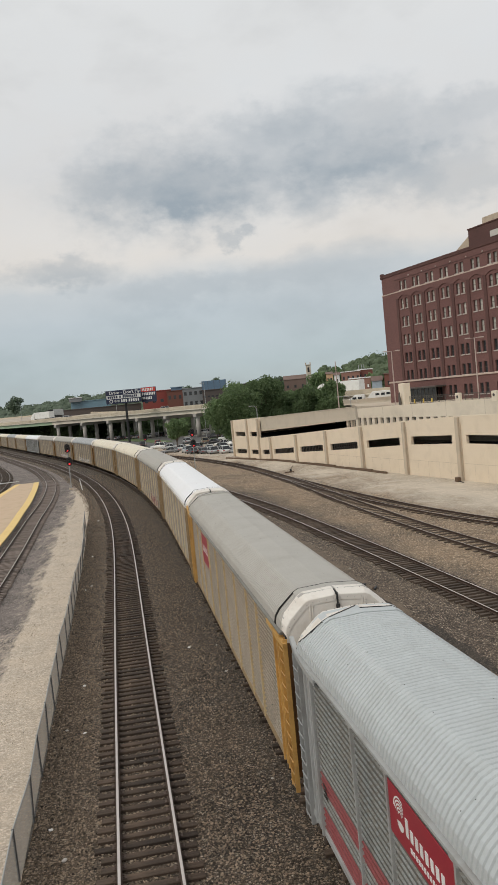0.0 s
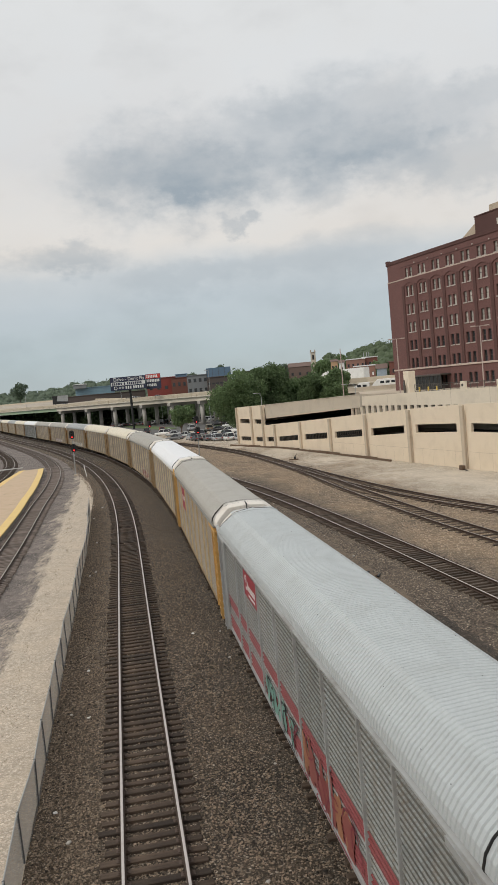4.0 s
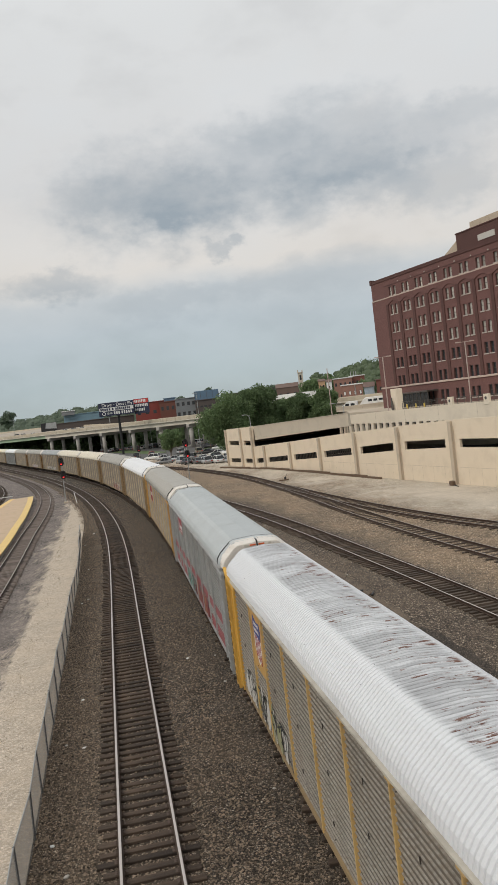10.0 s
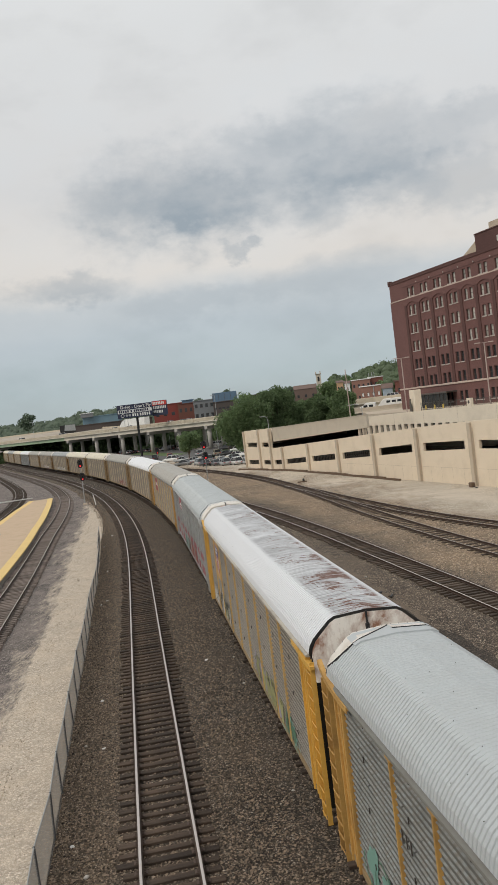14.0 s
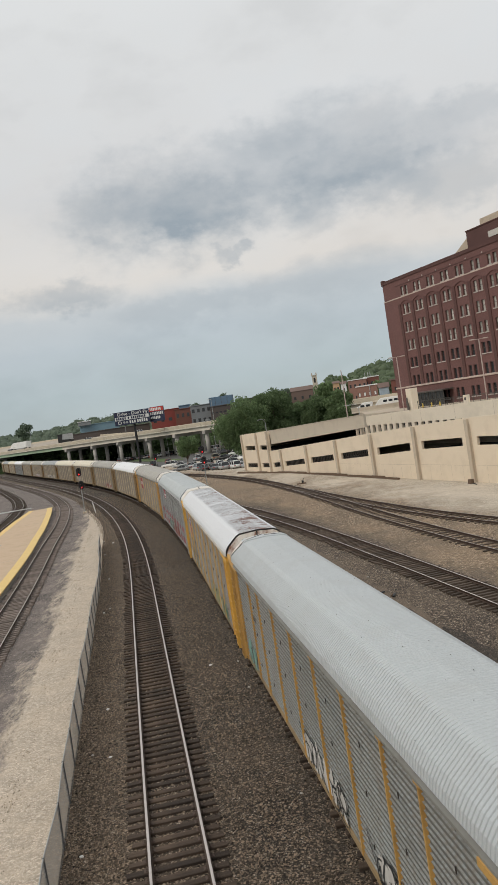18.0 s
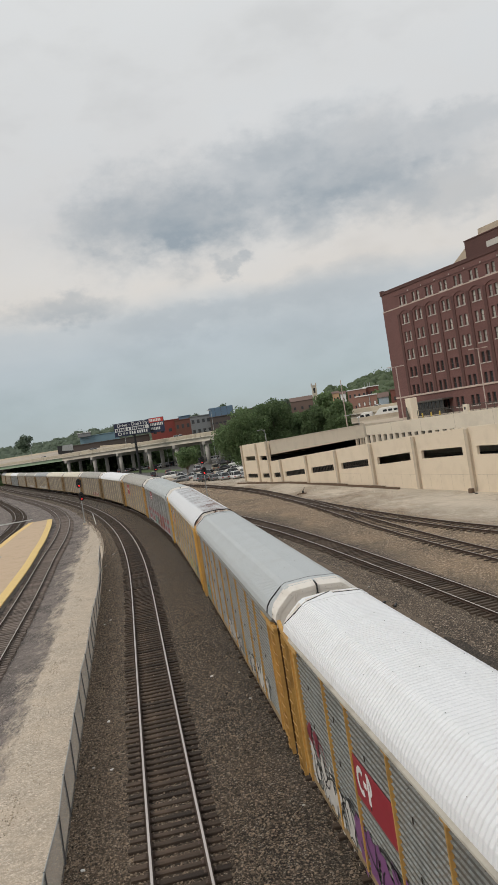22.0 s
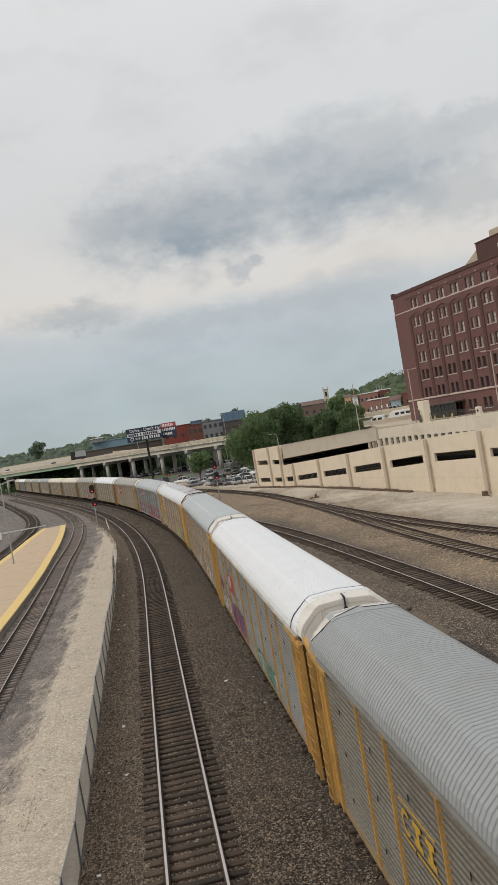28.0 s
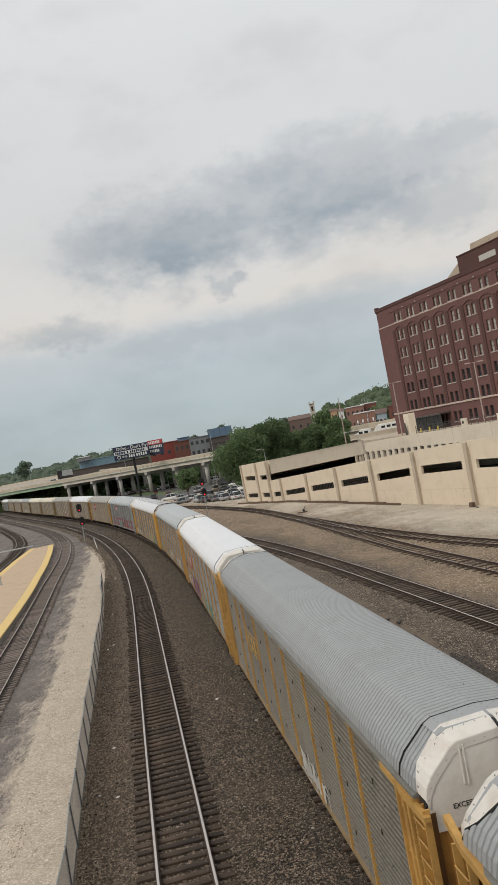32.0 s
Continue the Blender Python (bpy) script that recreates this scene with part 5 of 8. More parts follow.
ORANGE_MARK = paint("orange_reflector", (0.62, 0.13, 0.04), dirt_amount=0.2)
# Car-end yellow darkened: shade at the ends put into the paint colour.
END_SHADED_YEL = paint("end_yellow_shaded", (0.37, 0.185, 0.045), spread=0.2, dirt=(0.13, 0.07, 0.03), dirt_amount=0.6)
# Dark brown that stands for shade in the corner gap.
END_GAP_SHADE = paint("end_corner_shade", (0.13, 0.062, 0.020), dirt=(0.05, 0.03, 0.018), dirt_amount=0.6)
WHITE_MARK = paint("white_marking", (0.75, 0.74, 0.72))
RED_SIGN = paint("red_sign_panel", (0.30, 0.022, 0.035), dirt_amount=0.15)
BLUE_MARK = paint("blue_marking", (0.03, 0.05, 0.22))
BLACK_MARK = paint("black_marking", (0.02, 0.02, 0.02))
YELLOW_MARK = paint("yellow_marking", (0.62, 0.36, 0.045))
SPRAY = {k: paint("spray_" + k, c, dirt_amount=0.2) for k, c in dict(white=(0.60, 0.57, 0.53), purple=(0.20, 0.075, 0.20), green=(0.09, 0.20, 0.13), teal=(0.20, 0.36, 0.30), orange=(0.34, 0.15, 0.08), black=(0.02, 0.02, 0.022), olive=(0.30, 0.29, 0.17), lime=(0.38, 0.37, 0.17), lilac=(0.36, 0.32, 0.38), maroon=(0.22, 0.03, 0.05), red=(0.27, 0.075, 0.065)).items()}


def stroke(g, pts, w, x):
    """A flat brush stroke on the plane x, through (y, z) points."""
    n = len(pts)
    a, b = [], []
    for i, p in enumerate(pts):
        q, r = pts[max(i - 1, 0)], pts[min(i + 1, n - 1)]
        d = Vector((r[0] - q[0], r[1] - q[1]))
        d = d.normalized() if d.length else Vector((1, 0))
        k = w * (0.55 + 0.45 * math.sin(math.pi * (i + 0.5) / n))
        a.append((x, p[0] - d.y * k, p[1] + d.x * k))
        b.append((x, p[0] + d.y * k, p[1] - d.x * k))
    g.loft([a, b])


def graffiti(root, y0, y1, z0, z1, fills, outline, seed, side=-1):
    """Sprayed bubble shapes with dark outlines over the side sheets."""
    rnd = random.Random(seed)
    x = side * (SIDE_X + 0.006)
    step = (z1 - z0) * 0.62
    n = max(2, int((y1 - y0) / step))
    for k, col in enumerate(fills):
        g = Geo()
        for i in range(n):
            if rnd.random() < 0.3 and len(fills) > 1:
                continue
            c = y0 + (i + 0.5 + rnd.uniform(-0.2, 0.2)) * (y1 - y0) / n
            cz = (z0 + z1) / 2 + rnd.uniform(-0.1, 0.1)
            pts = []
            for j in range(18):
                a = 2 * math.pi * j / 18
                r = 1 + 0.25 * math.sin(3 * a + rnd.random() * 0.4 + i) + 0.18 * math.sin(5 * a + i * 2.1 + k)
                pts.append((c + math.cos(a) * step * 0.52 * r, cz + math.sin(a) * (z1 - z0) * 0.48 * r))
            xs = x + side * 0.003 * k
            g.add([(xs, p, q) for p, q in pts] + [(xs, c, cz)], [(j, (j + 1) % 18, 18) for j in range(18)])
        tagged(part("graffiti", g, SPRAY[col], root, f"{col} sprayed lettering shapes"), kind="stuff")
    g = Geo()
    for i in range(n * 2):
        c = y0 + rnd.random() * (y1 - y0)
        pts, p = [], Vector((c, rnd.uniform(z0, z1)))
        a = rnd.uniform(0, 6.28)
        for j in range(9):
            pts.append((p.x, min(max(p.y, z0), z1)))
            a += rnd.uniform(-0.2, 1.0)
            p = p + Vector((math.cos(a), math.sin(a))) * step * 0.28
        stroke(g, pts, 0.032, x + side * 0.012)
    tagged(part("graffiti_outline", g, SPRAY[outline], root, f"{outline} sprayed outlines"), kind="stuff")


def rail_car(label, roof="grey", hood=True, reflector=False, trim=None, posts=None, panels=None, ribs=(0.14, 0.022, 0.020, False), cap=None, lower=None, band=None, detail=True):
    trim, panels = trim or YEL, panels or PANEL_GREY
    cap, lower = cap or CAP_WHITE, lower or END_SHADED_YEL
    corner = END_GAP_SHADE if hood and trim is not SILVER else BLACK_RUBBER
    root = thing("autorack_car", label, "freight car", group="cars of the freight train")
    rk = ("roof", roof, ribs)
    reach = 13.26 if hood else 13.50
    part("roof", shared(rk, lambda: roof_geo(*ribs, -reach, reach), ROOFS[roof]), None, root, f"ribbed {roof} roof of folded steel sheet")
    posts = posts or trim
    post = shared(("post", posts.name), post_geo, posts)
    clip = shared(("clip",), clip_geo, STEEL_DARK)
    for side in (-1, 1):
        rz = 0 if side > 0 else 180
        for a, b in zip(BAYS, BAYS[1:]):
            w = round(b - a, 3)
            pm = shared(("side_panel", panels.name, band, w), lambda: panel_geo(w, 26, band), [panels, RED_BAND, RIBS_SKYLIT[panels.name]])
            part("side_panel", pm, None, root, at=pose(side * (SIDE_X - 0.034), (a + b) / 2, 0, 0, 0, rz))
            if detail and side < 0 and posts in (YEL, POST_PALE):
                for z in (1.75, 2.9, 3.95):
                    part("clip", clip, None, root, "dark sheet clip", at=pose(side * SIDE_X, (a + b) / 2 + 0.3, z))
                part("clip", clip, None, root, "dark sheet clip", at=pose(side * (SIDE_X + 0.02), (a + b) / 2, EAVE_Z - 0.1))
        for y in POSTS:
            part("post", post, None, root, at=pose(side * SIDE_X, y, 0, 0, 0, rz + 180))
        g = Geo()
        g.plate([(side * (SIDE_X - 0.08), EAVE_Z - 0.09), (side * (SIDE_X + 0.008), EAVE_Z - 0.09), (side * (SIDE_X + 0.085), EAVE_Z - 0.07), (side * (SIDE_X + 0.080), EAVE_Z - 0.025), (side * (SIDE_X - 0.08), EAVE_Z + 0.02)], "y", -13.2, 13.2)
        part("top_rail", g, LEDGE if roof in ("white", "rust", "cream") else LEDGE_DIM if trim is not SILVER else SILVER, root, "dusty steel top rail")
        g = Geo()
        a, b = sorted((side * (SIDE_X - 0.12), side * (SIDE_X + 0.015)))
        g.cbox(a, -13.4, 0.90, b, 13.4, SILL_Z + 0.05, 0.01)
        part("side_sill", g, SILVER if trim is SILVER else YEL_DULL, root, "long steel side sill")
        for end in (-1, 1):
            s = -end * side
            at = pose(side * SIDE_X, 0, 0, 0, 0, 180 if side > 0 else 0)
            part("end_post", shared(("end_post", trim.name, s), lambda: endpost_geo(s), trim), None, root, at=at)
            if end < 0:
                part("ladder_plate", shared(("ladder_plate", trim.name, s), lambda: ladder_plate_geo(s), END_SHADED_YEL if trim is YEL else trim), None, root, "flat plate behind the ladder", at=at)
            else:
                part("recess", shared(("recess", s), lambda: recess_geo(s), STEEL_DARK), None, root, "recess behind the ladder, coloured dark for shade", at=at)
            if detail:
                part("ladder", shared(("ladder", trim.name, s), lambda: ladder_geo(s), trim), None, root, at=at)
                part("bracket", shared(("bracket", trim.name, s, end), lambda: bracket_geo(s, end), trim), None, root, at=at)
    if detail:
        rnd = random.Random(sum(map(ord, label)))
        pts = []
        for x, z in ((-0.78, 5.745), (-0.3, 5.785), (0.3, 5.785), (0.78, 5.745), (-1.16, 5.485), (-1.36, 5.31)):
            for k in range(22):
                if rnd.random() < 0.45:
                    pts.append((x + rnd.uniform(-0.03, 0.03), -12.4 + k * 1.18 + rnd.uniform(-0.2, 0.2), z + max(ribs[1], ribs[2]) * 0.8))
        tagged(part("roof_bolts", rivets_geo(pts, "z", 0.006), STEEL_DARK, root, "dark bolts on the roof"), kind="stuff")
    for end in (-1, 1):
        part("end_wall", shared(("end_wall", cap.name, end, hood), lambda: cap_geo(end, not hood), cap), None, root, "white upper end wall")
        if detail and end < 0:
            bar = shared(("end_bar",), lambda: Geo().cbox(-0.014, -13.53, 4.95, 0.014, -13.495, 5.60, 0.004), cap)
            for x in (-0.755, -0.685, 0.685, 0.755):
                part("end_bar", bar, None, root, at=pose(x, 0, 0))
        for sx in (-1, 1):
            part("end_door", shared(("end_door", lower.name, end, sx), lambda: door_geo(end * 13.50, end, sx), lower), None, root)
            part("corner_gap", shared(("corner_gap", corner.name, end, sx), lambda: corner_gap_geo(end, sx), corner), None, root, "dark strip in the shaded corner gap of the end")
            if hood:
                back = HOOD_BACK if end < 0 else HOOD_SLANT if sx < 0 else HOOD_STRAIGHT
                part("hood", shared(("hood", cap.name, end, sx), lambda: hood_geo(end, sx, back), cap), None, root, "folded end hood with bolts")
                if detail:
                    tagged(part("bolts", shared(("bolts", end, sx), lambda: hood_bolts_geo(end, sx, back), END_GREY), None, root), kind="stuff")
                    if end > 0:
                        part("hood_seal", shared(("hood_seal", end, sx), lambda: hood_seal_geo(end, sx, back), BLACK_RUBBER), None, root, "black rubber along the hood's edge")
        flat = [(x, z) for x, z in ROOF_PROF if abs(x) < 1.0]
        if hood:
            a, b = sorted((end * ROOF_END, end * 13.20))
            part("roof_end", shared(("roof_end", roof, end), lambda: band_geo(a, b, 0.046, flat), ROOFS[roof]), None, root, "smooth plate before the hood")
        if detail and end < 0:
            at_y = ROOF_END if hood else 13.49
            wide = 0.008 if hood else 0.012
            part("roof_seal", shared(("roof_seal", hood), lambda: band_geo(-at_y - wide, -at_y + wide, 0.054 if hood else 0.036), BLACK_RUBBER), None, root, "black seal strap over the roof")
            pts = [(sx * x, yy, z + 0.045) for sx in (-1, 1) for x, z in ((0.12, 5.795), (0.35, 5.78), (0.6, 5.76), (0.8, 5.745), (1.0, 5.62), (1.2, 5.44)) for yy in (-ROOF_END + 0.07, -ROOF_END - 0.10, -ROOF_END - 0.30)]
            if hood:
                tagged(part("bolts", shared(("bolts", "plate"), lambda: rivets_geo(pts, "z", 0.006), END_GREY), None, root), kind="stuff")
            g = Geo()
            g.cbox(-0.022, -13.575, 5.42, 0.022, -13.53, 5.80, 0.006)
            g.cbox(-0.05, -13.60, 5.30, 0.05, -13.53, 5.50, 0.012)
            if hood:
                g.tube((0.0, -13.54, 5.78), (-0.05, -13.40, 5.86), 0.022, 0.016, 6)
            part("door_latch", shared(("door_latch", hood), lambda: g, BLACK_PAINT), None, root, "black centre latch")
            for side in (-1, 1):
                part("corner_flap", shared(("corner_flap", end, side), lambda: flap_geo(end, side), BLACK_RUBBER), None, root, "black rubber flap at the roof corner")
            if reflector:
                for x0, x1, m in ((-0.52, -0.32, LEDGE), (-0.30, -0.06, ORANGE_MARK), (0.06, 0.30, ORANGE_MARK), (0.46, 0.58, LEDGE)):
                    part("reflector", Geo().cbox(x0, -13.545, 5.60, x1, -13.528, 5.66, 0.003), m, root, "flat reflector strip beside the latch")
        part("coupler", shared(("coupler", end), lambda: coupler_geo(end), STEEL_DARK), None, root)
        bg = part("bogie", shared(("bogie",), bogie_geo, STEEL_DARK), None, root, at=pose(0, end * 9.9, 0))
        for dy in (-0.88, 0.88):
            part("wheelset", shared(("wheelset",), wheelset_geo, STEEL_DARK), None, bg, at=pose(0, dy, 0))
    part("underframe", shared(("underframe",), frame_geo, STEEL_DARK), None, root)
    return root


def sign(root, y, z0, z1, w, mat, label):
    """A flat board on the side that faces the empty track."""
    g = Geo()
    g.cbox(-SIDE_X - 0.014, y - w / 2, z0, -SIDE_X + 0.0, y + w / 2, z1, 0.004)
    return part("sign_panel", g, mat, root, label)


def marks(parent, boxes, mat, label, x=-SIDE_X - 0.022):
    g = Geo()
    for y0, z0, y1, z1 in boxes:
        g.box(x, y0, z0, x + 0.01, y1, z1)
    return part("marking", g, mat, parent, label)


S_RUN = (0.0, 7.92, 15.83, 23.67, 31.45, 39.55, 47.93, 55.75, 64.14, 72.76, 81.27, 89.82, 98.42, 107.5, 116.57, 125.61, 134.37)
GAP_AT_START = 20.08


def run(t):
    """How far the train has gone after t seconds."""
    i = min(int(t / 2), 15)
    f = t / 2 - i
    p1, p2 = S_RUN[i], S_RUN[i + 1]
    p0 = S_RUN[i - 1] if i else 2 * p1 - p2
    p3 = S_RUN[i + 2] if i + 2 < 17 else 2 * p2 - p1
    return 0.5 * (2 * p1 + (p2 - p0) * f + (2 * p0 - 5 * p1 + 4 * p2 - p3) * f * f + (3 * p1 - p0 - 3 * p2 + p3) * f ** 3)


def car_pose(n, t):
    c = GAP_AT_START + CAR_LEN * (n + 0.5) + run(t)
    a, b = on_line(c - 9.9, OFF_T), on_line(c + 9.9, OFF_T)
    return pose((a[0] + b[0]) / 2, (a[1] + b[1]) / 2, 0, 0, 0, math.degrees(math.atan2(a[0] - b[0], b[1] - a[1])))


TRAIN = {}


def make_train():
    spec = {
        -1: dict(label="silver-grey autorack with red bands and red sign", roof="silver", trim=SILVER, panels=PANEL_BLUE, lower=END_GREY, reflector=True, band=((0, 4), (7, 10)), ribs=(0.145, 0.040, 0.034, True)),
        -2: dict(label="yellow-framed autorack with white rust-streaked roof and graffiti", roof="rust", hood=False, cap=CAP_RUST, lower=YEL_BRIGHT, trim=YEL_BRIGHT, posts=POST_PALE, ribs=(0.152, 0.040, 0.036, False)),
        -3: dict(label="yellow-framed autorack with smooth pale grey roof", roof="smooth", ribs=(0.125, 0.030, 0.012, False), panels=PANEL_BLUE),
        -4: dict(label="yellow-framed autorack with white ribbed roof, red sign and graffiti", roof="white", ribs=(0.152, 0.040, 0.036, False), panels=PANEL_BLUE),
        -5: dict(label="yellow-framed autorack with grey ribbed roof and yellow lettering", roof="grey", panels=PANEL_DIM, ribs=(0.152, 0.040, 0.036, False)),
        -6: dict(label="yellow-framed autorack with grey roof at the end in view", roof="grey", ribs=(0.152, 0.040, 0.036, False)),
        0: dict(label="yellow-framed autorack with dull tan-grey roof and red sign", roof="tan", ribs=(0.16, 0.020, 0.004, False), posts=POST_WORN, panels=PANEL_TAN),
        1: dict(label="tan autorack with white roof", roof="white", trim=YEL_DULL, posts=POST_TAN, panels=PANEL_TAN),
        2: dict(label="tan autorack with grey roof", roof="tan", trim=YEL_DULL, posts=POST_TAN, panels=PANEL_TAN),
        3: dict(label="tan autorack with cream-white roof", roof="cream", trim=YEL_DULL, posts=POST_TAN, panels=PANEL_TAN),
        4: dict(label="tan autorack with cream roof", roof="cream", trim=YEL_DULL, posts=POST_TAN, panels=PANEL_TAN),
        5: dict(label="tan autorack with grey roof", roof="grey", trim=YEL_DULL, posts=POST_TAN, panels=PANEL_TAN),
        6: dict(label="tan autorack with grey roof", roof="tan", trim=YEL_DULL, posts=POST_TAN, panels=PANEL_TAN),
        7: dict(label="tan autorack with brown sides", roof="tan", trim=YEL_DULL, posts=POST_TAN, panels=PANEL_TAN),
        8: dict(label="pale grey autorack with silver frame", roof="white", trim=SILVER, panels=PANEL_BLUE, lower=END_GREY),
        9: dict(label="tan autorack with tan roof", roof="cream", trim=YEL_DULL, posts=POST_TAN, panels=PANEL_TAN),
        10: dict(label="tan autorack with grey roof", roof="grey", trim=YEL_DULL, posts=POST_TAN, panels=PANEL_TAN),
        11: dict(label="tan autorack with tan roof", roof="cream", trim=YEL_DULL, posts=POST_TAN, panels=PANEL_TAN),
        12: dict(label="tan autorack with grey roof", roof="tan", trim=YEL_DULL, posts=POST_TAN, panels=PANEL_TAN),
        13: dict(label="tan autorack with tan roof", roof="cream", trim=YEL_DULL, posts=POST_TAN, panels=PANEL_TAN),
        14: dict(label="tan autorack with grey roof", roof="grey", trim=YEL_DULL, posts=POST_TAN, panels=PANEL_TAN),
    }
    for n, kw in spec.items():
        TRAIN[n] = rail_car(**kw, detail=n < 4)
        TRAIN[n].matrix_basis = car_pose(n, 0)
    dress_cars()


def letters(root, word, y, z, size, mat, label, end=0):
    """Readable words on an end wall, or on the side towards the empty track."""
    me = text_mesh(word, size, mat)
    if end:
        part("lettering", me, None, root, label, at=pose(y, end * 13.504, z, 90, 0, 0 if end < 0 else 180))
    else:
        part("lettering", me, None, root, label, at=pose(-SIDE_X - 0.05, y, z, 90, 0, -90))


def arc_mark(g, cy, cz, r, w, a0, a1, x, n=14):
    """A curved bar on the plane x."""
    inner = [(x, cy + (r - w) * math.cos(a0 + (a1 - a0) * i / n), cz + (r - w) * math.sin(a0 + (a1 - a0) * i / n)) for i in range(n + 1)]
    outer = [(x, cy + r * math.cos(a0 + (a1 - a0) * i / n), cz + r * math.sin(a0 + (a1 - a0) * i / n)) for i in range(n + 1)]
    g.loft([inner, outer])


def dress_cars():
    """Signs, markings and graffiti on the sides that face the empty track."""
    # silver car: red sign with a white badge and bars
    c = TRAIN[-1]
    sg = sign(c, 6.2, 3.72, 4.62, 2.7, RED_SIGN, "dark red sign with white shapes")
    g = Geo()
    for k in range(5):
        arc_mark(g, 7.02, 4.2, 0.10 + k * 0.055, 0.03, 0.3, 2.9 - 0.2 * k, -SIDE_X - 0.018)
    arc_mark(g, 7.02, 4.12, 0.16, 0.16, 3.3, 6.1, -SIDE_X - 0.018)
    part("badge", g, WHITE_MARK, sg, "white striped badge")
    marks(sg, [(6.66 - i * 0.20, 4.02, 6.66 - i * 0.20 + 0.12, 4.32 if i == 0 else 4.22) for i in range(8)], WHITE_MARK, "white bars of a name")
    marks(sg, [(6.55 - i * 0.11, 3.83, 6.55 - i * 0.11 + 0.07, 3.91) for i in range(12)], WHITE_MARK, "small white bars")
    marks(c, [(12.15 + 0.0, 2.0 + i * 0.12, 12.4, 2.06 + i * 0.12) for i in range(3)] + [(12.72, 2.9 + i * 0.1, 12.95, 2.95 + i * 0.1) for i in range(4)], BLACK_MARK, "small black markings")
    graffiti(c, 0.3, 4.4, 0.98, 1.9, ("teal", "teal"), "black", 5)
    graffiti(c, -5.4, 0.1, 0.98, 2.15, ("orange", "red"), "maroon", 6)
    # yellow car with the shield
    c = TRAIN[-2]
    sg = sign(c, 8.6, 2.80, 4.66, 1.92, YEL, "yellow panel with a shield")
    x = -SIDE_X - 0.018
    g = Geo().plate([(9.05, 4.55), (9.12, 4.25), (9.05, 4.0), (8.05, 3.9), (7.95, 4.15), (8.05, 4.45), (8.55, 4.4)], "x", x - 0.004, x + 0.006)
    part("shield_top", g, BLUE_MARK, sg, "blue top of the shield")
    marks(sg, [(8.90 - i * 0.14, 4.08, 8.98 - i * 0.14, 4.18) for i in range(6)] + [(8.92 - i * 0.12, 4.27, 8.98 - i * 0.12, 4.36) for i in range(7)], WHITE_MARK, "white bars on the shield", x - 0.01)
    part("shield_field", Geo().plate([(9.05, 3.99), (8.05, 3.89), (8.02, 3.5), (8.25, 3.2), (8.55, 3.05), (8.85, 3.25), (9.05, 3.55)], "x", x - 0.004, x + 0.006), WHITE_MARK, sg, "white field of the shield")
    for i in range(4):
        yb = 8.86 - i * 0.22
        part("shield_stripe", Geo().plate([(yb, 3.97 - i * 0.02), (yb, 3.3 - 0.06 * i), (yb - 0.1, 3.25 - 0.04 * i), (yb - 0.1, 3.96 - i * 0.02)], "x", x - 0.009, x), RED_SIGN, sg)
    graffiti(c, 5.6, 12.2, 0.98, 2.05, ("white", "olive"), "black", 7)
    graffiti(c, -7.4, -1.6, 0.98, 1.95, ("lilac", "lime"), "olive", 8)
    graffiti(c, -9.3, -7.5, 0.98, 1.75, ("green",), "teal", 8)
    part("lettering", text_mesh("EXCESS HEIGHT", 0.118, BLACK_MARK), None, c, "black warning words", at=pose(-0.5, -13.722, 4.40, 81, 0, 0))
    # pale roofed car with two white pieces and a teal one
    c = TRAIN[-3]
    graffiti(c, 10.2, 12.2, 0.98, 2.1, ("teal",), "green", 9)
    graffiti(c, -2.5, 2.3, 0.98, 1.9, ("white",), "black", 10)
    graffiti(c, -9.2, -4.9, 0.98, 1.95, ("white",), "black", 11)
    marks(c, [(9.6 - i * 0.22, 3.3, 9.6 - i * 0.22 + 0.05, 3.55) for i in range(4)], STEEL_DARK, "faded dark bars of lettering", -SIDE_X - 0.006)
    # white roofed car with the red sign
    c = TRAIN[-4]
    sg = sign(c, 6.2, 2.75, 3.68, 2.7, RED_SIGN, "red panel with white shapes")
    g = Geo()
    arc_mark(g, 7.02, 3.26, 0.32, 0.14, -2.2, 2.2, -SIDE_X - 0.024)
    part("badge", g, WHITE_MARK, sg, "white rounded shape")
    g = Geo()
    arc_mark(g, 6.46, 3.38, 0.22, 0.12, 1.4, 4.9, -SIDE_X - 0.024)
    part("badge", g, WHITE_MARK, sg, "white rounded shape")
    marks(sg, [(6.44, 2.95, 6.58, 3.60), (6.66, 3.20, 6.86, 3.33)], WHITE_MARK, "white bars")
    graffiti(c, 8.4, 12.4, 0.98, 2.1, ("white", "white"), "black", 12)
    graffiti(c, 11.2, 12.5, 2.0, 2.75, ("maroon",), "maroon", 13)
    graffiti(c, 2.0, 8.2, 0.98, 2.2, ("purple", "purple"), "black", 14)
    graffiti(c, -6.0, -0.5, 0.98, 1.8, ("white", "teal"), "green", 15)
    # grey roofed car with yellow letters
    c = TRAIN[-5]
    x = -SIDE_X - 0.012
    g = Geo()
    arc_mark(g, 6.90, 3.30, 0.26, 0.10, -2.4, 2.4, x)
    part("marking", g, YELLOW_MARK, c, "yellow curved mark")
    for y in (6.08, 5.42):
        marks(c, [(y, 3.06, y + 0.42, 3.18), (y, 3.42, y + 0.42, 3.54), (y + 0.13, 3.18, y + 0.29, 3.42)], YELLOW_MARK, "yellow block mark", x)
    marks(c, [(5.3, 2.90, 7.2, 2.94), (5.3, 3.66, 7.2, 3.70)], YELLOW_MARK, "thin yellow line", x)
    graffiti(c, -4.0, -1.0, 0.98, 1.7, ("white",), "white", 16)
    # tan car with the red panel
    c = TRAIN[0]
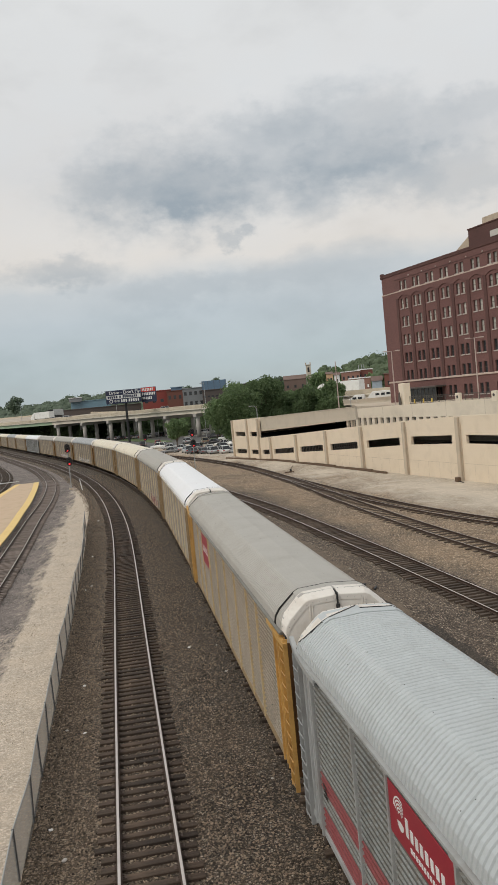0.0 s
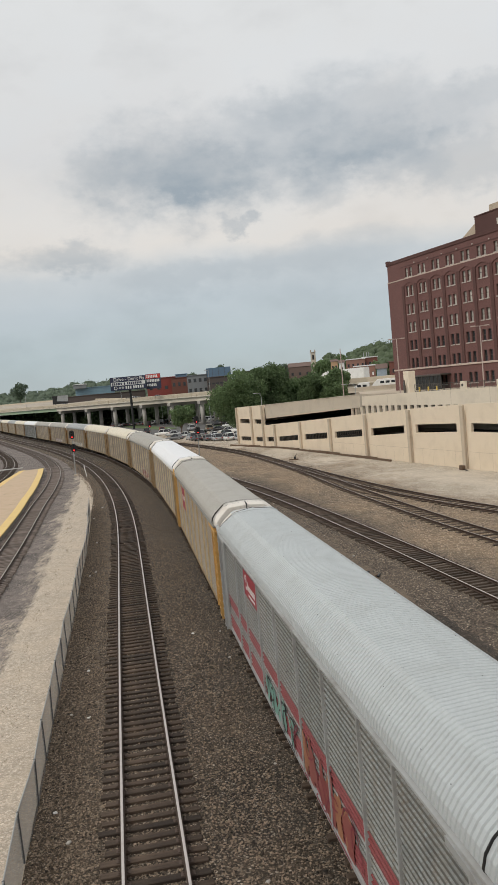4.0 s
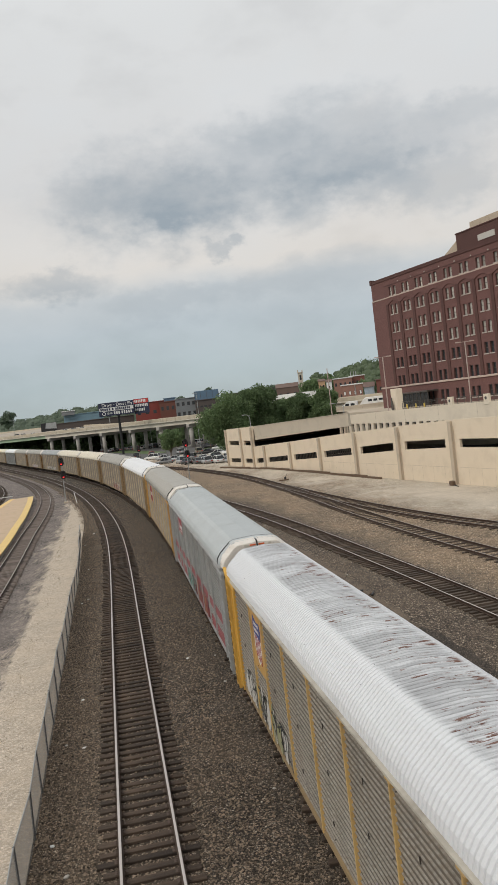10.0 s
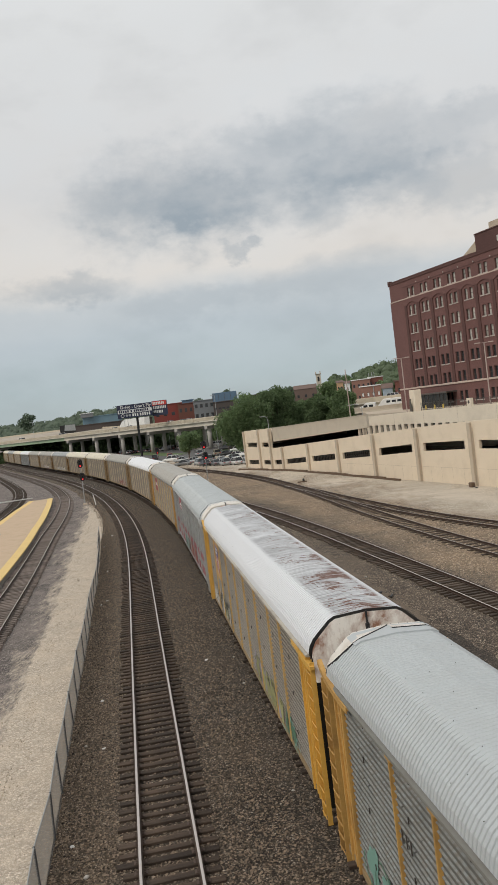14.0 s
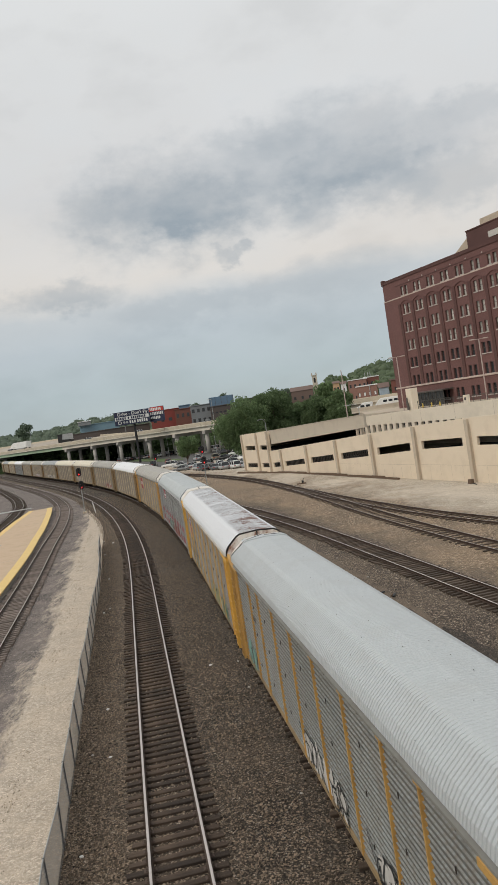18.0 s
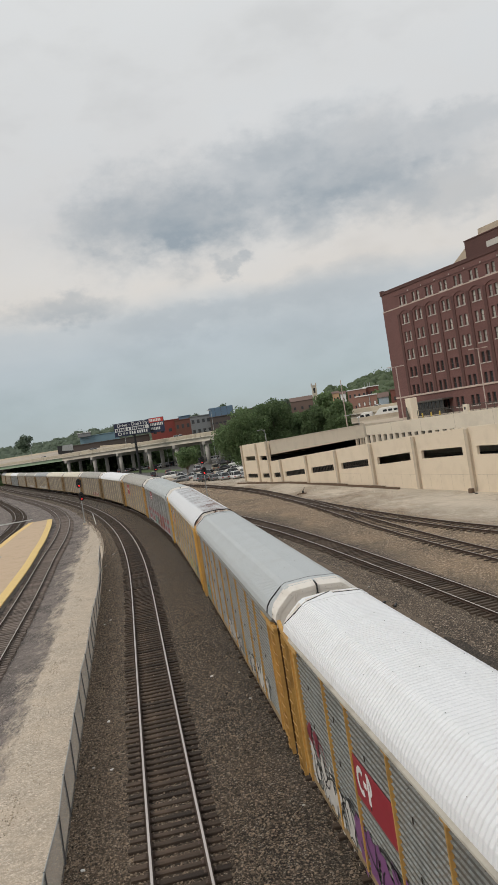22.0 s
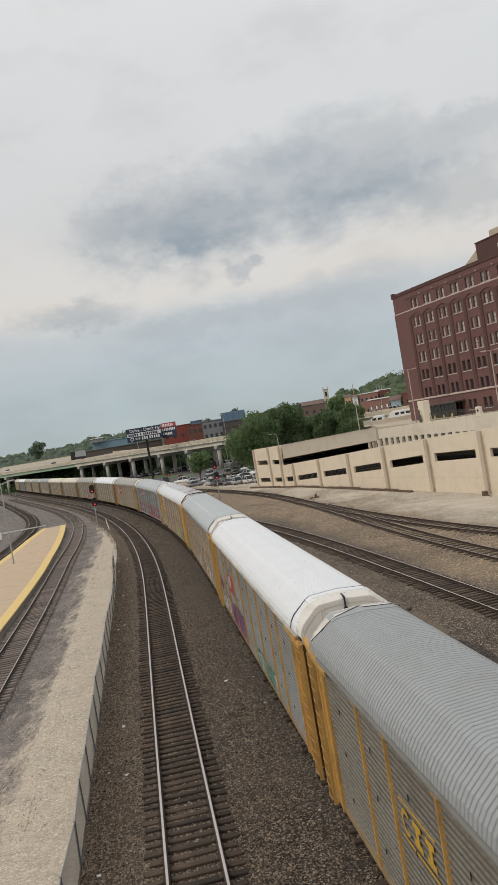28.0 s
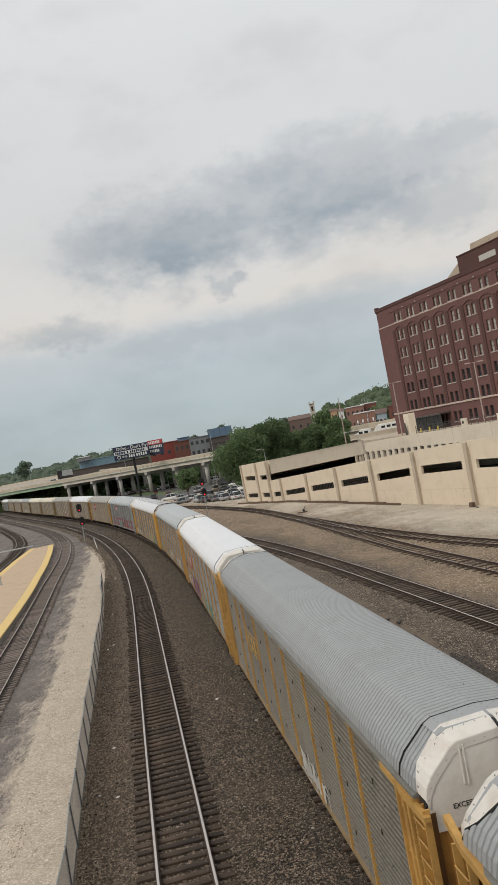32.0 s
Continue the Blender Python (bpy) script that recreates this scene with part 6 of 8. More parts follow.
    sg = sign(c, 6.2, 3.1, 4.55, 2.7, RED_SIGN, "faded red panel with white bars")
    marks(sg, [(7.0 - i * 0.42, 3.7, 7.0 - i * 0.42 + 0.16, 4.05) for i in range(5)], WHITE_MARK, "white bars of a name")
    graffiti(TRAIN[5], -8.0, 6.0, 0.98, 1.9, ("white",), "black", 20)
    graffiti(TRAIN[6], -6.0, 4.0, 0.98, 1.8, ("white",), "purple", 21)
    graffiti(TRAIN[2], -9.0, -2.0, 0.98, 2.0, ("red",), "white", 22)
    # bring the markings on the sides into line with the posts
    for n, c in TRAIN.items():
        for ob in c.children:
            if ob.name.split(".")[0] in ("sign_panel", "marking", "graffiti", "graffiti_outline"):
                ob.location.y -= 0.6
    part("lettering", text_mesh("HOOK", 0.28, RUSTBROWN), None, TRAIN[-4], "brown hand-drawn letters", at=pose(-SIDE_X - 0.009, 12.55, 2.6, 90, 0, -90) @ Matrix.Rotation(radians(-78), 4, "Z"))
    for n in (-1, -3, -4, -5, 0):
        letters(TRAIN[n], "EXCESS HEIGHT", -0.60, 4.60, 0.118, BLACK_MARK, "black warning words", end=-1)

# ---- parking garage ----
BARS = worn("dark_bronze_bars", (0.10, 0.09, 0.08), 0.5, 0.4)


def top_z(u):
    return float(np.interp(u, (0, 14.55, 14.56, 20.5, 32, 43.5, 55.2, 66.8, 77.6, 90, 120), (6.95, 7.2, 3.55, 3.9, 4.5, 5.15, 5.82, 6.42, 6.9, 7.1, 7.2)))


def slit_z(u):
    """Top and bottom of the lower slot at u."""
    t = float(np.interp(u, (0, 18.5, 21, 32.8, 44.3, 55.4, 67.1, 78.4, 120), (1.15, 1.4, 1.66, 2.35, 3.02, 3.7, 4.45, 4.78, 4.9)))
    return t, t - float(np.interp(u, (0, 21, 64, 120), (0.78, 0.82, 1.02, 0.85)))


def make_garage():
    root = thing("parking_garage", "long tan concrete parking garage with sloping slots", "parking garage", at=pose(-2.9, 165.2, 0, 0, 0, -70.33))
    cols = [0, 8.6, 14.6, 20.4, 32.05, 43.6, 55.2, 66.85, 78.5, 90.1, 101.7]
    T = 0.35
    for i in range(len(cols) - 1):
        a, b = cols[i], cols[i + 1]
        first = i < 2
        o0, o1 = a + 1.1, b - (1.7 if b - a > 8 else 1.0)
        zt = (lambda u: 6.95 + 0.018 * u) if first else top_z
        # wall below the slot, above it, and beside it
        g = Geo()
        g.plate([(a, -0.6), (b, -0.6), (b, slit_z(b)[1]), (a, slit_z(a)[1])], "y", 0, T)
        part("wall_panel", g, CONCRETE, root, "lower tan wall panel")
        g = Geo()
        if first:
            g.plate([(a, slit_z(a)[0]), (b, slit_z(b)[0]), (b, 3.8), (a, 3.8)], "y", 0, T)
            g.plate([(a, 4.66), (b, 4.66), (b, zt(b)), (a, zt(a))], "y", 0, T)
            g.plate([(a, 3.8), (o0 + 0.1, 3.8), (o0 + 0.1, 4.66), (a, 4.66)], "y", 0, T)
            g.plate([(o1, 3.8), (b, 3.8), (b, 4.66), (o1, 4.66)], "y", 0, T)
        else:
            g.plate([(a, slit_z(a)[0]), (b, slit_z(b)[0]), (b, zt(b)), (a, zt(a + 0.05))], "y", 0, T)
        part("wall_panel", g, CONCRETE, root, "upper tan wall panel")
        for p, q in ((a, o0), (o1, b)):
            part("slot_jamb", Geo().plate([(p, slit_z(p)[1]), (q, slit_z(q)[1]), (q, slit_z(q)[0]), (p, slit_z(p)[0])], "y", 0.003, T - 0.003), CONCRETE, root)
        if i in (0, 1, 2, 3, 4, 5):
            k = int((o1 - o0) / 0.55)
            for j in range(1, k):
                u = o0 + (o1 - o0) * j / k
                t, bt = slit_z(u)
                part("grille_bar", Geo().box(u - 0.05, 0.05, bt, u + 0.05, 0.13, t), BARS, root)
        # the panel joint low on the wall, and drain stains
        if i >= 5:
            part("wall_joint", Geo().box(a + 0.5, -0.006, 1.25 + 0.04 * i, b - 0.3, 0.004, 1.28 + 0.04 * i), CONCRETE_COL, root)
            for j in range(1, 5):
                u = a + (b - a) * j / 5
                part("wall_joint", Geo().box(u - 0.012, -0.005, -0.4, u + 0.012, 0.004, 1.25 + 0.04 * i), CONCRETE_COL, root)
    for i, u in enumerate(cols[:-1]):
        zt = 6.9 if i == 0 else 7.1 if i == 1 else 7.2 if i == 2 else top_z(u) - 0.12
        w = 0.55 if i > 2 else 0.45
        part("column", Geo().cbox(u - w, -0.32, -0.6, u + 0.05, 0.002, zt, 0.04), CONCRETE_COL, root, "projecting concrete column")
        if i in (6, 7, 8):
            part("drain_pipe", Geo().tube((u + 0.2, -0.1, -0.3), (u + 0.2, -0.1, zt - 0.6), 0.05), CONCRETE_COL, root)
    # upper ramp wall, set behind the lower one, with a dark slot under it
    g = Geo()
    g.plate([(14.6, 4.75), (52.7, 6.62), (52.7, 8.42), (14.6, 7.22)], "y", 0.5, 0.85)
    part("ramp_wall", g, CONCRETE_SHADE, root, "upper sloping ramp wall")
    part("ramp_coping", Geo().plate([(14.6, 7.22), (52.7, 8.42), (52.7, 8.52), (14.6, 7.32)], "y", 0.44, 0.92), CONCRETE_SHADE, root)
    for u in (49.5, 50.8):
        z = 4.75 + (u - 14.6) * 0.049
        part("ramp_post", Geo().box(u, 0.6, z - 1.5, u + 0.4, 0.9, z + 0.05), CONCRETE_COL, root)
    # end wall towards the parking lot
    g = Geo()
    g.plate([(T, -0.6), (24, -0.6), (24, 6.95), (T, 6.95)], "x", -0.002, 0.35)
    part("end_wall", g, CONCRETE, root)
    # decks and back walls inside, near black to stand for their shade
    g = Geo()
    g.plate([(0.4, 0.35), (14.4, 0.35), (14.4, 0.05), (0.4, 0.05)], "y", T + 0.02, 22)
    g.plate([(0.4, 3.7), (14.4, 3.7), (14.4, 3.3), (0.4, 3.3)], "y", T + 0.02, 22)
    part("deck", g, INSIDE_SHADE, root)
    part("ramp_deck", Geo().plate([(15, 0.35), (66, 2.9), (102, 3.6), (102, 3.3), (66, 2.6), (15, 0.05)], "y", T + 0.02, 10), INSIDE_SHADE, root)
    part("upper_ramp_deck", Geo().plate([(15, 3.3), (53, 5.25), (66, 5.7), (102, 6.2), (102, 5.9), (66, 5.4), (53, 4.95), (15, 3.0)], "y", T + 0.02, 8.4), INSIDE_SHADE, root)
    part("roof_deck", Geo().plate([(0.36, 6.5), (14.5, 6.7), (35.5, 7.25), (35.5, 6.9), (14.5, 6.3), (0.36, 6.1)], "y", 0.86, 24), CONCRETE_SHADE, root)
    part("back_wall", Geo().plate([(0.4, -0.6), (102, -0.6), (102, 5.9), (52.6, 6.9), (0.4, 6.0)], "y", 22.5, 22.9), INSIDE_SHADE, root)
    # pale retaining wall behind, with a row of square slots
    zt = lambda u: float(np.interp(u, (34, 49, 64, 74, 120), (7.55, 7.95, 8.18, 8.25, 8.3)))
    y0 = 8.6
    u0, u1 = 37.0, 110
    g = Geo()
    g.plate([(u0 - 2, 6.2), (u1, 6.2), (u1, 8.3), (74, 8.25), (64, 8.18), (49, 7.95), (u0 - 2, 7.65)], "y", y0, y0 + 0.4)
    part("retaining_wall", g, CONCRETE_PALE, root, "pale stained concrete retaining wall")
    k = 0
    u = u0 - 2
    while u < 66:
        part("slot_pier", Geo().box(u, y0, 4.6, u + 0.85, y0 + 0.4, 6.2), CONCRETE_PALE, root)
        u += 1.85
    # near-black sheet close behind the slots, standing for deep shade
    part("slot_back", Geo().box(u0 - 2, y0 + 0.405, 4.0, 68, y0 + 0.44, 6.3), INSIDE_SHADE, root)
    part("slot_sill", Geo().box(u0 - 2, y0, 3.0, u1, y0 + 0.4, 4.6), CONCRETE_PALE, root)
    for u in (46.0, 54.5, 63.0, 71.5, 80):
        part("wall_joint", Geo().box(u, y0 - 0.005, 6.25, u + 0.05, y0 + 0.004, zt(u) - 0.02), CONCRETE_COL, root)


def upper_terrace():
    """The street level behind the garage."""
    c, s = math.cos(radians(-70.33)), math.sin(radians(-70.33))
    w = lambda u, v: (-2.9 + u * c - v * s, 165.2 + u * s + v * c)
    g = Geo()
    poly = [w(36, 9.05), w(112, 9.05), w(112, 120), w(-110, 120), w(-110, 62), w(-60, 57), w(2, 27), w(36, 24.2)]
    g.prism(poly[::-1] if False else poly, -0.5, 7.2)
    thing("street_terrace", "raised street ground behind the garage wall", "ground", g, CONCRETE_COL, kind="structure")
    return w


make_garage()
on_garage = upper_terrace()


def deck_lamp(az, r, z0, h, label, heads=True):
    a = radians(az)
    root = thing("parking_lamp", label, "lamp post", at=pose(r * math.sin(a), r * math.cos(a), z0, 0, 0, -az), group="lamps on the garage")
    part("base", Geo().cbox(-0.2, -0.2, 0, 0.2, 0.2, 0.5, 0.03), CONCRETE_COL, root)
    part("pole", Geo().tube((0, 0, 0.4), (0, 0, h), 0.09, 0.07, 8), LAMP_PAINT, root)
    if not heads:
        part("cap", Geo().tube((0, 0, h), (0, 0, h + 0.12), 0.07, 0.02, 8), LAMP_PAINT, root)
        return root
    part("cross_arm", Geo().tube((-0.75, 0, h), (0.75, 0, h), 0.035, n=6), LAMP_PAINT, root)
    for sx in (-1, 1):
        a0, b0 = sorted((sx * 0.55, sx * 1.25))
        part("lamp_head", Geo().cbox(a0, -0.16, h - 0.04, b0, 0.16, h + 0.09, 0.02), LAMP_PAINT, root)
    return root


LAMP_PAINT = worn("dusty_pink_lamp_paint", (0.45, 0.36, 0.32), 0.5)
deck_lamp(10.34, 127, 7.2, 8.9, "slim twin-head lamp post above the garage wall")
deck_lamp(15.86, 116, 7.2, 9.1, "slim twin-head lamp post above the garage wall")
deck_lamp(6.47, 145, 7.3, 8.7, "slim grey pole on the garage roof", False)


def street_lamp(az, r, z0, h, reach, label):
    a = radians(az)
    root = thing("street_lamp", label, "street lamp", at=pose(r * math.sin(a), r * math.cos(a), z0, 0, 0, -az))
    part("pole", Geo().tube((0, 0, 0), (0, 0, h * 0.8), 0.09, 0.06, 8), GALV, root)
    g = Geo()
    p = [(0, 0, h * 0.8), (reach * 0.25, 0, h * 0.95), (reach * 0.6, 0, h), (reach, 0, h)]
    for q, w in zip(p, p[1:]):
        g.tube(q, w, 0.045, n=6)
    part("arm", g, GALV, root)
    part("lamp_head", Geo().cbox(min(reach, reach * 1.5), -0.12, h - 0.08, max(reach, reach * 1.5), 0.12, h + 0.06, 0.03), GALV, root)
    return root


street_lamp(0.75, 158, 6.1, 3.4, -1.0, "short grey street lamp behind the garage corner")
street_lamp(7.3, 146, 7.2, 2.6, -1.6, "short curved grey street lamp behind the garage wall")


def terrace_things():
    # pale stair tower, bollards, railing and planters above the wall
    root = thing("stair_pylon", "pale concrete stair pylon on the terrace", "stair tower", at=pose(*on_garage(47.15, 12.0), 7.2, 0, 0, -70.33))
    part("shaft", Geo().cbox(-0.75, -0.6, 0, 0.75, 0.6, 3.9, 0.05), CONCRETE_PALE, root)
    g = Geo()
    g.loft([[(0.15 + lean + r * math.cos(a), -1.0 + r * math.sin(a), z) for a in [math.pi * k / 4 for k in range(8)]] for z, r, lean in ((0, 0.32, 0), (0.25, 0.30, 0), (0.3, 0.16, 0.05), (1.0, 0.22, 0.0), (1.6, 0.20, -0.06), (2.1, 0.13, -0.1), (2.5, 0.10, -0.04), (2.62, 0.04, 0.0))], closed=True, caps=True)
    thing("statue", "slender dark bronze statue beside the concrete pylon", "statue", g, BARS, at=pose(*on_garage(47.15, 12.0), 7.2, 0, 0, -70.33), smooth=True)
    for i, u in enumerate((49.8, 52.25, 54.5)):
        b = thing("bollard", "short yellow steel bollard", "bollard", at=pose(*on_garage(u, 12.0), 7.2), group="yellow bollards")
        part("post", Geo().tube((0, 0, 0), (0, 0, 1.35), 0.11, n=10), YELLOW_MARK_DECK, b)
        part("cap", Geo().tube((0, 0, 1.35), (0, 0, 1.42), 0.11, 0.05, n=10), YELLOW_MARK_DECK, b)
    root = thing("terrace_railing", "grey steel railing along the terrace", "railing", at=pose(*on_garage(53.5, 9.0), 8.0, 0, 0, -70.33))
    for i in range(0, 27):
        part("post", Geo().box(i * 1.5 - 0.03, -0.03, 0, i * 1.5 + 0.03, 0.03, 1.15), BARS, root)
        g = Geo()
        for k in range(1, 9):
            g.box(i * 1.5 + k * 0.166 - 0.008, -0.008, 0.12, i * 1.5 + k * 0.166 + 0.008, 0.008, 1.1)
        tagged(part("pickets", g, BARS, root), kind="stuff")
    for z in (0.12, 1.1):
        part("rail", Geo().box(0, -0.03, z - 0.03, 40.5, 0.03, z + 0.03), BARS, root)
    for u in (65.9, 73.5):
        p = thing("gate_pier", "pale square concrete pier in the railing", "pier", at=pose(*on_garage(u, 8.75), 7.9, 0, 0, -70.33), group="railing piers")
        part("shaft", Geo().cbox(-0.48, -0.2, 0, 0.48, 0.2, 1.3, 0.03), CONCRETE_PALE, p)
        part("plaque", Geo().tube((0, -0.23, 0.8), (0, -0.2, 0.8), 0.2, n=16), BARS, p)
    root = thing("entrance_canopy", "dark glazed entrance canopy below the brick wall", "canopy", at=pose(36.2, 162.5, 7.2, 0, 0, -68.83))
    part("glass_wall", Geo().box(-3.05, -2.2, 0, 6.1, -2.1, 2.6), LENS_DARK, root)
    part("roof", Geo().cbox(-3.3, -2.6, 2.6, 6.4, 0, 2.9, 0.03), BARS, root)
    for i in range(8):
        part("mullion", Geo().box(-3.05 + i * 1.3 - 0.04, -2.26, 0, -3.05 + i * 1.3 + 0.04, -2.2, 2.6), BARS, root)


YELLOW_MARK_DECK = worn("yellow_bollard_paint", (0.70, 0.50, 0.10), 0.5)
terrace_things()

# ---- brick warehouse ----
def brick_mat(name, col, var=0.10):
    m, t, bs = base_mat(name, 0.88)
    co = coords(t)
    br = nd(t, "ShaderNodeTexBrick", Scale=1.0)
    br.inputs["Brick Width"].default_value, br.inputs["Row Height"].default_value, br.inputs["Mortar Size"].default_value = 0.22, 0.075, 0.008
    br.inputs["Color1"].default_value = (*[c * (1 - var) for c in col], 1)
    br.inputs["Color2"].default_value = (*[min(1, c * (1 + var)) for c in col], 1)
    br.inputs["Mortar"].default_value = (*[c * 0.8 for c in col], 1)
    mp = nd(t, "ShaderNodeMapping")
    mp.inputs["Rotation"].default_value = (radians(90), 0, 0)
    link(t, co, mp.inputs[0])
    link(t, mp.outputs[0], br.inputs["Vector"])
    wide = noise_node(t, co, 0.18, 6, 0.65, 0.4)
    c = mix_col(t, ramp(t, wide, [(0.4, 0.0), (0.7, 0.45)]), br.outputs[0], tuple(x * 0.62 for x in col))
    link(t, c, bs.inputs["Base Color"])
    bump(t, bs, br.outputs["Fac"], 0.2, 0.01)
    return m


BRICK = brick_mat("dark_red_brick", (0.168, 0.082, 0.074), 0.18)
# Darker roofline brick; on the piers it stands for their shadow.
BRICK_PIER = brick_mat("dark_and_shaded_brick", (0.105, 0.050, 0.044), 0.14)
STONE_TRIM = worn("pale_stone_trim", (0.50, 0.40, 0.34), 0.8)
SILL_STONE = worn("pale_sill_stone", (0.46, 0.41, 0.37), 0.8)
BLIND = worn("grey_window_blind", (0.46, 0.44, 0.40), 0.35, spread=0.15, grain=0.6, dirt=(0.12, 0.12, 0.12), dirt_amount=0.5, objvar=0.35)
GLASS_DARK = glass_mat("dark_window_glass", (0.035, 0.037, 0.04))
FRAME_DARK = worn("bronze_window_frame", (0.07, 0.05, 0.045), 0.5)
ROOF_TAN = worn("tan_roof_sheet", (0.50, 0.41, 0.31), 0.7)


def make_warehouse():
    root = thing("brick_warehouse", "seven-storey dark red brick warehouse with paired windows", "building", at=pose(31.18, 175.25, 0, 0, 0, -68.83))
    bays = [8.0 + 4.72 * i for i in range(12)]
    END = 64.0
    rows = [8.95] + [12.65 + 3.66 * k for k in range(5)] + [31.0]
    W2, SEP = 0.50, 0.78
    xs = [0.0]
    wins = []
    for b in bays:
        for d in (-SEP, SEP):
            wins.append(b + d)
    for w in wins:
        xs += [w - W2, w + W2]
    xs.append(END)
    heights = [0.95] + [0.98] * 5 + [0.9]
    zs = [6.5]
    for z, h in zip(rows, heights):
        zs += [z - h, z + h]
    zs.append(33.4)
    g = Geo().lattice(xs, zs, lambda i, j: not (i % 2 == 1 and j % 2 == 1), 0.0, 0.45)
    part("front_wall", g, BRICK, root, "dark red brick front wall")
    g = Geo()
    g.box(0.002, 0.45, 6.5, 0.45, 26, 33.4)
    g.box(0.45, 25.6, 6.5, END, 26, 33.4)
    g.box(END - 0.45, 0.45, 6.5, END, 25.6, 33.4)
    part("side_wall", g, BRICK, root)
    part("roof", Geo().box(0.45, 0.45, 33.0, END - 0.45, 25.6, 33.2), ASPHALT, root)
    # floors and inner wall coloured near black for the rooms' shade
    for k in range(1, 7):
        part("floor", Geo().box(0.5, 0.6, rows[k] - 1.9, END - 0.5, 2.5, rows[k] - 1.7), INSIDE_SHADE, root)
    part("inner_wall", Geo().box(0.5, 2.5, 6.5, END - 0.5, 2.7, 33), INSIDE_SHADE, root)
    # trim
    part("belt_course", Geo().cbox(-0.12, -0.14, 29.72, END, 0.0, 29.95, 0.03), STONE_TRIM, root, "pale stone belt course")
    part("belt_course", Geo().cbox(-0.16, -0.2, 11.3, END, 0.0, 11.62, 0.03), STONE_TRIM, root, "pale stone belt course")
    part("cornice", Geo().cbox(-0.14, -0.14, 33.4, END, 0.6, 33.75, 0.04), BRICK_PIER, root)
    part("parapet", Geo().cbox(-0.1, -0.08, 33.75, END, 0.5, 34.1, 0.03), BRICK_PIER, root)
    part("corner_block", Geo().cbox(-0.22, -0.22, 33.3, 0.5, 0.6, 34.4, 0.06), BRICK_PIER, root)
    part("corner_pier", Geo().cbox(-0.08, -0.10, 6.5, 5.6, 0.0, 29.7, 0.03), BRICK, root)
    # piers between the bays, darker brick standing for their shadow; arched heads over them
    for i in range(len(bays) + 1):
        u = bays[0] - 2.36 + 4.72 * i
        part("pier", Geo().cbox(u - 0.42, -0.16, 11.62, u + 0.42, 0.0, 28.5, 0.03), BRICK_PIER, root)
    for b in bays:
        arc = [(b - 1.94 + 3.88 * k / 10, 28.35 + 0.62 * math.sin(math.pi * k / 10)) for k in range(11)]
        part("arch", Geo().plate([(b - 2.36, 28.35)] + arc + [(b + 2.36, 28.35), (b + 2.36, 29.72), (b - 2.36, 29.72)], "y", -0.158, 0.0), BRICK, root)
        part("anchor", Geo().tube((b + 2.36, -0.12, 32.55), (b + 2.36, 0, 32.55), 0.13, n=8), SILL_STONE, root)
    part("dentil_band", Geo().cbox(5, -0.06, 32.2, END, 0.0, 32.35, 0.02), BRICK_PIER, root)
    # windows
    frames, panes, sills = {}, {}, {}
    for k, (z, h) in enumerate(zip(rows, heights)):
        bx = [-W2, -W2 + 0.05, W2 - 0.05, W2]
        bz = [-h, -h + 0.05, -0.03, 0.03, h - 0.05, h]
        g = Geo().lattice(bx, bz, lambda i, j: i % 2 == 0 or j % 2 == 0, 0.24, 0.32)
        frames[k] = g.mesh("window", FRAME_DARK)
        panes[k] = Geo().box(-W2, 0.33, -h, W2, 0.35, h).mesh("pane", BLIND if k >= 3 else GLASS_DARK)
        sills[k] = Geo().cbox(-W2 - 0.12, -0.12, -h - 0.2, W2 + 0.12, 0.1, -h, 0.02).mesh("sill", SILL_STONE)
    for w in wins:
        if w > 56:
            continue
        for k, z in enumerate(rows):
            ob = part("window", frames[k], None, root, at=pose(w, 0, z))
            part("pane", panes[k], None, ob)
            part("sill", sills[k], None, ob)
    # roof house
    part("roof_house", Geo().cbox(29.9, 0.3, 33.2, 47, 9, 37.0, 0.05), BRICK_PIER, root, "brick roof house")
    part("roof_house_cornice", Geo().cbox(29.8, 0.2, 37.0, 47.1, 9.1, 37.25, 0.05), BRICK_PIER, root)
    part("roof_house_window", Geo().box(36.0, 0.22, 34.6, 40.5, 0.3, 35.6), BLIND, root)
    part("roof_monitor", Geo().plate([(31.5, 33.2), (50, 33.2), (50, 38.75), (32.0, 38.75)], "y", 2.0, 20.0), ROOF_TAN, root, "tan sheet-metal roof monitor")
    part("roof_slope", Geo().plate([(23.6, 33.2), (29.8, 33.2), (29.8, 36.7), (24.0, 34.0)], "y", 1.2, 8.0), ROOF_TAN, root, "tan sloping roof sheet")
    return root


make_warehouse()

# ---- overpass, trees, far buildings, parked vehicles ----
def polar(az, r, z=0.0, turn=0.0):
    a = radians(az)
    return pose(r * math.sin(a), r * math.cos(a), z, 0, 0, -az + turn)


GIRDER = worn("pale_bridge_girder", (0.64, 0.59, 0.50), 0.8, spread=0.08, grain=0.4, dirt=(0.3, 0.27, 0.23), dirt_amount=0.5)
GIRDER_GREEN = worn("pale_green_bridge_steel", (0.34, 0.46, 0.31), 0.6, spread=0.08, grain=0.4, dirt=(0.25, 0.25, 0.18), dirt_amount=0.4)
PARAPET = worn("tan_bridge_parapet", (0.54, 0.47, 0.365), 0.85, spread=0.1, grain=0.5, dirt=(0.28, 0.24, 0.19), dirt_amount=0.5)
PIER = worn("grey_bridge_pier", (0.40, 0.38, 0.35), 0.85, spread=0.08, grain=0.5, dirt=(0.22, 0.2, 0.18), dirt_amount=0.5)


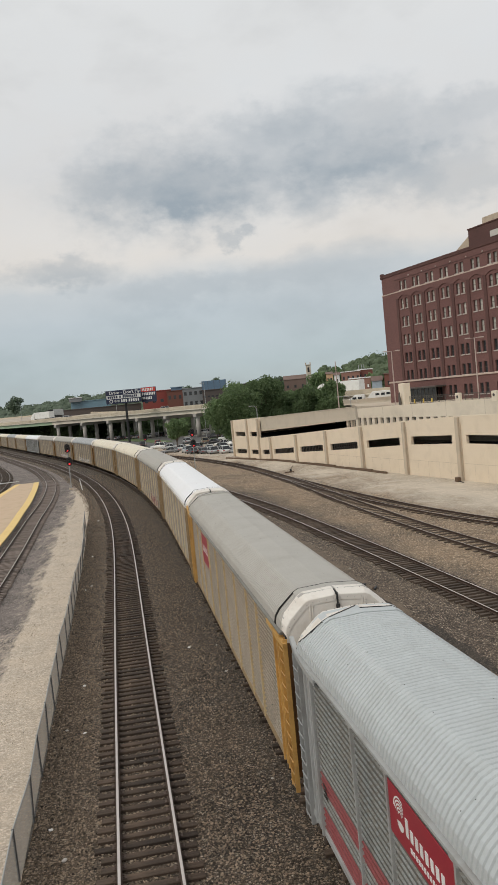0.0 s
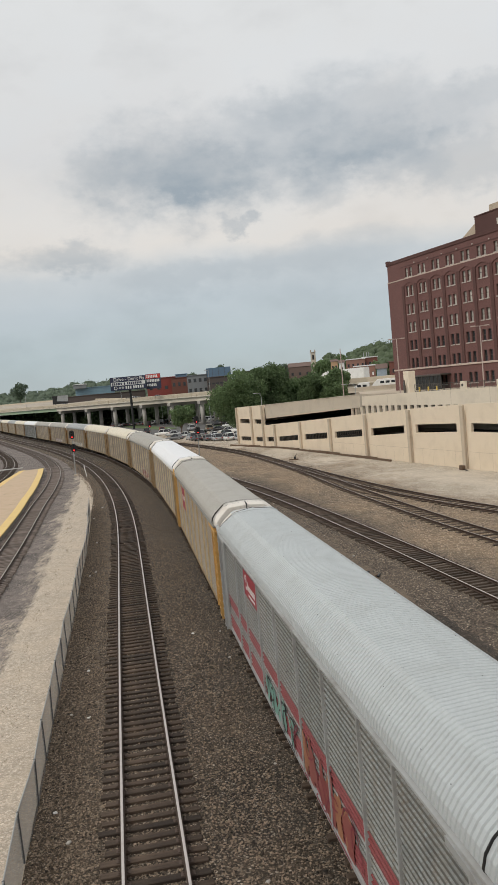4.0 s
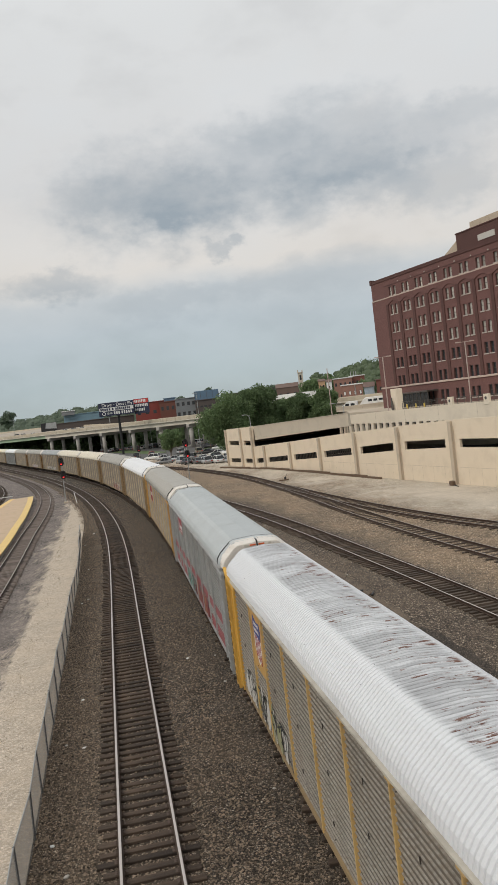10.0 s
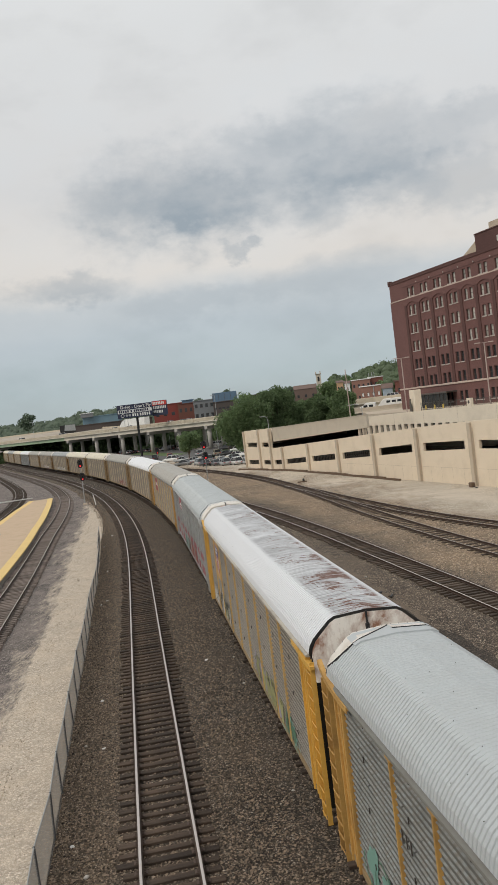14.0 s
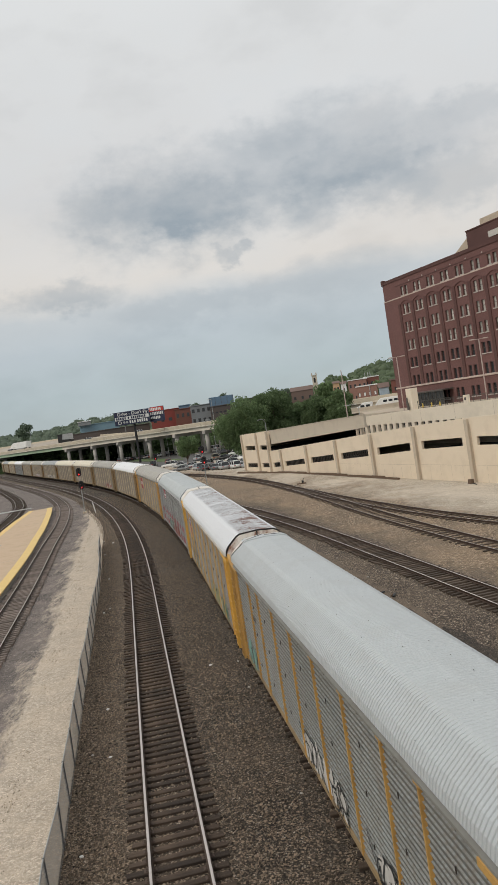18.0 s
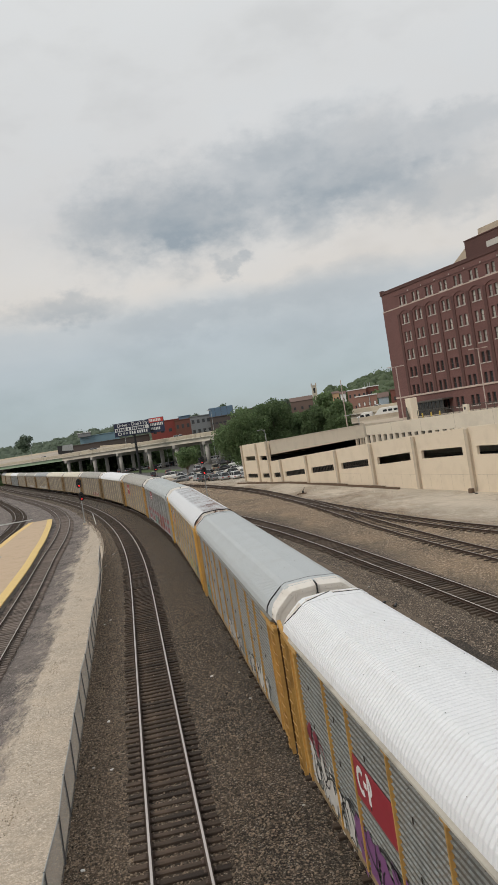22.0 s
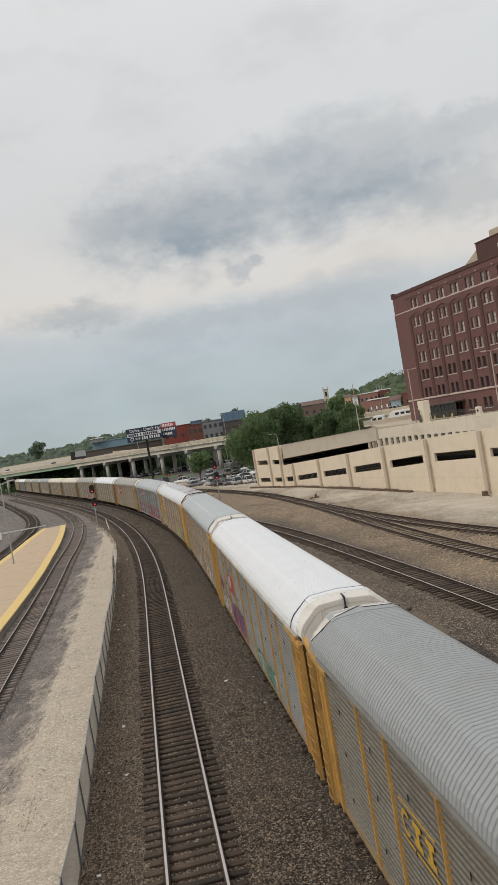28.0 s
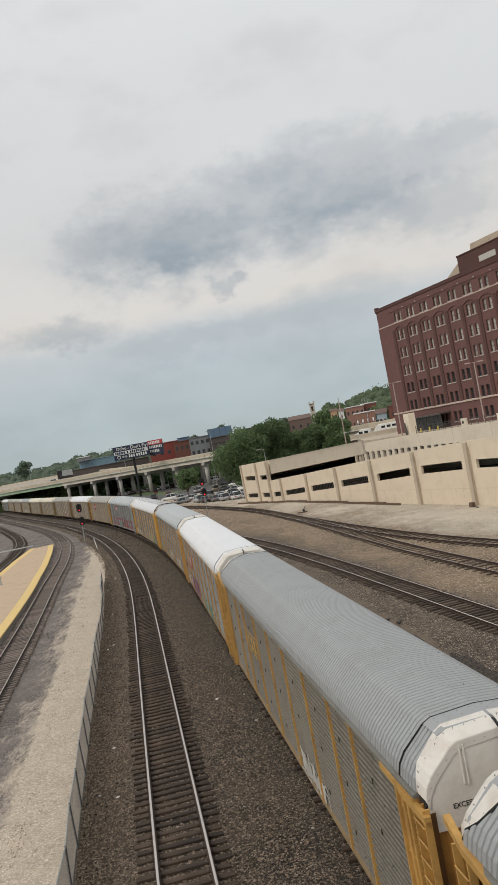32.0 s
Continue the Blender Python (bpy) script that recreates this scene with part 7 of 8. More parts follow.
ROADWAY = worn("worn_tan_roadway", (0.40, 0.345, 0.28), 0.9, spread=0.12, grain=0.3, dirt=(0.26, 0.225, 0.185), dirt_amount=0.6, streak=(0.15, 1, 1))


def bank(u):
    """How steeply the roadway tilts, u metres along the overpass; set so its surface shows over the parapet."""
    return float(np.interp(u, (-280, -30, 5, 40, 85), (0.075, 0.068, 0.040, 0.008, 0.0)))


def make_overpass():
    ax, ay, bx, by = -113.6, 383.5, -10.4, 269.8
    ang = math.degrees(math.atan2(by - ay, bx - ax))
    root = thing("overpass", "long concrete road overpass on rows of round piers", "bridge", at=pose(ax, ay, 0, 0, 0, ang))
    w = 13.0
    for a, b, m, lab in ((-280, 46, GIRDER_GREEN, "pale green steel girder"), (46, 290, GIRDER, "pale concrete girder")):
        for y in (0, 4.2, 8.4, 12.6):
            part("girder", Geo().cbox(a, y, 7.55, b, y + 0.5, 8.9, 0.04), m, root, lab)
    part("deck", Geo().cbox(-280, -0.7, 8.9, 290, w + 0.8, 9.3, 0.05), GIRDER, root, "concrete deck slab")
    for y, u0 in ((-0.7, -280), (w + 0.45, 70)):
        part("parapet", Geo().cbox(u0, y, 9.3, 290, y + 0.35, 10.45, 0.05), PARAPET, root, "tan parapet with posts")
    # roadway widened and tilted to fill the tan band above the parapet
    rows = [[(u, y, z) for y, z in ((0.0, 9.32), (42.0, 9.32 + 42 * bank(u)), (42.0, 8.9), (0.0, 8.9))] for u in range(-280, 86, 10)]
    part("banked_roadway", Geo().loft(rows, closed=True, caps=True), ROADWAY, root, "worn tan roadway, tilt added to show its surface")
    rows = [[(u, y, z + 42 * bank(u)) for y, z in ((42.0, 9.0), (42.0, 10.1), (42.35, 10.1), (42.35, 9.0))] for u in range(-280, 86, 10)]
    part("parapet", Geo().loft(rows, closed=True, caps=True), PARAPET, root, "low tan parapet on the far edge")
    post = Geo().cbox(-0.14, -0.82, 9.2, 0.14, -0.66, 10.3, 0.02).mesh("parapet_post", PARAPET)
    for i in range(100):
        part("parapet_post", post, None, root, at=pose(-60 + 2.6 * i, 0, 0))
    col = Geo()
    col.tube((0, 0, -0.6), (0, 0, 6.5), 0.75, n=14)
    col = col.mesh("pier_column", PIER, True)
    for u in (-48, -24, 49.4, 70.5, 89.8, 109.4, 126.6, 143.6, 161, 179, 198, 217):
        part("pier_cap", Geo().cbox(u - 0.8, -0.6, 6.4, u + 0.8, w + 0.6, 7.55, 0.08), PIER, root, "pier cap beam")
        for y in (0.8, 6.4, 12.2):
            part("pier_column", col, None, root, at=pose(u, y, 0))
    for u in (20, 97, 150):
        g = Geo()
        g.tube((u, -0.4, 9.3), (u, -0.4, 17.5), 0.1, 0.06, 8)
        lp = part("light_pole", g, GALV, root, "tall light pole on the parapet")
        part("light_head", Geo().cbox(u - 0.2, -2.0, 17.35, u + 0.2, -0.4, 17.5, 0.03), GALV, lp)


NAVY = worn("navy_billboard", (0.018, 0.024, 0.06), 0.45, spread=0.1)
POSTER_RED = worn("red_poster", (0.55, 0.05, 0.04), 0.45)


def make_billboard():
    root = thing("billboard", "large navy roadside billboard with white words on a black pole", "billboard", at=polar(-8.34, 290, 0, 3))
    part("pole", Geo().tube((0.6, 0.9, -0.5), (0.6, 0.9, 13.6), 0.42, n=12), BLACK_PAINT, root, "thick black pole")
    part("board", Geo().cbox(-6.1, -0.3, 13.45, 6.1, 0.3, 18.1, 0.05), NAVY, root, "navy board")
    part("catwalk", Geo().cbox(-6.1, -1.1, 13.2, 6.1, -0.3, 13.3, 0.02), BLACK_PAINT, root)
    part("lettering", text_mesh("Drive - Don't Fly", 1.55, WHITE_PAINT), None, root, "white slogan", at=pose(0.4, -0.33, 16.75, 90, 0, 0))
    part("word_strip", Geo().box(-5.9, -0.34, 15.15, 5.9, -0.3, 16.35), WHITE_PAINT, root, "white strip")
    x = -5.5
    for w in (0.75, 0.8, 0.85, 0.95, 0.8, 0.0, 0.8, 0.0, 0.75, 0.75, 0.85, 0.75, 0.75, 0.75, 0.7, 0.75):
        if w:
            part("word_bar", Geo().box(x, -0.37, 15.35, x + w * 0.62, -0.335, 16.15), NAVY, root, "dark bar of lettering")
        x += max(w * 0.86, 0.45)
    for i in range(8):
        x = -1.0 + i * 0.78 + (0.3 if i > 2 else 0)
        part("number_bar", Geo().box(x, -0.34, 13.85, x + 0.5, -0.3, 14.85), WHITE_PAINT, root, "white bar of a number")
    part("badge", Geo().tube((-4.4, -0.36, 14.35), (-4.4, -0.3, 14.35), 0.62, n=18), WHITE_PAINT, root, "round white badge")
    part("badge", Geo().tube((-4.4, -0.38, 14.35), (-4.4, -0.35, 14.35), 0.42, n=18), NAVY, root)
    for x in (-2.9, -1.9):
        part("badge", Geo().tube((x, -0.36, 14.35), (x, -0.3, 14.35), 0.42, n=16), GALV, root)
    tilt = pose(8.9, 0.9, 0, 0, 0, -20)
    sb = part("side_board", Geo().cbox(-2.7, -0.25, 13.1, 2.7, 0.25, 18.3, 0.05), NAVY, root, "narrower second board with red and white bars", at=tilt)
    part("strut", Geo().tube((0.6, 0.9, 14.0), (8.9, 1.2, 14.0), 0.18), BLACK_PAINT, root)
    part("red_band", Geo().box(-2.6, -0.29, 16.75, 2.6, -0.25, 18.2), POSTER_RED, sb)
    for z, n in ((17.0, 7), (15.5, 8), (14.0, 6)):
        for i in range(n):
            part("word_bar", Geo().box(-2.3 + i * 0.6, -0.33, z, -1.9 + i * 0.6, -0.285, z + 0.95), WHITE_PAINT, sb, "white bar of lettering")


def leaf_mat(name, col, var=0.45):
    """Leaves that let some light through; each spray has its own shade, and whole boughs differ."""
    m, t, bs = base_mat(name, 0.7)
    gi = nd(t, "ShaderNodeNewGeometry").outputs["Random Per Island"]
    c = ramp(t, gi, [(0.0, tuple(x * (1 - var) for x in col)), (0.6, col), (1.0, tuple(x * (1 + var * 1.3) for x in col))])
    n = noise_node(t, coords(t), 0.35, 4)
    c = mix_col(t, ramp(t, n, [(0.35, 0.32), (0.65, 0.0)]), c, tuple(x * 0.5 for x in col))
    link(t, c, bs.inputs["Base Color"])
    tr, mx = nd(t, "ShaderNodeBsdfTranslucent"), nd(t, "ShaderNodeMixShader")
    link(t, c, tr.inputs["Color"])
    mx.inputs[0].default_value = 0.42
    link(t, bs.outputs[0], mx.inputs[1])
    link(t, tr.outputs[0], mx.inputs[2])
    link(t, mx.outputs[0], [q for q in t.nodes if q.bl_idname == "ShaderNodeOutputMaterial"][0].inputs[0])
    return m


LEAF = leaf_mat("leaves_green", (0.172, 0.248, 0.112), 0.30)
LEAF_DARK = leaf_mat("leaves_dark", (0.134, 0.196, 0.088), 0.30)
# Far leaves paled and greyed: distance haze put into the colour, less on ridges.
LEAF_HAZE = leaf_mat("leaves_haze", (0.165, 0.215, 0.150), 0.10)
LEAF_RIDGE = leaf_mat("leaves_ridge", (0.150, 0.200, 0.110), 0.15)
BARK = worn("grey_brown_bark", (0.13, 0.10, 0.08), 0.9, relief=0.5)


def leaf_clump(g, p, size, rnd):
    """A few bent leaf sprays round a point."""
    for _ in range(3):
        q = Euler((rnd.uniform(0, 6.28), rnd.uniform(0, 6.28), rnd.uniform(0, 6.28))).to_matrix()
        s = size * rnd.uniform(0.6, 1.2)
        o = Vector((rnd.gauss(0, size * 0.5), rnd.gauss(0, size * 0.5), rnd.gauss(0, size * 0.4)))
        v = [q @ Vector(c) * s + o + p for c in ((-0.5, -0.35, 0), (0.1, -0.45, 0.12), (0.6, 0.0, 0), (0.1, 0.45, 0.14), (-0.5, 0.3, 0.02))]
        g.add([tuple(a) for a in v], [(0, 1, 3, 4), (1, 2, 3)])


def tree(label, at, height, width, mat, seed, trunk=0.45, clumps=1500, leaf=0.55, low=0.22, lobes=9):
    rnd = random.Random(seed)
    root = thing("tree", label, "tree", at=at, group="trees by the parking lot")
    g = Geo()
    pts = [Vector((0, 0, -0.3)), Vector((rnd.uniform(-0.2, 0.2), 0.1, height * 0.22)), Vector((rnd.uniform(-0.4, 0.4), 0, height * 0.5))]
    for i in range(2):
        g.tube(pts[i], pts[i + 1], trunk * (1 - 0.35 * i), trunk * (0.65 - 0.3 * i), 10, False)
    part("trunk", g, BARK, root, smooth=True)
    balls = []
    for i in range(lobes):
        a = 2 * math.pi * i / lobes + rnd.uniform(-0.4, 0.4)
        zc = height * rnd.uniform(low + 0.15, 0.82)
        rr = width * 0.5 * rnd.uniform(0.35, 0.72) * math.sin(math.pi * min(0.95, max(0.2, (zc / height - low) / (1.05 - low)))) ** 0.6
        balls.append((Vector((math.cos(a) * rr, math.sin(a) * rr, zc)), width * rnd.uniform(0.17, 0.27)))
    balls.append((Vector((0, 0, height * 0.86)), width * 0.2))
    balls.append((Vector((0, 0, height * 0.6)), width * 0.33))
    limbs = Geo()
    for c, r in balls[:-1]:
        m = pts[1].lerp(c, 0.5) + Vector((0, 0, height * 0.03))
        limbs.tube(pts[1], m, trunk * 0.4, trunk * 0.25, 6, False)
        limbs.tube(m, c, trunk * 0.25, trunk * 0.08, 6, False)
    part("limb", limbs, BARK, root)
    crown = Geo()
    tot = sum(r * r for _, r in balls)
    for c, r in balls:
        for _ in range(int(clumps * r * r / tot)):
            d = Vector((rnd.gauss(0, 1), rnd.gauss(0, 1), rnd.gauss(0, 1))).normalized()
            k = r * (rnd.random() ** 0.35) * (1 + 0.25 * noise.noise(d * 2.2 + c))
            p = c + Vector((d.x * k, d.y * k, d.z * k * 0.85))
            if p.z > height * low * 0.8:
                leaf_clump(crown, p, leaf, rnd)
    part("crown", crown, mat, root, "uneven crown of many leaves")
    return root


def make_trees():
    tree("broad green tree beside the parking garage", polar(-0.75, 221, -0.4), 16.0, 15.0, LEAF, 1, 0.5, 13000, 0.36, 0.05, 24)
    tree("tall green tree behind the parking garage", polar(1.55, 228, -0.4), 17.8, 12.5, LEAF_DARK, 2, 0.5, 10000, 0.36, 0.05, 20)
    tree("green tree behind the garage roof", polar(4.45, 224, 1.0), 12.4, 9.0, LEAF_DARK, 3, 0.4, 6500, 0.36, 0.05, 16)
    tree("bushy green tree behind the garage roof", polar(6.0, 220, 1.0), 13.2, 9.0, LEAF, 4, 0.4, 8500, 0.36, 0.05, 18)
    tree("spreading green tree before the church hall", polar(3.15, 236, -0.4), 12.9, 9.0, LEAF, 9, 0.4, 6500, 0.36, 0.05, 16)
    tree("small round green tree in the parking lot", polar(-5.0, 214, -0.4), 8.0, 6.2, LEAF, 5, 0.2, 1300, 0.42, 0.25, 8)
    tree("small young tree at the garage corner", polar(-2.2, 228, -0.4), 12.0, 4.5, LEAF, 6, 0.2, 800, 0.45, 0.3, 7)
    tree("low tree under the overpass", polar(-10.9, 352, -0.4), 7.0, 9.0, LEAF_DARK, 7, 0.25, 800, 0.7, 0.1, 8)
    tree("low tree under the overpass", polar(-12.6, 372, -0.4), 7.0, 14.0, LEAF_DARK, 8, 0.25, 1000, 0.8, 0.1, 8)


def bough(g, p, r, rnd):
    """A rounded, lumpy mass of foliage."""
    seed, rows = rnd.uniform(0, 90), []
    for i in range(6):
        e = math.pi * (i / 5 - 0.5)
        row = []
        for j in range(9):
            a = 2 * math.pi * j / 9
            d = Vector((math.cos(a) * math.cos(e), math.sin(a) * math.cos(e), math.sin(e)))
            k = r * (1 + 0.55 * noise.noise(d * 1.7 + Vector((seed, 0, 0))))
            row.append((p.x + d.x * k, p.y + d.y * k, p.z + d.z * k * 0.8))
        rows.append(row)
    g.loft(rows, closed=True)


def woods(name, label, az0, az1, r0, r1, ground, crest, n, size, seed, mat, boughs):
    """Woods on a rise: lumpy crowns over a hill with loose sprays of leaves round them, uneven at the crest."""
    rnd = random.Random(seed)
    g, full = Geo(), Geo()

    def spot():
        az, r = az0 + (az1 - az0) * rnd.random(), r0 + (r1 - r0) * rnd.random()
        rise = crest(az) * (0.35 + 0.65 * (r - r0) / (r1 - r0))
        bumpy = 3.2 * noise.noise(Vector((az * 1.3, r * 0.01, seed))) + 2.2 * noise.noise(Vector((az * 4.1, r * 0.03, seed)))
        return Vector((r * math.sin(radians(az)), r * math.cos(radians(az)), ground)), rise + bumpy

    for _ in range(n):
        p, h = spot()
        leaf_clump(g, p + Vector((0, 0, rnd.random() ** 0.6 * h)), size, rnd)
    for _ in range(boughs):
        p, h = spot()
        bough(full, p + Vector((0, 0, h * rnd.uniform(0.72, 0.93))), rnd.uniform(2.0, 4.6), rnd)
    root = thing(name, label, "woods", g, mat, kind="stuff")
    tagged(part("crowns", full, mat, root, "rounded crowns of the woods", smooth=True), kind="stuff")
    return root


def hill(name, label, az0, az1, r0, r1, h, mat, tuft=1.0):
    g = Geo()
    rows = []
    for i in range(41):
        k = i / 40
        r = r0 + (r1 - r0) * k
        row = []
        for j in range(221):
            az = az0 + (az1 - az0) * j / 220
            a = radians(az)
            row.append((r * math.sin(a), r * math.cos(a), -0.6 + (h(az) + tuft * (noise.noise(Vector((az * 2.4, r * 0.05, 1.5))) * 2.2 + noise.noise(Vector((az * 6.5, r * 0.12, 4.5))) * 1.5)) * min(1, k * 1.4) * math.sin(math.pi * min(1, max(0.02, k)) * 0.5)))
        rows.append(row)
    g.loft(rows)
    return thing(name, label, "hill", g, mat, kind="structure", smooth=True)


GRASS_FAR = worn("far_grass", (0.09, 0.11, 0.05), 0.9, spread=0.3, grain=0.2, dirt=(0.14, 0.13, 0.08), dirt_amount=0.5)


def make_woods():
    crest = lambda az: float(np.interp(az, (-30, -19, -16.5, -14.5, -12.5, -10.5, -9, -6, 0), (22, 20, 19, 19, 24, 26.5, 26, 20, 12)))
    hill("hill_west", "wooded hill beyond the overpass", -40, 4, 620, 950, lambda az: crest(az) + 2.2, LEAF_HAZE)
    woods("far_woods", "far green woods on the hill beyond the overpass", -34, 2, 640, 930, 2.0, lambda az: crest(az) + 5.0, 45000, 0.8, 11, LEAF_HAZE, 2600)
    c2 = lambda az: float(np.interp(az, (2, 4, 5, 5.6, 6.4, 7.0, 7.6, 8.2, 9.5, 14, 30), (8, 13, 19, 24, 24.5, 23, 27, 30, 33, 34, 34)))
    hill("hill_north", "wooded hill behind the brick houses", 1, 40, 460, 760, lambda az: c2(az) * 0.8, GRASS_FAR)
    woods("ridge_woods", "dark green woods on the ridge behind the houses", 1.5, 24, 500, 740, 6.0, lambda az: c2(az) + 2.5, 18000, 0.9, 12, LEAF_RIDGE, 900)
    for i in range(5):
        tree("round green tree on the skyline", polar((-3.9, -1.9, 0.9, 2.6, -15.6)[i], (470, 440, 470, 450, 640)[i], (8, 10, 8, 8, 12)[i]), (13, 13.5, 12, 13, 17)[i], (13, 9, 12, 12, 13)[i], LEAF_HAZE, 30 + i, 0.3, 700, 1.0, 0.15, 8)


def block(name, label, az, r, w, depth, z0, z1, mat, roof_mat=None, cols=0, rows=0, win=(1.2, 1.5), pane=None, turn=0.0, gable=0.0, cornice=0.3):
    """A far building: walls, roof, and its windows one by one."""
    root = thing(name, label, "building", at=polar(az, r, 0, turn), group="")
    part("wall", Geo().cbox(-w / 2, 0, z0, w / 2, depth, z1, 0.05), mat, root)
    if gable:
        g = Geo()
        g.add([(-w / 2 - 0.3, -0.3, z1), (w / 2 + 0.3, -0.3, z1), (w / 2 + 0.3, depth + 0.3, z1), (-w / 2 - 0.3, depth + 0.3, z1), (-w / 2 - 0.3, depth / 2, z1 + gable), (w / 2 + 0.3, depth / 2, z1 + gable)], [(0, 1, 5, 4), (2, 3, 4, 5), (0, 4, 3), (1, 2, 5), (3, 2, 1, 0)])
        part("roof", g, roof_mat or ASPHALT, root)
    else:
        part("roof", Geo().cbox(-w / 2 - cornice, -cornice, z1, w / 2 + cornice, depth, z1 + 0.35, 0.04), roof_mat or mat, root)
    for i in range(cols):
        for j in range(rows):
            x = -w / 2 + w * (i + 0.5) / cols
            z = z0 + (z1 - z0) * (j + 0.5) / rows
            wn = part("window", Geo().box(x - win[0] / 2, -0.05, z - win[1] / 2, x + win[0] / 2, 0.02, z + win[1] / 2), FRAME_DARK, root)
            part("pane", Geo().box(x - win[0] / 2 + 0.1, -0.07, z - win[1] / 2 + 0.1, x + win[0] / 2 - 0.1, -0.045, z + win[1] / 2 - 0.1), pane or GLASS_DARK, wn)
    return root


def make_far_buildings():
    blue = worn("pale_blue_cladding", (0.17, 0.27, 0.33), 0.6, grain=0.3)
    blue2 = worn("blue_cladding", (0.10, 0.17, 0.25), 0.5, grain=0.3)
    dark = worn("dark_brown_brick", (0.085, 0.07, 0.065), 0.9, grain=0.4)
    red = worn("bright_red_wall", (0.22, 0.040, 0.032), 0.7, grain=0.3)
    rust = worn("rust_brick_wall", (0.16, 0.06, 0.045), 0.8, grain=0.3)
    grey = worn("grey_stucco", (0.21, 0.22, 0.23), 0.7, grain=0.3)
    tan = worn("tan_house_wall", (0.42, 0.33, 0.24), 0.8, grain=0.3)
    brick = worn("orange_red_brick", (0.27, 0.145, 0.112), 0.85, grain=0.4)
    roofb = worn("brown_shingle", (0.165, 0.112, 0.095), 0.9, grain=0.6)
    block("low_building", "pale blue clad low building behind the overpass", -10.6, 430, 20, 14, 0, 17.4, blue, cols=6, rows=1, win=(1.6, 1.2))
    block("shed", "white-roofed shed on the blue building", -11.6, 428, 6.5, 5, 17.4, 19.3, grey, WHITE_PAINT)
    block("long_wall_building", "long dark low building behind the overpass", -10.0, 412, 40, 8, 0, 13.4, dark, cols=10, rows=1, win=(1.8, 1.2))
    block("commercial_building", "bright red commercial building behind the overpass", -6.0, 402, 15, 12, 0, 18.6, red, cols=4, rows=2, win=(1.6, 1.6))
    block("commercial_building", "rust-red brick building with dark windows", -4.65, 398, 10, 12, 0, 17.8, rust, cols=4, rows=3, win=(1.2, 1.9))
    block("roof_sign", "blue roof sign on the red building", -4.65, 399, 5.5, 0.6, 18.15, 19.4, blue2)
    block("apartment_building", "grey apartment building with balconies", -3.55, 380, 9.6, 12, 0, 18.0, grey, cols=4, rows=4, win=(1.3, 1.7))
    b = block("office_building", "dark brown office block with a blue glass top", -2.05, 370, 11, 14, 0, 16.2, dark, cols=6, rows=3, win=(1.4, 0.9))
    part("glass_top", Geo().cbox(-5.5, 0.05, 16.5, 5.5, 13.9, 20.5, 0.05), blue2, b, "blue glass upper floor")
    for i in range(5):
        part("mullion", Geo().box(-5.5 + i * 2.72, -0.03, 16.5, -5.4 + i * 2.72, 0.06, 20.4), FRAME_DARK, b)
    block("flat_roof_building", "long dark grey flat-roofed building behind the trees", 0.9, 395, 24, 14, 0, 17.9, dark, cols=8, rows=4)
    block("church", "brown-roofed brick church hall", 3.59, 420, 11.4, 14, 4, 18.4, roofb, roofb, 3, 2, gable=2.2)
    t = block("church_tower", "pale stone church tower with arched openings", 4.59, 424, 2.5, 2.5, 4, 25.0, worn("pale_tower_stone", (0.52, 0.46, 0.38), 0.8, grain=0.5), cols=1, rows=0)
    for sx in (-1, 1):
        part("pinnacle", Geo().cbox(sx * 1.1 - 0.25, 0, 25.2, sx * 1.1 + 0.25, 0.5, 26.4, 0.05), tan, t)
    # solid near-black block stands for the shaded opening
    part("opening", Geo().cbox(-0.5, -0.1, 21.4, 0.5, 0.1, 23.8, 0.1), INSIDE_SHADE, t)
    block("house", "peach house among trees", 6.0, 380, 3.0, 6, 4, 18.6, worn("peach_house_wall", (0.50, 0.32, 0.19), 0.8, grain=0.3), roofb, 2, 3, win=(0.7, 1.0), gable=1.0)
    block("house", "white gabled house among trees", 6.5, 370, 2.4, 6, 4, 17.6, WHITE_PAINT, roofb, 1, 3, win=(0.7, 1.0), gable=1.2)
    block("brick_building", "dusty red brick building with a white roof edge", 7.45, 330, 7.4, 8, 4, 17.6, brick, WHITE_PAINT, 4, 3, win=(0.8, 1.3))
    lb = block("brick_building", "low brick building with a pale roof edge and flues", 8.45, 335, 6.0, 8, 4, 18.0, rust, WHITE_PAINT, 3, 3, win=(0.9, 1.2))
    for x in (-2.4, -1.2, -0.3):
        part("flue", Geo().tube((x, 1, 18.1), (x, 1, 20.2), 0.12, n=8), GALV, lb)
    fb = block("brick_building", "small orange-red brick building with white window panes", 8.05, 262, 6.6, 8, 4, 13.9, brick, WHITE_PAINT, 4, 2, win=(0.7, 1.2), pane=WHITE_PAINT)
    part("downpipe", Geo().tube((0.9, -0.1, 8), (0.9, -0.1, 14.1), 0.12, n=8), GALV, fb)
    block("house", "pale blue gabled house", 9.2, 250, 3.0, 6, 4, 12.6, worn("pale_blue_siding", (0.36, 0.45, 0.52), 0.6), roofb, 2, 1, win=(0.6, 0.9), gable=1.5)
    block("rust_building", "dark red brick corner building", 10.3, 245, 5, 8, 4, 14.2, rust, roofb, 2, 2, win=(0.8, 1.2))
    tree("round green tree on the skyline", polar(5.2, 400, 8), 12.5, 11, LEAF, 41, 0.3, 700, 0.9, 0.1, 8)
    tree("round green tree on the skyline", polar(6.5, 420, 8), 15, 10, LEAF, 42, 0.3, 700, 0.9, 0.1, 8)
    tree("small tree between the brick houses", polar(8.75, 300, 6), 10, 6, LEAF, 43, 0.25, 600, 0.7, 0.1, 8)


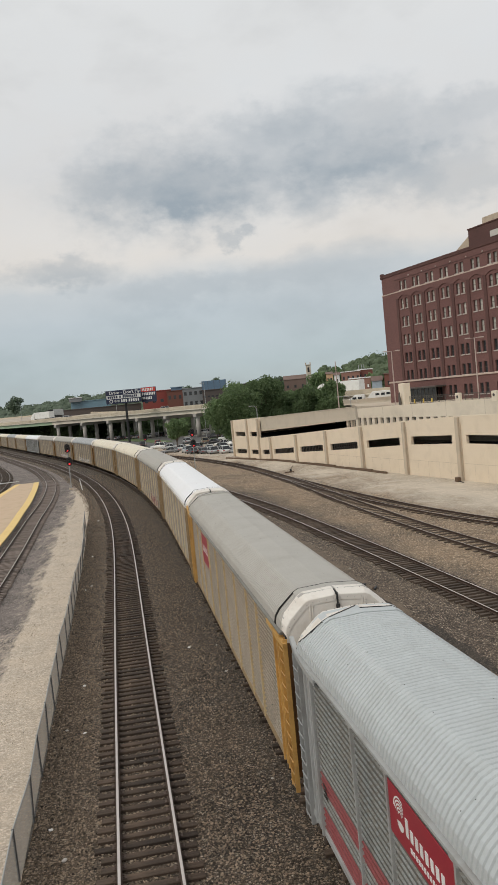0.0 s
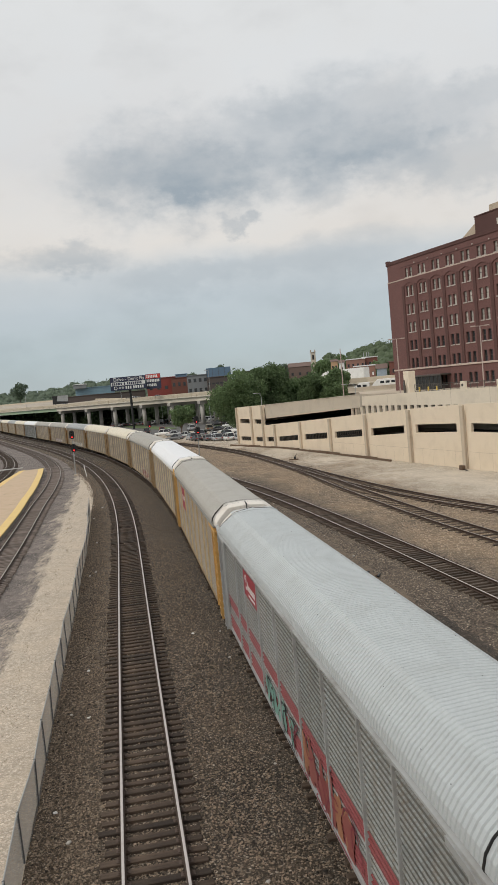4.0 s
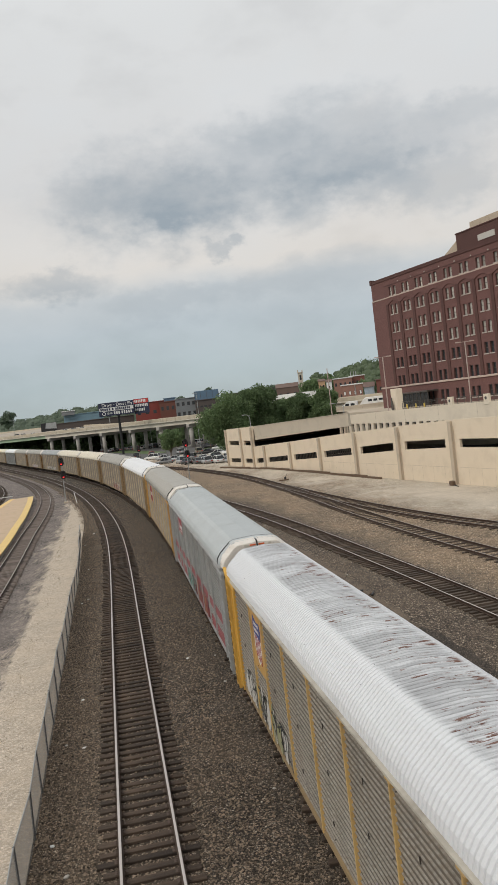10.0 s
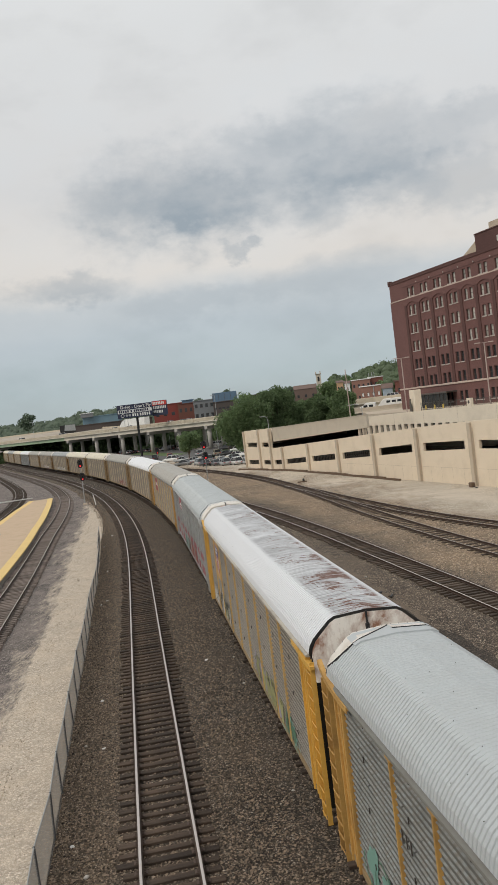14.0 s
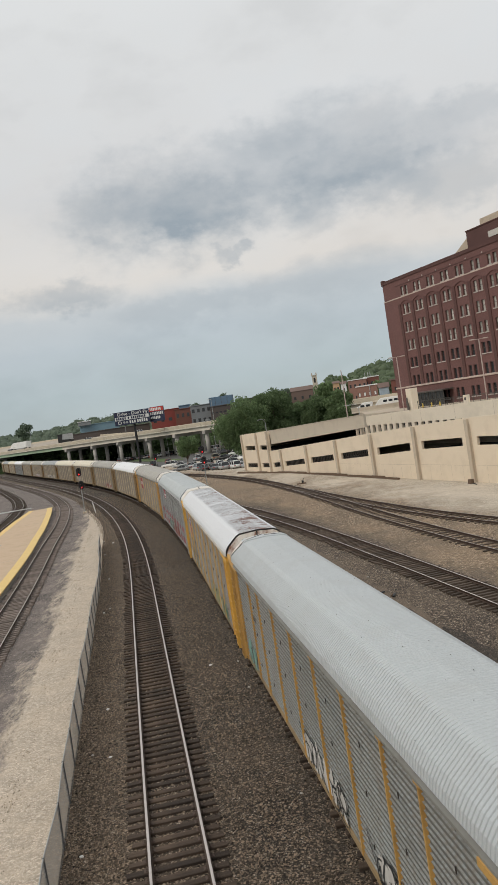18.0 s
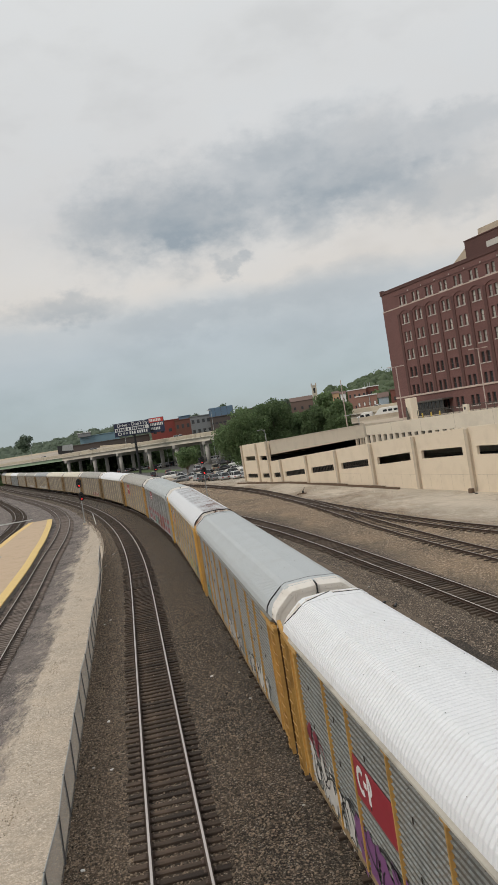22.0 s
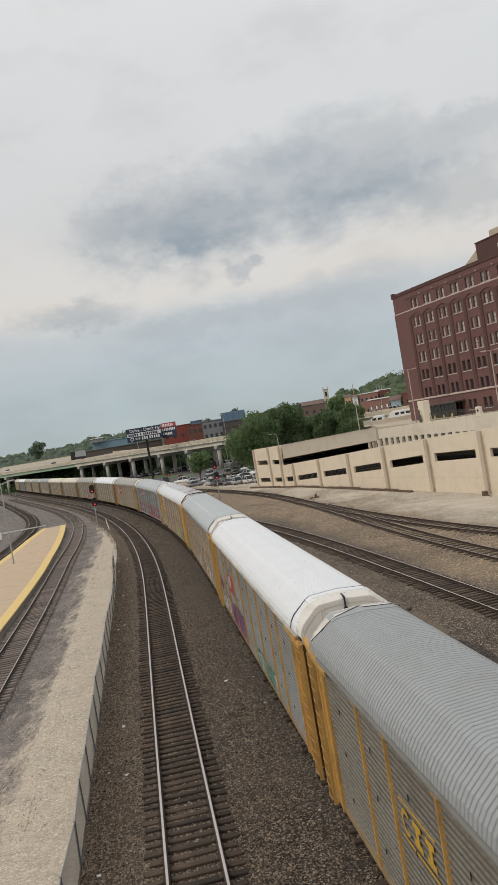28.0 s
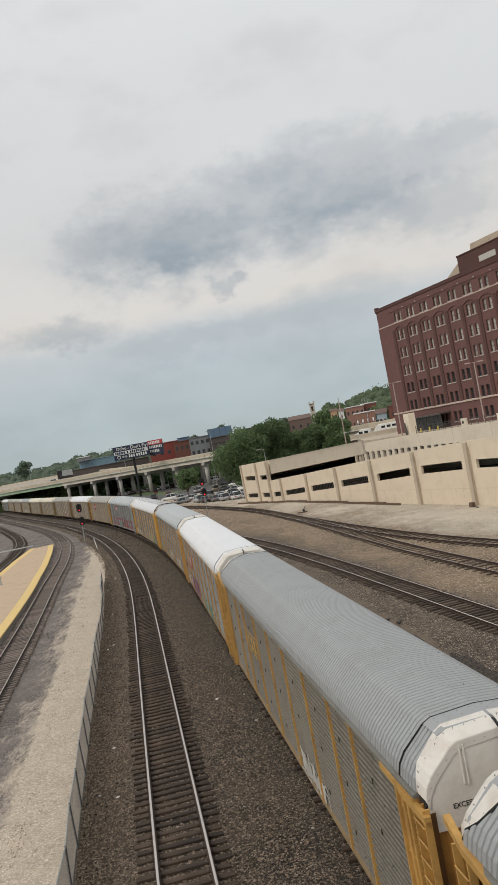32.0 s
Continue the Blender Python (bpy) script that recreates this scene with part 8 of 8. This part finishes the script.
CAR_PAINTS = {k: worn("car_" + k, c, 0.3, spread=0.03, dirt_amount=0.1, relief=0) for k, c in dict(white=(0.72, 0.72, 0.71), silver=(0.42, 0.43, 0.44), black=(0.02, 0.02, 0.022), grey=(0.16, 0.165, 0.17), gold=(0.30, 0.26, 0.19), red=(0.28, 0.03, 0.03), blue=(0.05, 0.08, 0.16)).items()}
CAR_GLASS = glass_mat("car_glass", (0.02, 0.022, 0.025), 0.05)
TYRE = worn("tyre_rubber", (0.015, 0.015, 0.015), 0.9)
TAIL_RED = worn("tail_lamp_red", (0.35, 0.02, 0.02), 0.3)
_vm = {}


def vehicle(label, colour, at, suv=False, group="parked cars"):
    """A passenger car, nose towards +y."""
    root = thing("car", label, "car", at=at, group=group)
    L, Wd, H = (4.7, 1.9, 1.72) if suv else (4.6, 1.82, 1.45)
    key = (colour, suv)
    if key not in _vm:
        hs = 0.95 if suv else 0.82
        g = Geo()
        prof = [(-L / 2, 0.45, 0.70), (-L / 2 + 0.12, 0.3, hs - 0.03), (-L / 2 + 0.8, 0.22, hs + 0.06), (0.6, 0.22, hs + 0.02), (L / 2 - 0.7, 0.22, hs - 0.1), (L / 2 - 0.12, 0.28, hs - 0.2), (L / 2, 0.4, 0.6)]
        rows = []
        for y, lo, hi in prof:
            w = Wd / 2 * (0.88 if abs(y) > L / 2 - 0.2 else 1.0)
            rows.append([(-w * 0.9, y, lo), (-w, y, lo + 0.15), (-w, y, hi - 0.12), (-w * 0.88, y, hi), (w * 0.88, y, hi), (w, y, hi - 0.12), (w, y, lo + 0.15), (w * 0.9, y, lo)])
        g.loft(rows, closed=True, caps=True)
        body = g.mesh("body", CAR_PAINTS[colour], True)
        y0, y1, y2, y3 = (-L / 2 + 0.12, -L / 2 + 0.55, 0.45, 1.15) if suv else (-L / 2 + 0.75, -L / 2 + 1.45, 0.15, 1.0)
        g = Geo()
        a, b = Wd / 2 * 0.93, Wd / 2 * 0.74
        g.loft([[(-a, y0, hs), (-a, y3, hs), (a, y3, hs), (a, y0, hs)], [(-b, y1, H - 0.06), (-b, y2, H - 0.06), (b, y2, H - 0.06), (b, y1, H - 0.06)]], closed=True)
        glass = g.mesh("glasshouse", CAR_GLASS)
        g = Geo().cbox(-b - 0.02, y1 - 0.05, H - 0.07, b + 0.02, y2 + 0.05, H, 0.03)
        cabin = g.mesh("roof", CAR_PAINTS[colour])
        pillars = [Geo().tube((sx * a, ya, hs), (sx * b, yb, H - 0.03), 0.045, n=5).mesh("pillar", CAR_PAINTS[colour]) for sx in (-1, 1) for ya, yb in ((y0, y1), (y3, y2), ((y0 + y3) / 2, (y1 + y2) / 2))]
        wheel = Geo().tube((-0.1, 0, 0), (0.1, 0, 0), 0.33, n=16).mesh("wheel", TYRE)
        hub = Geo().tube((-0.11, 0, 0), (0.11, 0, 0), 0.19, n=12).mesh("hub", GALV)
        lamp = Geo().cbox(-0.22, -0.05, -0.08, 0.22, 0.05, 0.08, 0.02)
        _vm[key] = (body, glass, cabin, pillars, wheel, hub, lamp.mesh("headlight", GALV), lamp.mesh("tail_light", TAIL_RED))
    body, glass, cabin, pillars, wheel, hub, head, tail = _vm[key]
    part("body", body, None, root)
    part("glasshouse", glass, None, root, "dark car windows")
    part("roof", cabin, None, root)
    for pl in pillars:
        part("pillar", pl, None, root)
    for sx in (-1, 1):
        for y in (-L * 0.3, L * 0.3):
            w = part("wheel", wheel, None, root, at=pose(sx * (Wd / 2 - 0.11), y, 0.33))
            part("hub", hub, None, w)
        part("headlight", head, None, root, at=pose(sx * 0.62, L / 2 - 0.05, 0.62))
        part("tail_light", tail, None, root, at=pose(sx * 0.64, -L / 2 + 0.03, 0.72))
    return root


STEEL_GREY = worn("chassis_grey", (0.08, 0.08, 0.08), 0.7)


def make_vehicles():
    lot = Geo().prism([(-95, 400), (-62, 262), (-34, 196), (-12, 170), (2, 166), (6, 172), (16, 262), (20, 330)], -0.5, -0.375)
    thing("parking_lot", "grey asphalt parking lot beyond the tracks", "parking lot", lot, ASPHALT, kind="structure")
    g = -0.375
    cars = [("white", -24.8, 225.8, 70, True), ("silver", -21.0, 217.0, 72, False), ("silver", -17.3, 206.6, 70, False), ("grey", -13.8, 203.0, 72, True),
            ("gold", -12.3, 229.8, 10, True), ("black", -9.6, 222.2, 75, False), ("white", -6.6, 211.1, 78, False), ("white", -6.6, 239.6, 74, True),
            ("white", -3.0, 207.0, 74, True), ("silver", -18.1, 240.2, 15, True), ("black", -13.0, 186.6, 20, False), ("grey", -10.4, 184.0, 18, False),
            ("silver", -8.2, 181.0, 16, True), ("white", -5.6, 178.8, 18, True), ("silver", -3.2, 176.4, 16, False), ("black", -0.6, 174.0, 18, True),
            ("silver", -14.6, 192.5, 18, True), ("white", -9.5, 194.0, 16, False), ("black", -6.5, 191.5, 18, True), ("silver", -3.5, 189.5, 16, False),
            ("grey", -19.0, 199.0, 70, False), ("red", -27.5, 248.0, 10, False), ("black", -31.5, 244.0, 12, True), ("black", -6.0, 252.0, 60, True), ("grey", -2.5, 249.0, 62, False), ("black", -10.5, 256.0, 62, True)]
    for c, x, y, a, suv in cars:
        vehicle(f"{c} parked {'sport utility vehicle' if suv else 'sedan'} in the lot", c, pose(x, y, g, 0, 0, a), suv)
    rnd = random.Random(21)
    for i in range(22):
        x = -54 + 2.75 * i
        c = rnd.choice(("black", "grey", "black", "silver", "blue", "grey", "red", "white"))
        suv = rnd.random() < 0.5
        vehicle(f"{c} parked {'sport utility vehicle' if suv else 'sedan'} below the overpass", c, pose(x, 292 - 0.62 * x + rnd.uniform(-1, 1), g, 0, 0, -32 + rnd.uniform(-3, 3)), suv)
    for az, r, h, half, lab in ((7.75, 205, 2.0, 1.9, "small white camper van parked on the upper street"), (9.35, 207, 2.5, 3.2, "long white motorhome parked on the upper street")):
        root = thing("motorhome", lab, "vehicle", at=polar(az, r, 7.2, 80), group="motorhomes on the street")
        g = Geo()
        g.loft([[(-1.1, y, 0.45), (1.1, y, 0.45), (1.1, y, z), (0.95, y, z + 0.12), (-0.95, y, z + 0.12), (-1.1, y, z)] for y, z in ((-half, h - 0.25), (-half + 0.25, h), (half - 1.5, h), (half - 0.9, h - 0.55), (half - 0.1, 1.05), (half, 0.8))], closed=True, caps=True)
        part("body", g, WHITE_PAINT, root)
        for sx in (-1, 1):
            for k in range(3 if half > 2.5 else 2):
                y = -half + 0.5 + k * 1.35
                a, b = sorted((sx * 1.09, sx * 1.12))
                part("side_window", Geo().cbox(a, y, h - 0.95, b, y + 1.0, h - 0.4, 0.01), CAR_GLASS, root)
            for y in (-half + 0.8, half - 0.9):
                part("wheel", Geo().tube((sx * 1.0 - 0.12, y, 0.38), (sx * 1.0 + 0.12, y, 0.38), 0.38, n=14), TYRE, root)
        part("windscreen", Geo().plate([(half - 1.42, h - 0.08), (half - 0.92, h - 0.58), (half - 0.90, h - 0.52), (half - 1.40, h - 0.02)], "x", -0.9, 0.9), CAR_GLASS, root)
    barrier = thing("street_barrier", "low weathered concrete barrier along the upper street", "barrier", at=polar(8.6, 196, 7.2, 8))
    for k in range(4):
        part("barrier_block", Geo().plate([(-0.3, 0), (0.3, 0), (0.12, 0.35), (0.10, 1.15), (-0.10, 1.15), (-0.12, 0.35)], "x", -6.2 + k * 3.1, -3.14 + k * 3.1), CONCRETE_SHADE, barrier)


def make_embankment():
    """The overgrown bank behind the overpass, on which the buildings stand."""
    g = Geo()
    rows = []
    for r, z in ((396, -0.6), (404, 5.5), (410, 8.2), (520, 9.0), (700, 9.0)):
        rows.append([(r * math.sin(radians(a)) * k, r * math.cos(radians(a)) * k, z) for a, k in ((-22, 1.12), (-17, 1.06), (-14, 1.01), (-10, 0.965), (-6, 0.93), (-2, 0.91), (3, 0.9), (9, 0.9))])
    g.loft(rows)
    thing("embankment", "dark overgrown bank behind the overpass", "bank", g, GRASS_FAR, kind="structure", smooth=True)
    rnd = random.Random(8)
    g = Geo()
    for i in range(4200):
        az = rnd.uniform(-21, 5)
        k = float(np.interp(az, (-22, -17, -14, -10, -6, -2, 3, 9), (1.12, 1.06, 1.01, 0.965, 0.93, 0.91, 0.9, 0.9)))
        f = rnd.random()
        r = (394 + 14 * f) * k
        leaf_clump(g, Vector((r * math.sin(radians(az)), r * math.cos(radians(az)), -0.2 + 8.0 * f + rnd.uniform(0, 1.2))), 1.3, rnd)
    thing("bank_bushes", "dark green bushes on the bank behind the overpass", "bushes", g, LEAF_DARK, kind="stuff")


ROAD_DIR = (103.2 / 153.5, -113.7 / 153.5)
TRAFFIC = []


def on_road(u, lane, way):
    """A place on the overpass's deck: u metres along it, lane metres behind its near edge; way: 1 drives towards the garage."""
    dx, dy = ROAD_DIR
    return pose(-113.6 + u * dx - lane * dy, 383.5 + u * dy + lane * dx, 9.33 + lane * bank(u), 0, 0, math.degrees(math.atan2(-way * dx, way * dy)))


def semi_truck(label, at):
    """A tractor with a long white trailer, nose towards +y."""
    root = thing("semi_truck", label, "truck", at=at, group="trucks on the overpass")
    part("trailer", Geo().cbox(-1.28, -9.5, 1.15, 1.28, 4.2, 4.05, 0.05), WHITE_PAINT, root, "long white box trailer")
    part("trailer_skirt", Geo().cbox(-1.2, -5.0, 0.55, 1.2, 2.0, 1.15, 0.03), GALV, root)
    part("cab", Geo().loft([[(-1.2, 4.6, 0.7), (1.2, 4.6, 0.7), (1.2, 4.6, 3.9), (-1.2, 4.6, 3.9)], [(-1.2, 6.6, 0.7), (1.2, 6.6, 0.7), (1.1, 6.4, 3.3), (-1.1, 6.4, 3.3)], [(-1.1, 8.4, 0.7), (1.1, 8.4, 0.7), (1.0, 8.3, 1.9), (-1.0, 8.3, 1.9)]], closed=True, caps=True), WHITE_PAINT, root, "white cab with a bonnet")
    part("windscreen", Geo().box(-0.95, 6.5, 2.2, 0.95, 6.6, 3.0), CAR_GLASS, root)
    for sx in (-1, 1):
        for y in (-8.6, -7.4, 3.0, 4.2, 7.4):
            part("wheel", Geo().tube((sx * 1.05 - 0.15, y, 0.5), (sx * 1.05 + 0.15, y, 0.5), 0.5, n=14), TYRE, root)
    return root


def make_traffic():
    """What drives on the overpass: kind, colour, lane, place on the road at a time, and speed."""
    runs = [("semi", "white", 8.5, 21.8, 0.0, -24.0), ("semi", "white", 8.5, 26.4, 16.5, -24.3), ("sedan", "black", 8.5, 75.0, 1.5, -14.5), ("sedan", "gold", 8.5, 60.0, 6.0, -14.0),
            ("suv", "white", 2.4, 124.0, 0.0, 15.0), ("sedan", "grey", 5.0, 38.0, 0.0, 15.5), ("sedan", "silver", 5.0, 98.0, 3.0, 15.0), ("suv", "white", 2.4, 126.0, 6.0, 12.0), ("sedan", "white", 5.0, 8.0, 6.0, 15.0),
            ("sedan", "grey", 2.4, 35.0, 8.0, 15.5), ("sedan", "white", 2.4, 59.4, 10.0, 15.3), ("suv", "white", 5.0, 5.2, 12.0, 15.5), ("sedan", "silver", 5.0, 48.4, 12.0, 15.3), ("suv", "white", 2.4, -5.0, 13.5, 15.5),
            ("sedan", "white", 2.4, 132.6, 16.5, 15.5), ("suv", "silver", 2.4, 107.0, 24.0, 19.0), ("sedan", "silver", 2.4, 128.0, 28.0, 17.0), ("suv", "white", 5.0, -8.0, 29.5, 15.5), ("sedan", "red", 5.0, 67.0, 29.5, 15.5), ("sedan", "black", 8.5, 10.6, 28.0, -13.0)]
    for i, (kind, c, lane, u, t, v) in enumerate(runs):
        if kind == "semi":
            ob = semi_truck("white semi truck with a long box trailer driving on the overpass", on_road(u, lane, -1))
        else:
            ob = vehicle(f"{c} {'sport utility vehicle' if kind == 'suv' else 'sedan'} driving on the overpass", c, on_road(u, lane, 1 if v > 0 else -1), kind == "suv", "cars on the overpass")
        TRAFFIC.append((ob, lane, u, t, v, -175.0 - 9.0 * (i % 9), 190.0 + 10.0 * (i % 10)))


def make_road_sign():
    """A poster board on two legs beyond the overpass."""
    root = thing("roadside_sign", "grey and black poster board behind the overpass parapet", "billboard", at=polar(-13.0, 386, 0, 4))
    for x in (-2.2, 2.4):
        part("leg", Geo().tube((x, 0.3, -0.5), (x, 0.3, 11.0), 0.2, n=8), STEEL_GREY, root)
    part("board", Geo().cbox(-3.4, -0.15, 10.6, 3.6, 0.2, 14.4, 0.04), BLACK_PAINT, root, "black board")
    part("poster", Geo().plate([(-1.5, 11.9), (3.55, 11.5), (3.55, 14.3), (-1.0, 14.38)], "y", -0.20, -0.155), GALV, root, "pale grey poster")


LAWN = worn("mown_lawn", (0.085, 0.13, 0.045), 0.9, spread=0.35, grain=1.5, dirt=(0.13, 0.12, 0.07), dirt_amount=0.5)
PALE_DRIVE = worn("pale_concrete_drive", (0.42, 0.39, 0.34), 0.9, spread=0.1, grain=0.6, dirt=(0.28, 0.26, 0.23), dirt_amount=0.5)


def shrub(label, x, y, w, h, seed):
    rnd = random.Random(seed)
    root = thing("shrub", label, "shrub", at=pose(x, y, -0.38), group="shrubs beside the overpass")
    stems, leaves = Geo(), Geo()
    for _ in range(5):
        stems.tube((0, 0, 0), (rnd.uniform(-0.3, 0.3) * w, rnd.uniform(-0.3, 0.3) * w, h * 0.7), 0.05, 0.02, 5, False)
    for _ in range(380):
        a, r = rnd.uniform(0, 6.28), w * 0.5 * rnd.random() ** 0.5
        z = h * rnd.random() ** 0.7 * (1 - 0.55 * (2 * r / w) ** 2)
        leaf_clump(leaves, Vector((r * math.cos(a), r * math.sin(a), z + 0.1)), 0.30, rnd)
    part("stems", stems, BARK, root)
    part("foliage", leaves, LEAF, root, "loose green foliage")


def make_lot_edges():
    """Lawns, a drive, shrubs and poles round the parking lot."""
    for poly, lab in (([(-12.0, 256), (-8.6, 224), (-5.4, 226), (-4.6, 262), (-7.5, 296)], "small green lawn beside the garage corner"),
                      ([(-50, 316), (-28, 258), (-23.5, 262), (-45.5, 321)], "narrow strip of rough grass along the parking lot")):
        thing("lawn", lab, "grass", Geo().prism(poly, -0.40, -0.30), LAWN, kind="stuff")
    g = Geo()
    rows = []
    for k in range(9):
        f = k / 8
        x, y = -20.0 + 12.5 * f + 3.0 * f * f, 288 + 52 * f
        rows.append([(x - 3.4, y + 1.0, -0.37), (x - 3.4, y + 1.0, -0.30), (x + 3.4, y - 1.0, -0.30), (x + 3.4, y - 1.0, -0.37)])
    g.loft(rows, closed=True, caps=True)
    thing("driveway", "pale concrete drive curving under the overpass", "driveway", g, PALE_DRIVE, kind="structure")
    for i, (x, y, w, h) in enumerate(((-58.1, 358, 5.5, 2.6), (-50.8, 341, 4.6, 2.4), (-47.0, 336, 4.0, 2.0), (-42.9, 325, 5.0, 3.0), (-39.5, 318, 3.6, 2.0), (-24.0, 300, 4.0, 2.2))):
        shrub("loose green shrub growing beside the overpass", x, y, w, h, 70 + i)
    street_lamp(-6.2, 304, -0.4, 9.5, 1.6, "grey street lamp beside the parking lot")
    street_lamp(-2.9, 262, -0.4, 11.5, -1.4, "tall grey street lamp at the edge of the lot")


make_lot_edges()
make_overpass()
make_road_sign()
make_traffic()
make_embankment()
make_billboard()
make_trees()
make_woods()
make_far_buildings()
make_vehicles()


make_train()


def motions():
    times = [i * 1.0 for i in range(33)]
    for n, car in TRAIN.items():
        walk(car, [(t, car_pose(n, t)) for t in times])
    for ob, lane, u, t0, v, far_end, near_end in TRAFFIC:
        walk(ob, [(t, on_road(min(max(u + v * (t - t0), far_end), near_end), lane, 1 if v > 0 else -1)) for t in times])


motions()
